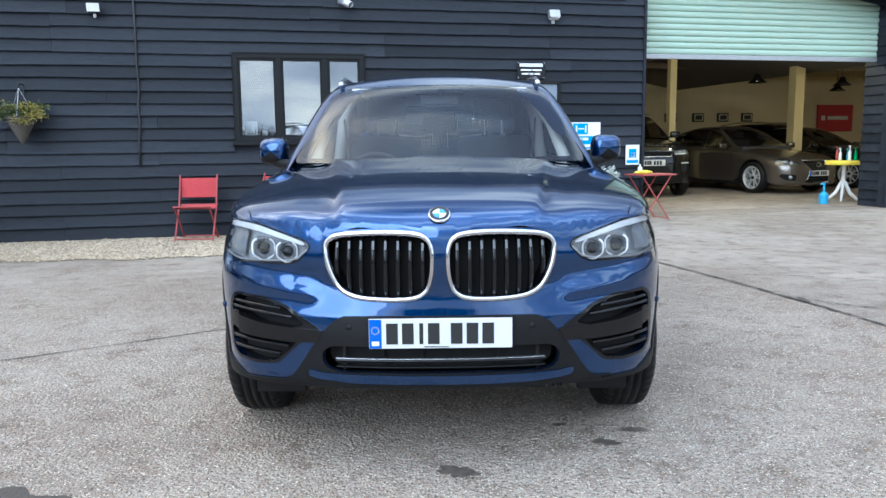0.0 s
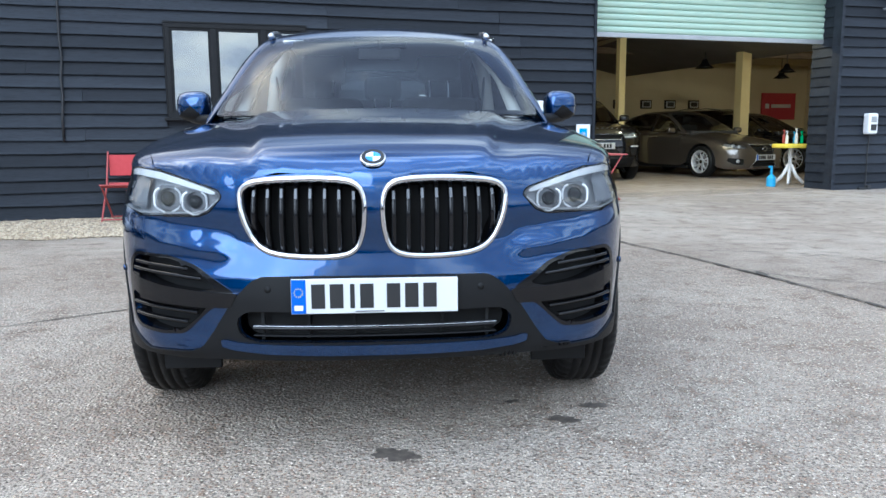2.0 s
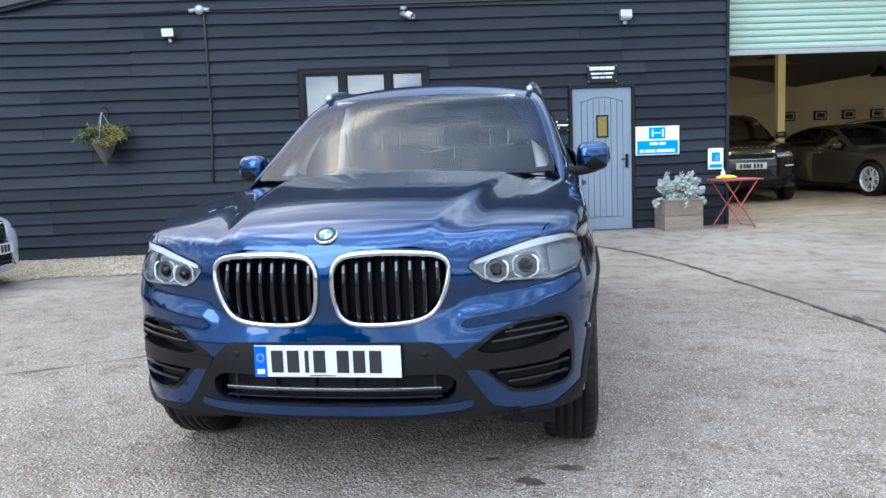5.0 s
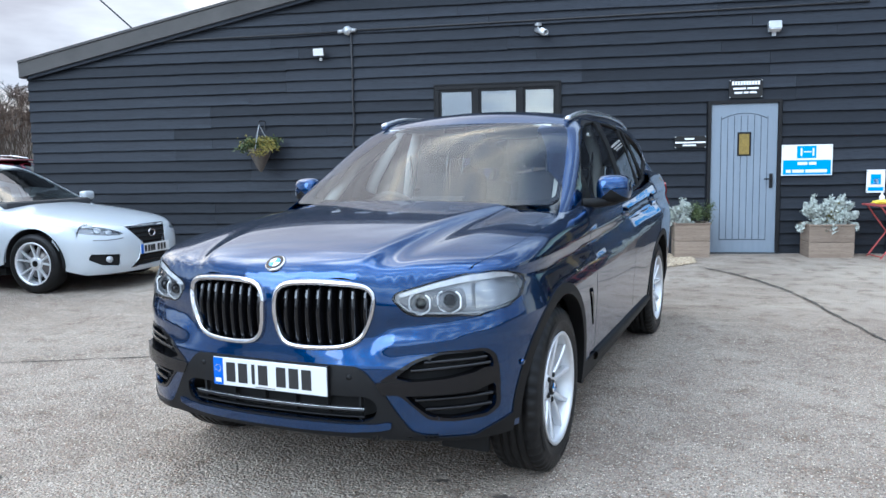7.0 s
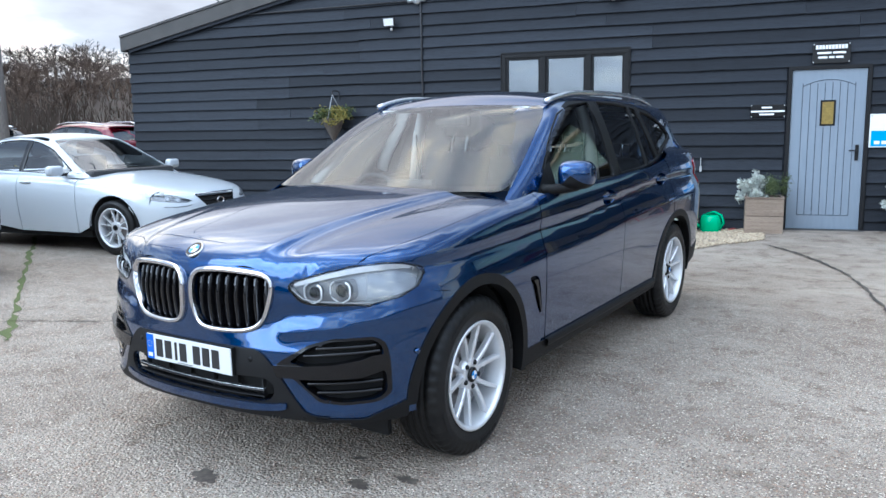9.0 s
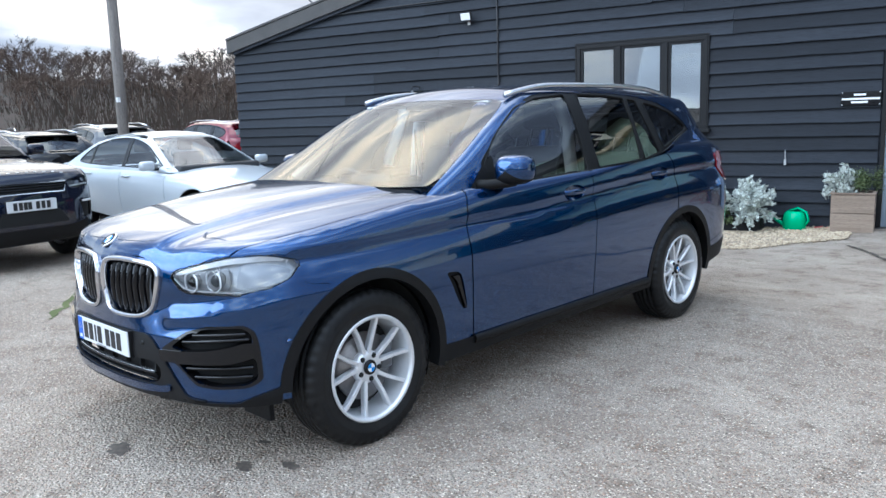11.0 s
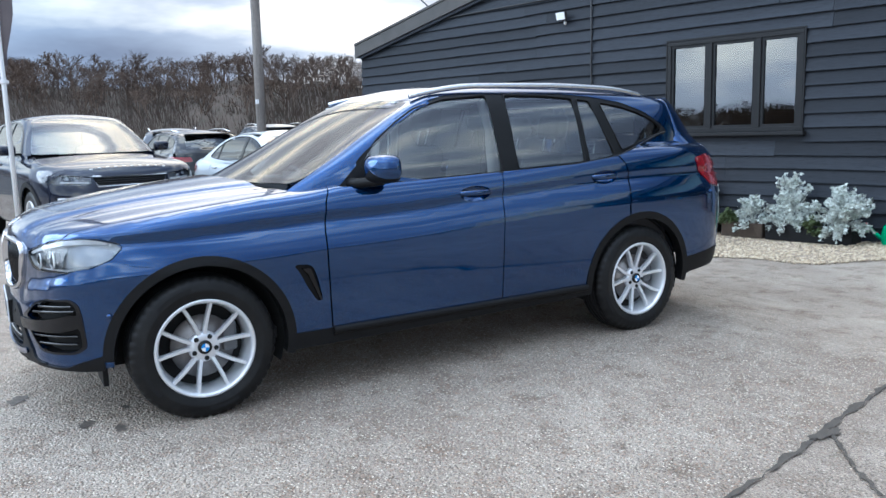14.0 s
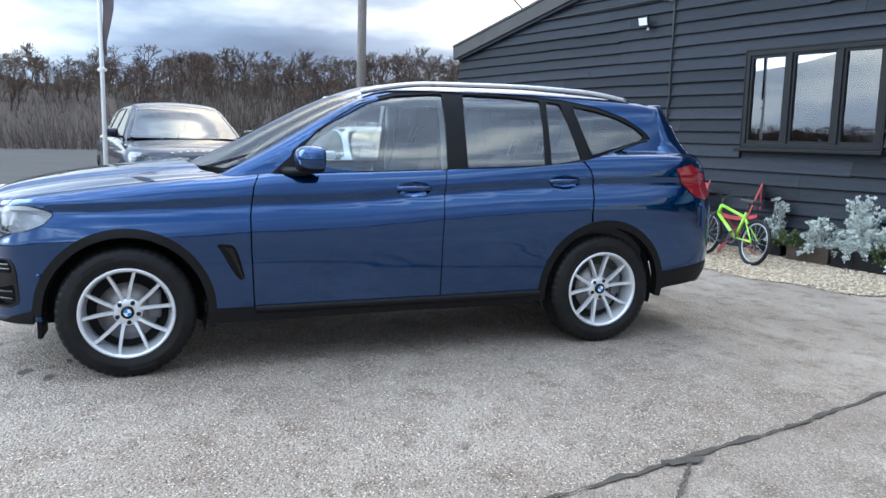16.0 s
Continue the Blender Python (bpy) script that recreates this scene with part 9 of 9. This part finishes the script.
                part("projector", moved(lathe([(r_p * a_, b_) for a_, b_ in ((1.0, -0.015), (1.0, 0.004), (0.72, 0.0), (0.5, 0.010), (0.0, 0.012))], 18), Matrix.Diagonal((s, 1, 1, 1)) @ Matrix.Translation(Qc[0] - Nc[0] * 0.014) @ Vector(Nc[0]).to_track_quat("Z", "Y").to_matrix().to_4x4()), M_LAMPSILVER, hl, "", True)
            if not sed:
                Vb, Fb = strip(ring, S.arc_x(np.linspace(0.47, 0.74, 9), 0.812 + 0.012 * np.linspace(0, 1, 9)), 0.016, 0.004, closed=False)
                put("light_guide", (Vb + np.array((0.0, 0.010, 0.0))) * (s, 1, 1), Fb if s > 0 else [q_[::-1] for q_ in Fb], M_FROST, hl, "pale light guide")
            lens = put("lens_cover", (Q + N * 0.001) * (s, 1, 1), [tuple(t[::s]) for t in T], M_LENS, hl, "", True, N * (s, 1, 1))
            lens.visible_shadow = False
            P, T = sheet(fog, (), 0.03)
            Q, N = ring(P)
            put("fog_recess", (Q - N * 0.03) * (s, 1, 1), [tuple(t[::s]) for t in T], M_DARK, bump, "dark fog lamp recess")
            Qc, Nc = ring(S.arc_x([0.60 if sed else 0.68], [0.35 if sed else 0.645]))
            if sed:
                part("fog_lamp", moved(lathe([(0.036, -0.02), (0.036, 0.0), (0.0, 0.006)], 16), Matrix.Diagonal((s, 1, 1, 1)) @ Matrix.Translation(Qc[0] - Nc[0] * 0.012) @ Vector(Nc[0]).to_track_quat("Z", "Y").to_matrix().to_4x4()), M_LAMPSILVER, bump, "", True)
            else:
                ln = S.arc_x(np.linspace(0.60, 0.78, 8), np.full(8, 0.645))
                V, F = strip(ring, ln, 0.022, 0.006, closed=False)
                put("fog_strip", V * (s, 1, 1), F if s > 0 else [q_[::-1] for q_ in F], M_WHITE, bump, "pale lamp strip")
        pz = 0.43 if sed else 0.655
        py = ring(S.arc_x([0.0], [pz]))[0][0][1] - 0.012
        plate = part("number_plate", box(-0.26, 0.26, py - 0.006, py + 0.006, pz - 0.055, pz + 0.055, 0.003), M_PLATE, bump, "white number plate with dark bars")
        if sed:
            part("plate_band", box(-0.258, -0.215, py - 0.008, py - 0.005, pz - 0.053, pz + 0.053), M_PLATEBLUE, plate)
        for i, x in enumerate((-0.176, -0.119, -0.070, -0.025, 0.058, 0.115, 0.172)):
            part("plate_bar", box(x - 0.02, x + 0.02, py - 0.0085, py - 0.005, pz - 0.037, pz + 0.037), M_INK, plate)
        if sed:
            Q, N = ring(S.arc_x([0.0], [0.60]))
            part("emblem", tube([(0.055 * math.cos(a), Q[0][1] - 0.012, 0.60 + 0.04 * math.sin(a)) for a in np.linspace(0, 2 * math.pi, 24, endpoint=False)], 0.007, 6, True), M_CHROME, bump, "oval chrome emblem", True)
        else:
            for k in range(10):
                x = -0.42 + k * 0.094
                Q, N = top([(x, -0.735)])
                part("bonnet_bar", moved(box(-0.017, 0.017, -0.007, 0.007, -0.002, 0.003), Matrix.Translation(Q[0]) @ Vector(N[0]).to_track_quat("Z", "X").to_matrix().to_4x4() @ pose(0, 0, 0, 0, 0, 90)), M_GREYSTEEL, car, "bright bonnet bar")
            lowp = nose([(-0.86 * 0.8, 0.46), (-0.45, 0.42), (0.45, 0.42), (0.86 * 0.8, 0.46), (0.62, 0.28), (-0.62, 0.28)])
            panel("lower_trim", ring, lowp, M_PLASTIC, bump, (), 0.04, 0.006, 0.012, label="dark lower bumper trim")
            tow = nose([(-0.30, 0.60), (0.30, 0.60), (0.42, 0.46), (-0.42, 0.46)])
            panel("lower_grille", ring, tow, M_DARK, bump, (), 0.04, 0.004, 0.0)
    # cabin
    if sed:
        dlo = [(0.70, 0.952), (0.95, 1.10), (1.2, 1.245), (1.45, 1.325), (1.75, 1.362), (2.1, 1.352), (2.4, 1.295), (2.62, 1.20), (2.78, 1.09), (2.80, 1.045), (2.6, 1.018), (2.0, 0.985), (1.2, 0.955)]
        frame_out = [(0.52, 0.90), (0.77, 1.03), (1.06, 1.20), (1.32, 1.33), (1.55, 1.372), (1.9, 1.385), (2.3, 1.352), (2.6, 1.29), (2.9, 1.17), (3.12, 1.06), (3.2, 0.98), (2.6, 0.95), (1.5, 0.90)]
        cuts = (1.60, 1.68, 2.46, 2.50)
        ws_poly = [(-0.70, 0.955), (0.70, 0.955), (0.66, 1.03), (0.60, 1.16), (0.545, 1.27), (0.49, 1.345), (0.40, 1.365), (0.2, 1.375), (-0.2, 1.375), (-0.40, 1.365), (-0.49, 1.345), (-0.545, 1.27), (-0.60, 1.16), (-0.66, 1.03)]
        roof_poly = [(0.47, 1.34), (0.51, 1.7), (0.51, 2.1), (0.46, 2.45), (0.2, 2.52), (-0.2, 2.52), (-0.46, 2.45), (-0.51, 2.1), (-0.51, 1.7), (-0.47, 1.34), (-0.2, 1.30), (0.2, 1.30)]
    else:
        dlo = [(0.62, 1.10), (0.80, 1.235), (1.0, 1.38), (1.2, 1.475), (1.5, 1.53), (1.9, 1.535), (2.4, 1.50), (2.8, 1.44), (3.0, 1.385), (3.05, 1.32), (2.95, 1.24), (2.5, 1.185), (1.9, 1.15), (1.2, 1.125)]
        frame_out = [(0.48, 1.06), (0.72, 1.22), (0.92, 1.37), (1.13, 1.50), (1.32, 1.552), (1.6, 1.572), (2.0, 1.570), (2.5, 1.542), (3.0, 1.50), (3.12, 1.44), (3.26, 1.30), (3.36, 1.15), (2.6, 1.10), (1.5, 1.06)]
        cuts = (1.58, 1.70, 2.40, 2.52)
        ws_poly = [(-0.74, 1.115), (0.74, 1.115), (0.70, 1.20), (0.645, 1.32), (0.59, 1.44), (0.55, 1.52), (0.50, 1.552), (0.25, 1.568), (-0.25, 1.568), (-0.50, 1.552), (-0.55, 1.52), (-0.59, 1.44), (-0.645, 1.32), (-0.70, 1.20)]
        roof_poly = [(0.54, 1.14), (0.585, 1.5), (0.59, 2.0), (0.57, 2.6), (0.53, 2.98), (0.3, 3.04), (-0.3, 3.04), (-0.53, 2.98), (-0.57, 2.6), (-0.59, 2.0), (-0.585, 1.5), (-0.54, 1.14), (-0.25, 1.10), (0.25, 1.10)]
    sm = lambda q_, f=None: side(q_, hif)
    dl = soft(dlo, 1)
    panel("body_side", sm, frame_out, paint, car, [dl], h, 0, 0.01, both=True)
    for s in (1, -1):
        P, T = sheet(dl, (), 0.05)
        Q, N = side(P, hif)
        g = put("side_window", (Q - N * 0.006) * (s, 1, 1), [tuple(t[::s]) for t in T], M_DARKGLASS, car, "dark side glass", True, N * (s, 1, 1))
        V, F = strip(sm, dl[::-1], 0.022 if not sed else 0.012, 0.002)
        put("window_trim", V * (s, 1, 1), F if s > 0 else [q_[::-1] for q_ in F], M_GLOSSBLACK, car)
        zz = pchip(*zip(*sorted({round(a, 3): b for a, b in dlo[:9]}.items())))
        zb = belt
        V, F = strip(sm, np.array([((cuts[0] + cuts[1]) / 2, z) for z in np.linspace(float(zb(1.64)), float(zz(1.64)), 6)]), cuts[1] - cuts[0], 0.003, closed=False)
        put("door_pillar", V * (s, 1, 1), F[::1] if s < 0 else [q_[::-1] for q_ in F], M_GLOSSBLACK, car)
        V, F = strip(sm, np.array([((cuts[2] + cuts[3]) / 2 + 0.1 * (1.2 - z), z) for z in np.linspace(float(zb(2.45)), float(zz(2.45)), 6)]), cuts[3] - cuts[2], 0.003, closed=False)
        put("door_pillar", V * (s, 1, 1), F[::1] if s < 0 else [q_[::-1] for q_ in F], M_GLOSSBLACK, car)
        # mirror
        mz, my = (0.99, 0.82) if sed else (1.18, 0.72)
        mir = part("door_mirror", moved(box(-0.10, 0.10, -0.06, 0.05, -0.06, 0.065, 0.04, 3), Matrix.Translation((s * 0.97, my, mz))), paint, car, "", True)
        part("mirror_arm", box(s * 0.86 - 0.06, s * 0.86 + 0.06, my - 0.02, my + 0.02, mz - 0.065, mz - 0.035, 0.008), M_PLASTIC, mir)
    wsm = lambda q_, f=None: S.from_screen(q_)
    P, T = sheet(rounded(ws_poly, 0.05), (), 0.035)
    Q, N = S.from_screen(P)
    w = put("windscreen", Q + N * 0.006, [tuple(t) for t in T], M_TINTGLASS, car, "windscreen reflecting the sky", True, N)
    w.visible_shadow = False
    ps = np.array(ws_poly)
    pr = np.vstack([ps[1:7], [(x + 0.06 + 0.05 * (1 - i / 5), z + (0.022 if i == 5 else 0.0)) for i, (x, z) in enumerate(ps[1:7])][::-1]])
    panel("windscreen_pillar", wsm, pr, paint, car, (), 0.03, 0.001, 0.01, both=True)
    panel("roof", lambda q_, f=None: top(q_, hif), roof_poly, paint, car, (), 0.05, 0.001, 0.01)
    if not sed:
        panel("roof_header", lambda q_, f=None: S.from_screen(q_), [(-0.55, 1.555), (0.55, 1.555), (0.5, 1.59), (0.2, 1.605), (-0.2, 1.605), (-0.5, 1.59)], paint, car, (), 0.03, 0.0005, 0.008)
    # tail
    rb = lambda q_, f=None: S.from_rear(q_, S.both)
    if sed:
        panel("tailgate", lambda q_, f=None: top(q_, S.low), [(-0.72, 3.0), (0.72, 3.0), (0.70, 3.55), (0.4, 3.66), (-0.4, 3.66), (-0.70, 3.55)], paint, car, (), 0.05, 0.001, 0.01)
        P, T = sheet(np.array([(-0.5, 2.50), (0.5, 2.50), (0.60, 3.02), (0.3, 3.10), (-0.3, 3.10), (-0.60, 3.02)]), (), 0.06)
        Q, N = top(P, hif)
        put("rear_window", Q + N * 0.002, [tuple(t) for t in T], M_DARKGLASS, car, "dark rear glass", True, N)
        panel("rear_bumper", lambda q_, f=None: S.from_rear(q_), [(-0.84, 0.28), (0.84, 0.28), (0.82, 0.95), (-0.82, 0.95)], paint, car, (), 0.06, 0.002, 0.01)
    else:
        rg = np.array([(-0.56, 1.22), (0.56, 1.22), (0.50, 1.46), (0.44, 1.50), (-0.44, 1.50), (-0.50, 1.46)])
        panel("tailgate", rb, [(-0.80, 0.62), (0.80, 0.62), (0.78, 1.15), (0.60, 1.47), (0.45, 1.54), (-0.45, 1.54), (-0.60, 1.47), (-0.78, 1.15)], paint, car, [rg], 0.05, 0.0, 0.01)
        P, T = sheet(rg, (), 0.05)
        Q, N = rb(P)
        put("rear_window", Q - N * 0.004, [tuple(t[::-1]) for t in T], M_DARKGLASS, car, "dark rear glass", True, N)
        panel("rear_bumper", lambda q_, f=None: S.from_rear(q_), [(-0.88, 0.32), (0.88, 0.32), (0.88, 0.60), (-0.88, 0.60)], paint, car, (), 0.06, 0.002, 0.01)
        part("spoiler", box(-0.50, 0.50, 2.95, 3.14, 1.505, 1.535, 0.012), paint, car)
        rz = 0.80
        ry = S.from_rear(np.array([(0.0, rz)]))[0][0][1]
        rp = part("rear_plate", box(-0.26, 0.26, ry + 0.002, ry + 0.012, rz - 0.055, rz + 0.055, 0.003), M_YELLOW, car, "yellow rear number plate with dark bars")
        for x in (-0.17, -0.06, 0.07, 0.17):
            part("plate_bar", box(x - 0.02, x + 0.02, ry + 0.011, ry + 0.015, rz - 0.035, rz + 0.035), M_INK, rp)
        for s in (1, -1) if rails else ():
            V, F = tube([(s * 0.56, 1.2, 1.588), (s * 0.585, 1.6, 1.63), (s * 0.58, 2.3, 1.625), (s * 0.54, 2.85, 1.56)], 0.014, 8)
            put("roof_rail", V, F, M_SATIN, car)
    tl = [(back - 0.30, 0.90), (back - 0.02, 0.93), (back + 0.02, 0.82), (back - 0.2, 0.80)] if sed else [(back - 0.26, 1.05), (back - 0.02, 1.08), (back + 0.02, 0.94), (back - 0.18, 0.95)]
    panel("tail_lamp", side, soft(tl, 1), M_TAILRED, car, (), 0.03, 0.006, 0.02, both=True, label="red tail lamp")
    if not sed:
        panel("tail_lamp_inner", lambda q_, f=None: S.from_rear(q_), [(0.50, 0.96), (0.84, 0.95), (0.86, 1.06), (0.52, 1.05)], M_TAILRED, car, (), 0.03, 0.008, 0.02, both=True)
    part("underbody", join([box(-0.80, 0.80, 0.46, WB - 0.45, sill - 0.06, sill + 0.02), box(-0.52, 0.52, -0.70, WB + 0.6, sill - 0.05, sill + 0.02), box(-0.55, -0.53, -0.5, WB + 0.5, 0.2, 0.62 if sed else 0.8), box(0.53, 0.55, -0.5, WB + 0.5, 0.2, 0.62 if sed else 0.8), box(-0.74, 0.74, 0.6, WB + 0.4, 0.55, 0.60)]), M_DARK, car)
    part("dashboard", box(-0.68, 0.68, 0.5, 0.85, 0.65, 0.98 if sed else 1.08, 0.04), M_CABIN, car)
    zs = 0.55 if sed else 0.62
    for x in (-0.36, 0.36):
        st = part("seat", box(x - 0.25, x + 0.25, 1.66, 1.80, zs, zs + 0.58, 0.05), M_SEAT, car, "dark seat")
        part("headrest", box(x - 0.13, x + 0.13, 1.76, 1.85, zs + 0.60, zs + 0.77, 0.04), M_SEAT, st)
    for i, (cy_, s) in enumerate(((0.0, 1), (0.0, -1), (WB, 1), (WB, -1))):
        wl = put("wheel", *lathe([(0.03, -0.05), (0.03, 0.0)], 6, "x"), M_DARK, car, "alloy wheel with black tyre")
        wl.location = (s * (0.80 if sed else 0.83), cy_, HZ)
        if i in wheels:
            wheel_parts(wl, s, HZ + 0.003, rim_r, 0.21, 5, True, M_ALLOY, False, False, 9.0, 15.0)
        else:
            part("tyre", lathe([(0.20, -0.10), (HZ - 0.02, -0.105), (HZ, -0.08), (HZ, 0.08), (HZ - 0.02, 0.105), (0.20, 0.10), (0.0, 0.08)], 28, "x"), M_RUBBER, wl, "", True)
        pts = arc(cy_, AR + 0.004, -6, 186, 18)
        V = [(s * x, y, z) for x in (0.90, 0.52) for y, z in pts]
        n = len(pts)
        F = [(k, k + 1, n + k + 1, n + k) for k in range(n - 1)]
        put("arch_liner", V, F, M_DARK, car)
        if not sed:
            o, i_ = arc(cy_, AR + 0.055, -6, 186, 24), arc(cy_, AR - 0.008, 186, -6, 24)
            P, T = sheet(o + i_, (), 0.025)
            Q, N = side(P)
            put("wheel_arch_trim", (Q + N * 0.008) * (s, 1, 1), [tuple(t[::s]) for t in T], M_PLASTIC, car, "", True, N * (s, 1, 1))
    return car


parked_car("white_sedan", "pearl white saloon car with a black spindle grille", SEDAN, P_WHITE, pose(-5.75, 3.58, 0, 0, 0, 98), "sedan", 0.325, 0.235, hi=True)
parked_car("navy_suv", "dark navy compact SUV with a clamshell bonnet", SUV, P_NAVY, pose(-6.28, 0.57, 0, 0, 0, 100) @ Matrix.Diagonal((1.03, 1.03, 1.07, 1)), "suv", 0.36, 0.25, hi=True, rails=False)
parked_car("graphite_crossover", "graphite crossover seen from behind in the car park", SUV, P_GREY, pose(-18.6, 3.9, 0, 0, 0, -100), "suv", 0.34, 0.23, front=False, group="cars in the car park")
parked_car("black_hatchback", "black hatchback with dark glass in the car park", SUV, P_BLACK, pose(-14.2, 2.95, 0, 0, 0, -86) @ Matrix.Diagonal((0.95, 0.95, 0.94, 1)), "suv", 0.34, 0.23, front=False, group="cars in the car park")
parked_car("grey_estate", "grey SUV with silver roof rails in the car park", SUV, P_GREY, pose(-17.0, 5.9, 0, 0, 0, -95) @ Matrix.Diagonal((1, 1.05, 1.02, 1)), "suv", 0.34, 0.23, front=False, group="cars in the car park")
parked_car("red_suv", "deep red SUV with dark glass beside the barn", SUV, P_RED, pose(-16.2, 8.3, 0, 0, 0, -88) @ Matrix.Diagonal((1, 1, 1.03, 1)), "suv", 0.34, 0.23, front=False, group="cars in the car park")
parked_car("bronze_saloon", "dark grey bronze saloon in the showroom", SEDAN, P_BRONZE, pose(7.52, 13.62, 0.062, 0, 0, 21) @ Matrix.Diagonal((1.02, 1.06, 1.02, 1)), "sedan", 0.33, 0.24, group="cars in the showroom")
parked_car("black_suv", "large black SUV in the showroom", SUV, P_BLACK, pose(4.15, 13.0, 0.062, 0, 0, 2) @ Matrix.Diagonal((1.05, 1.08, 1.08, 1)), "suv", 0.36, 0.25, group="cars in the showroom")
parked_car("black_saloon", "black saloon deep in the showroom", SEDAN, P_BLACK, pose(10.2, 15.2, 0.062, 0, 0, 35), "sedan", 0.33, 0.24, group="cars in the showroom")
parked_car("dark_suv", "dark SUV deep in the showroom", SUV, P_BLACK, pose(10.6, 18.2, 0.062, 0, 0, 40), "suv", 0.36, 0.25, group="cars in the showroom")

lay_boards()
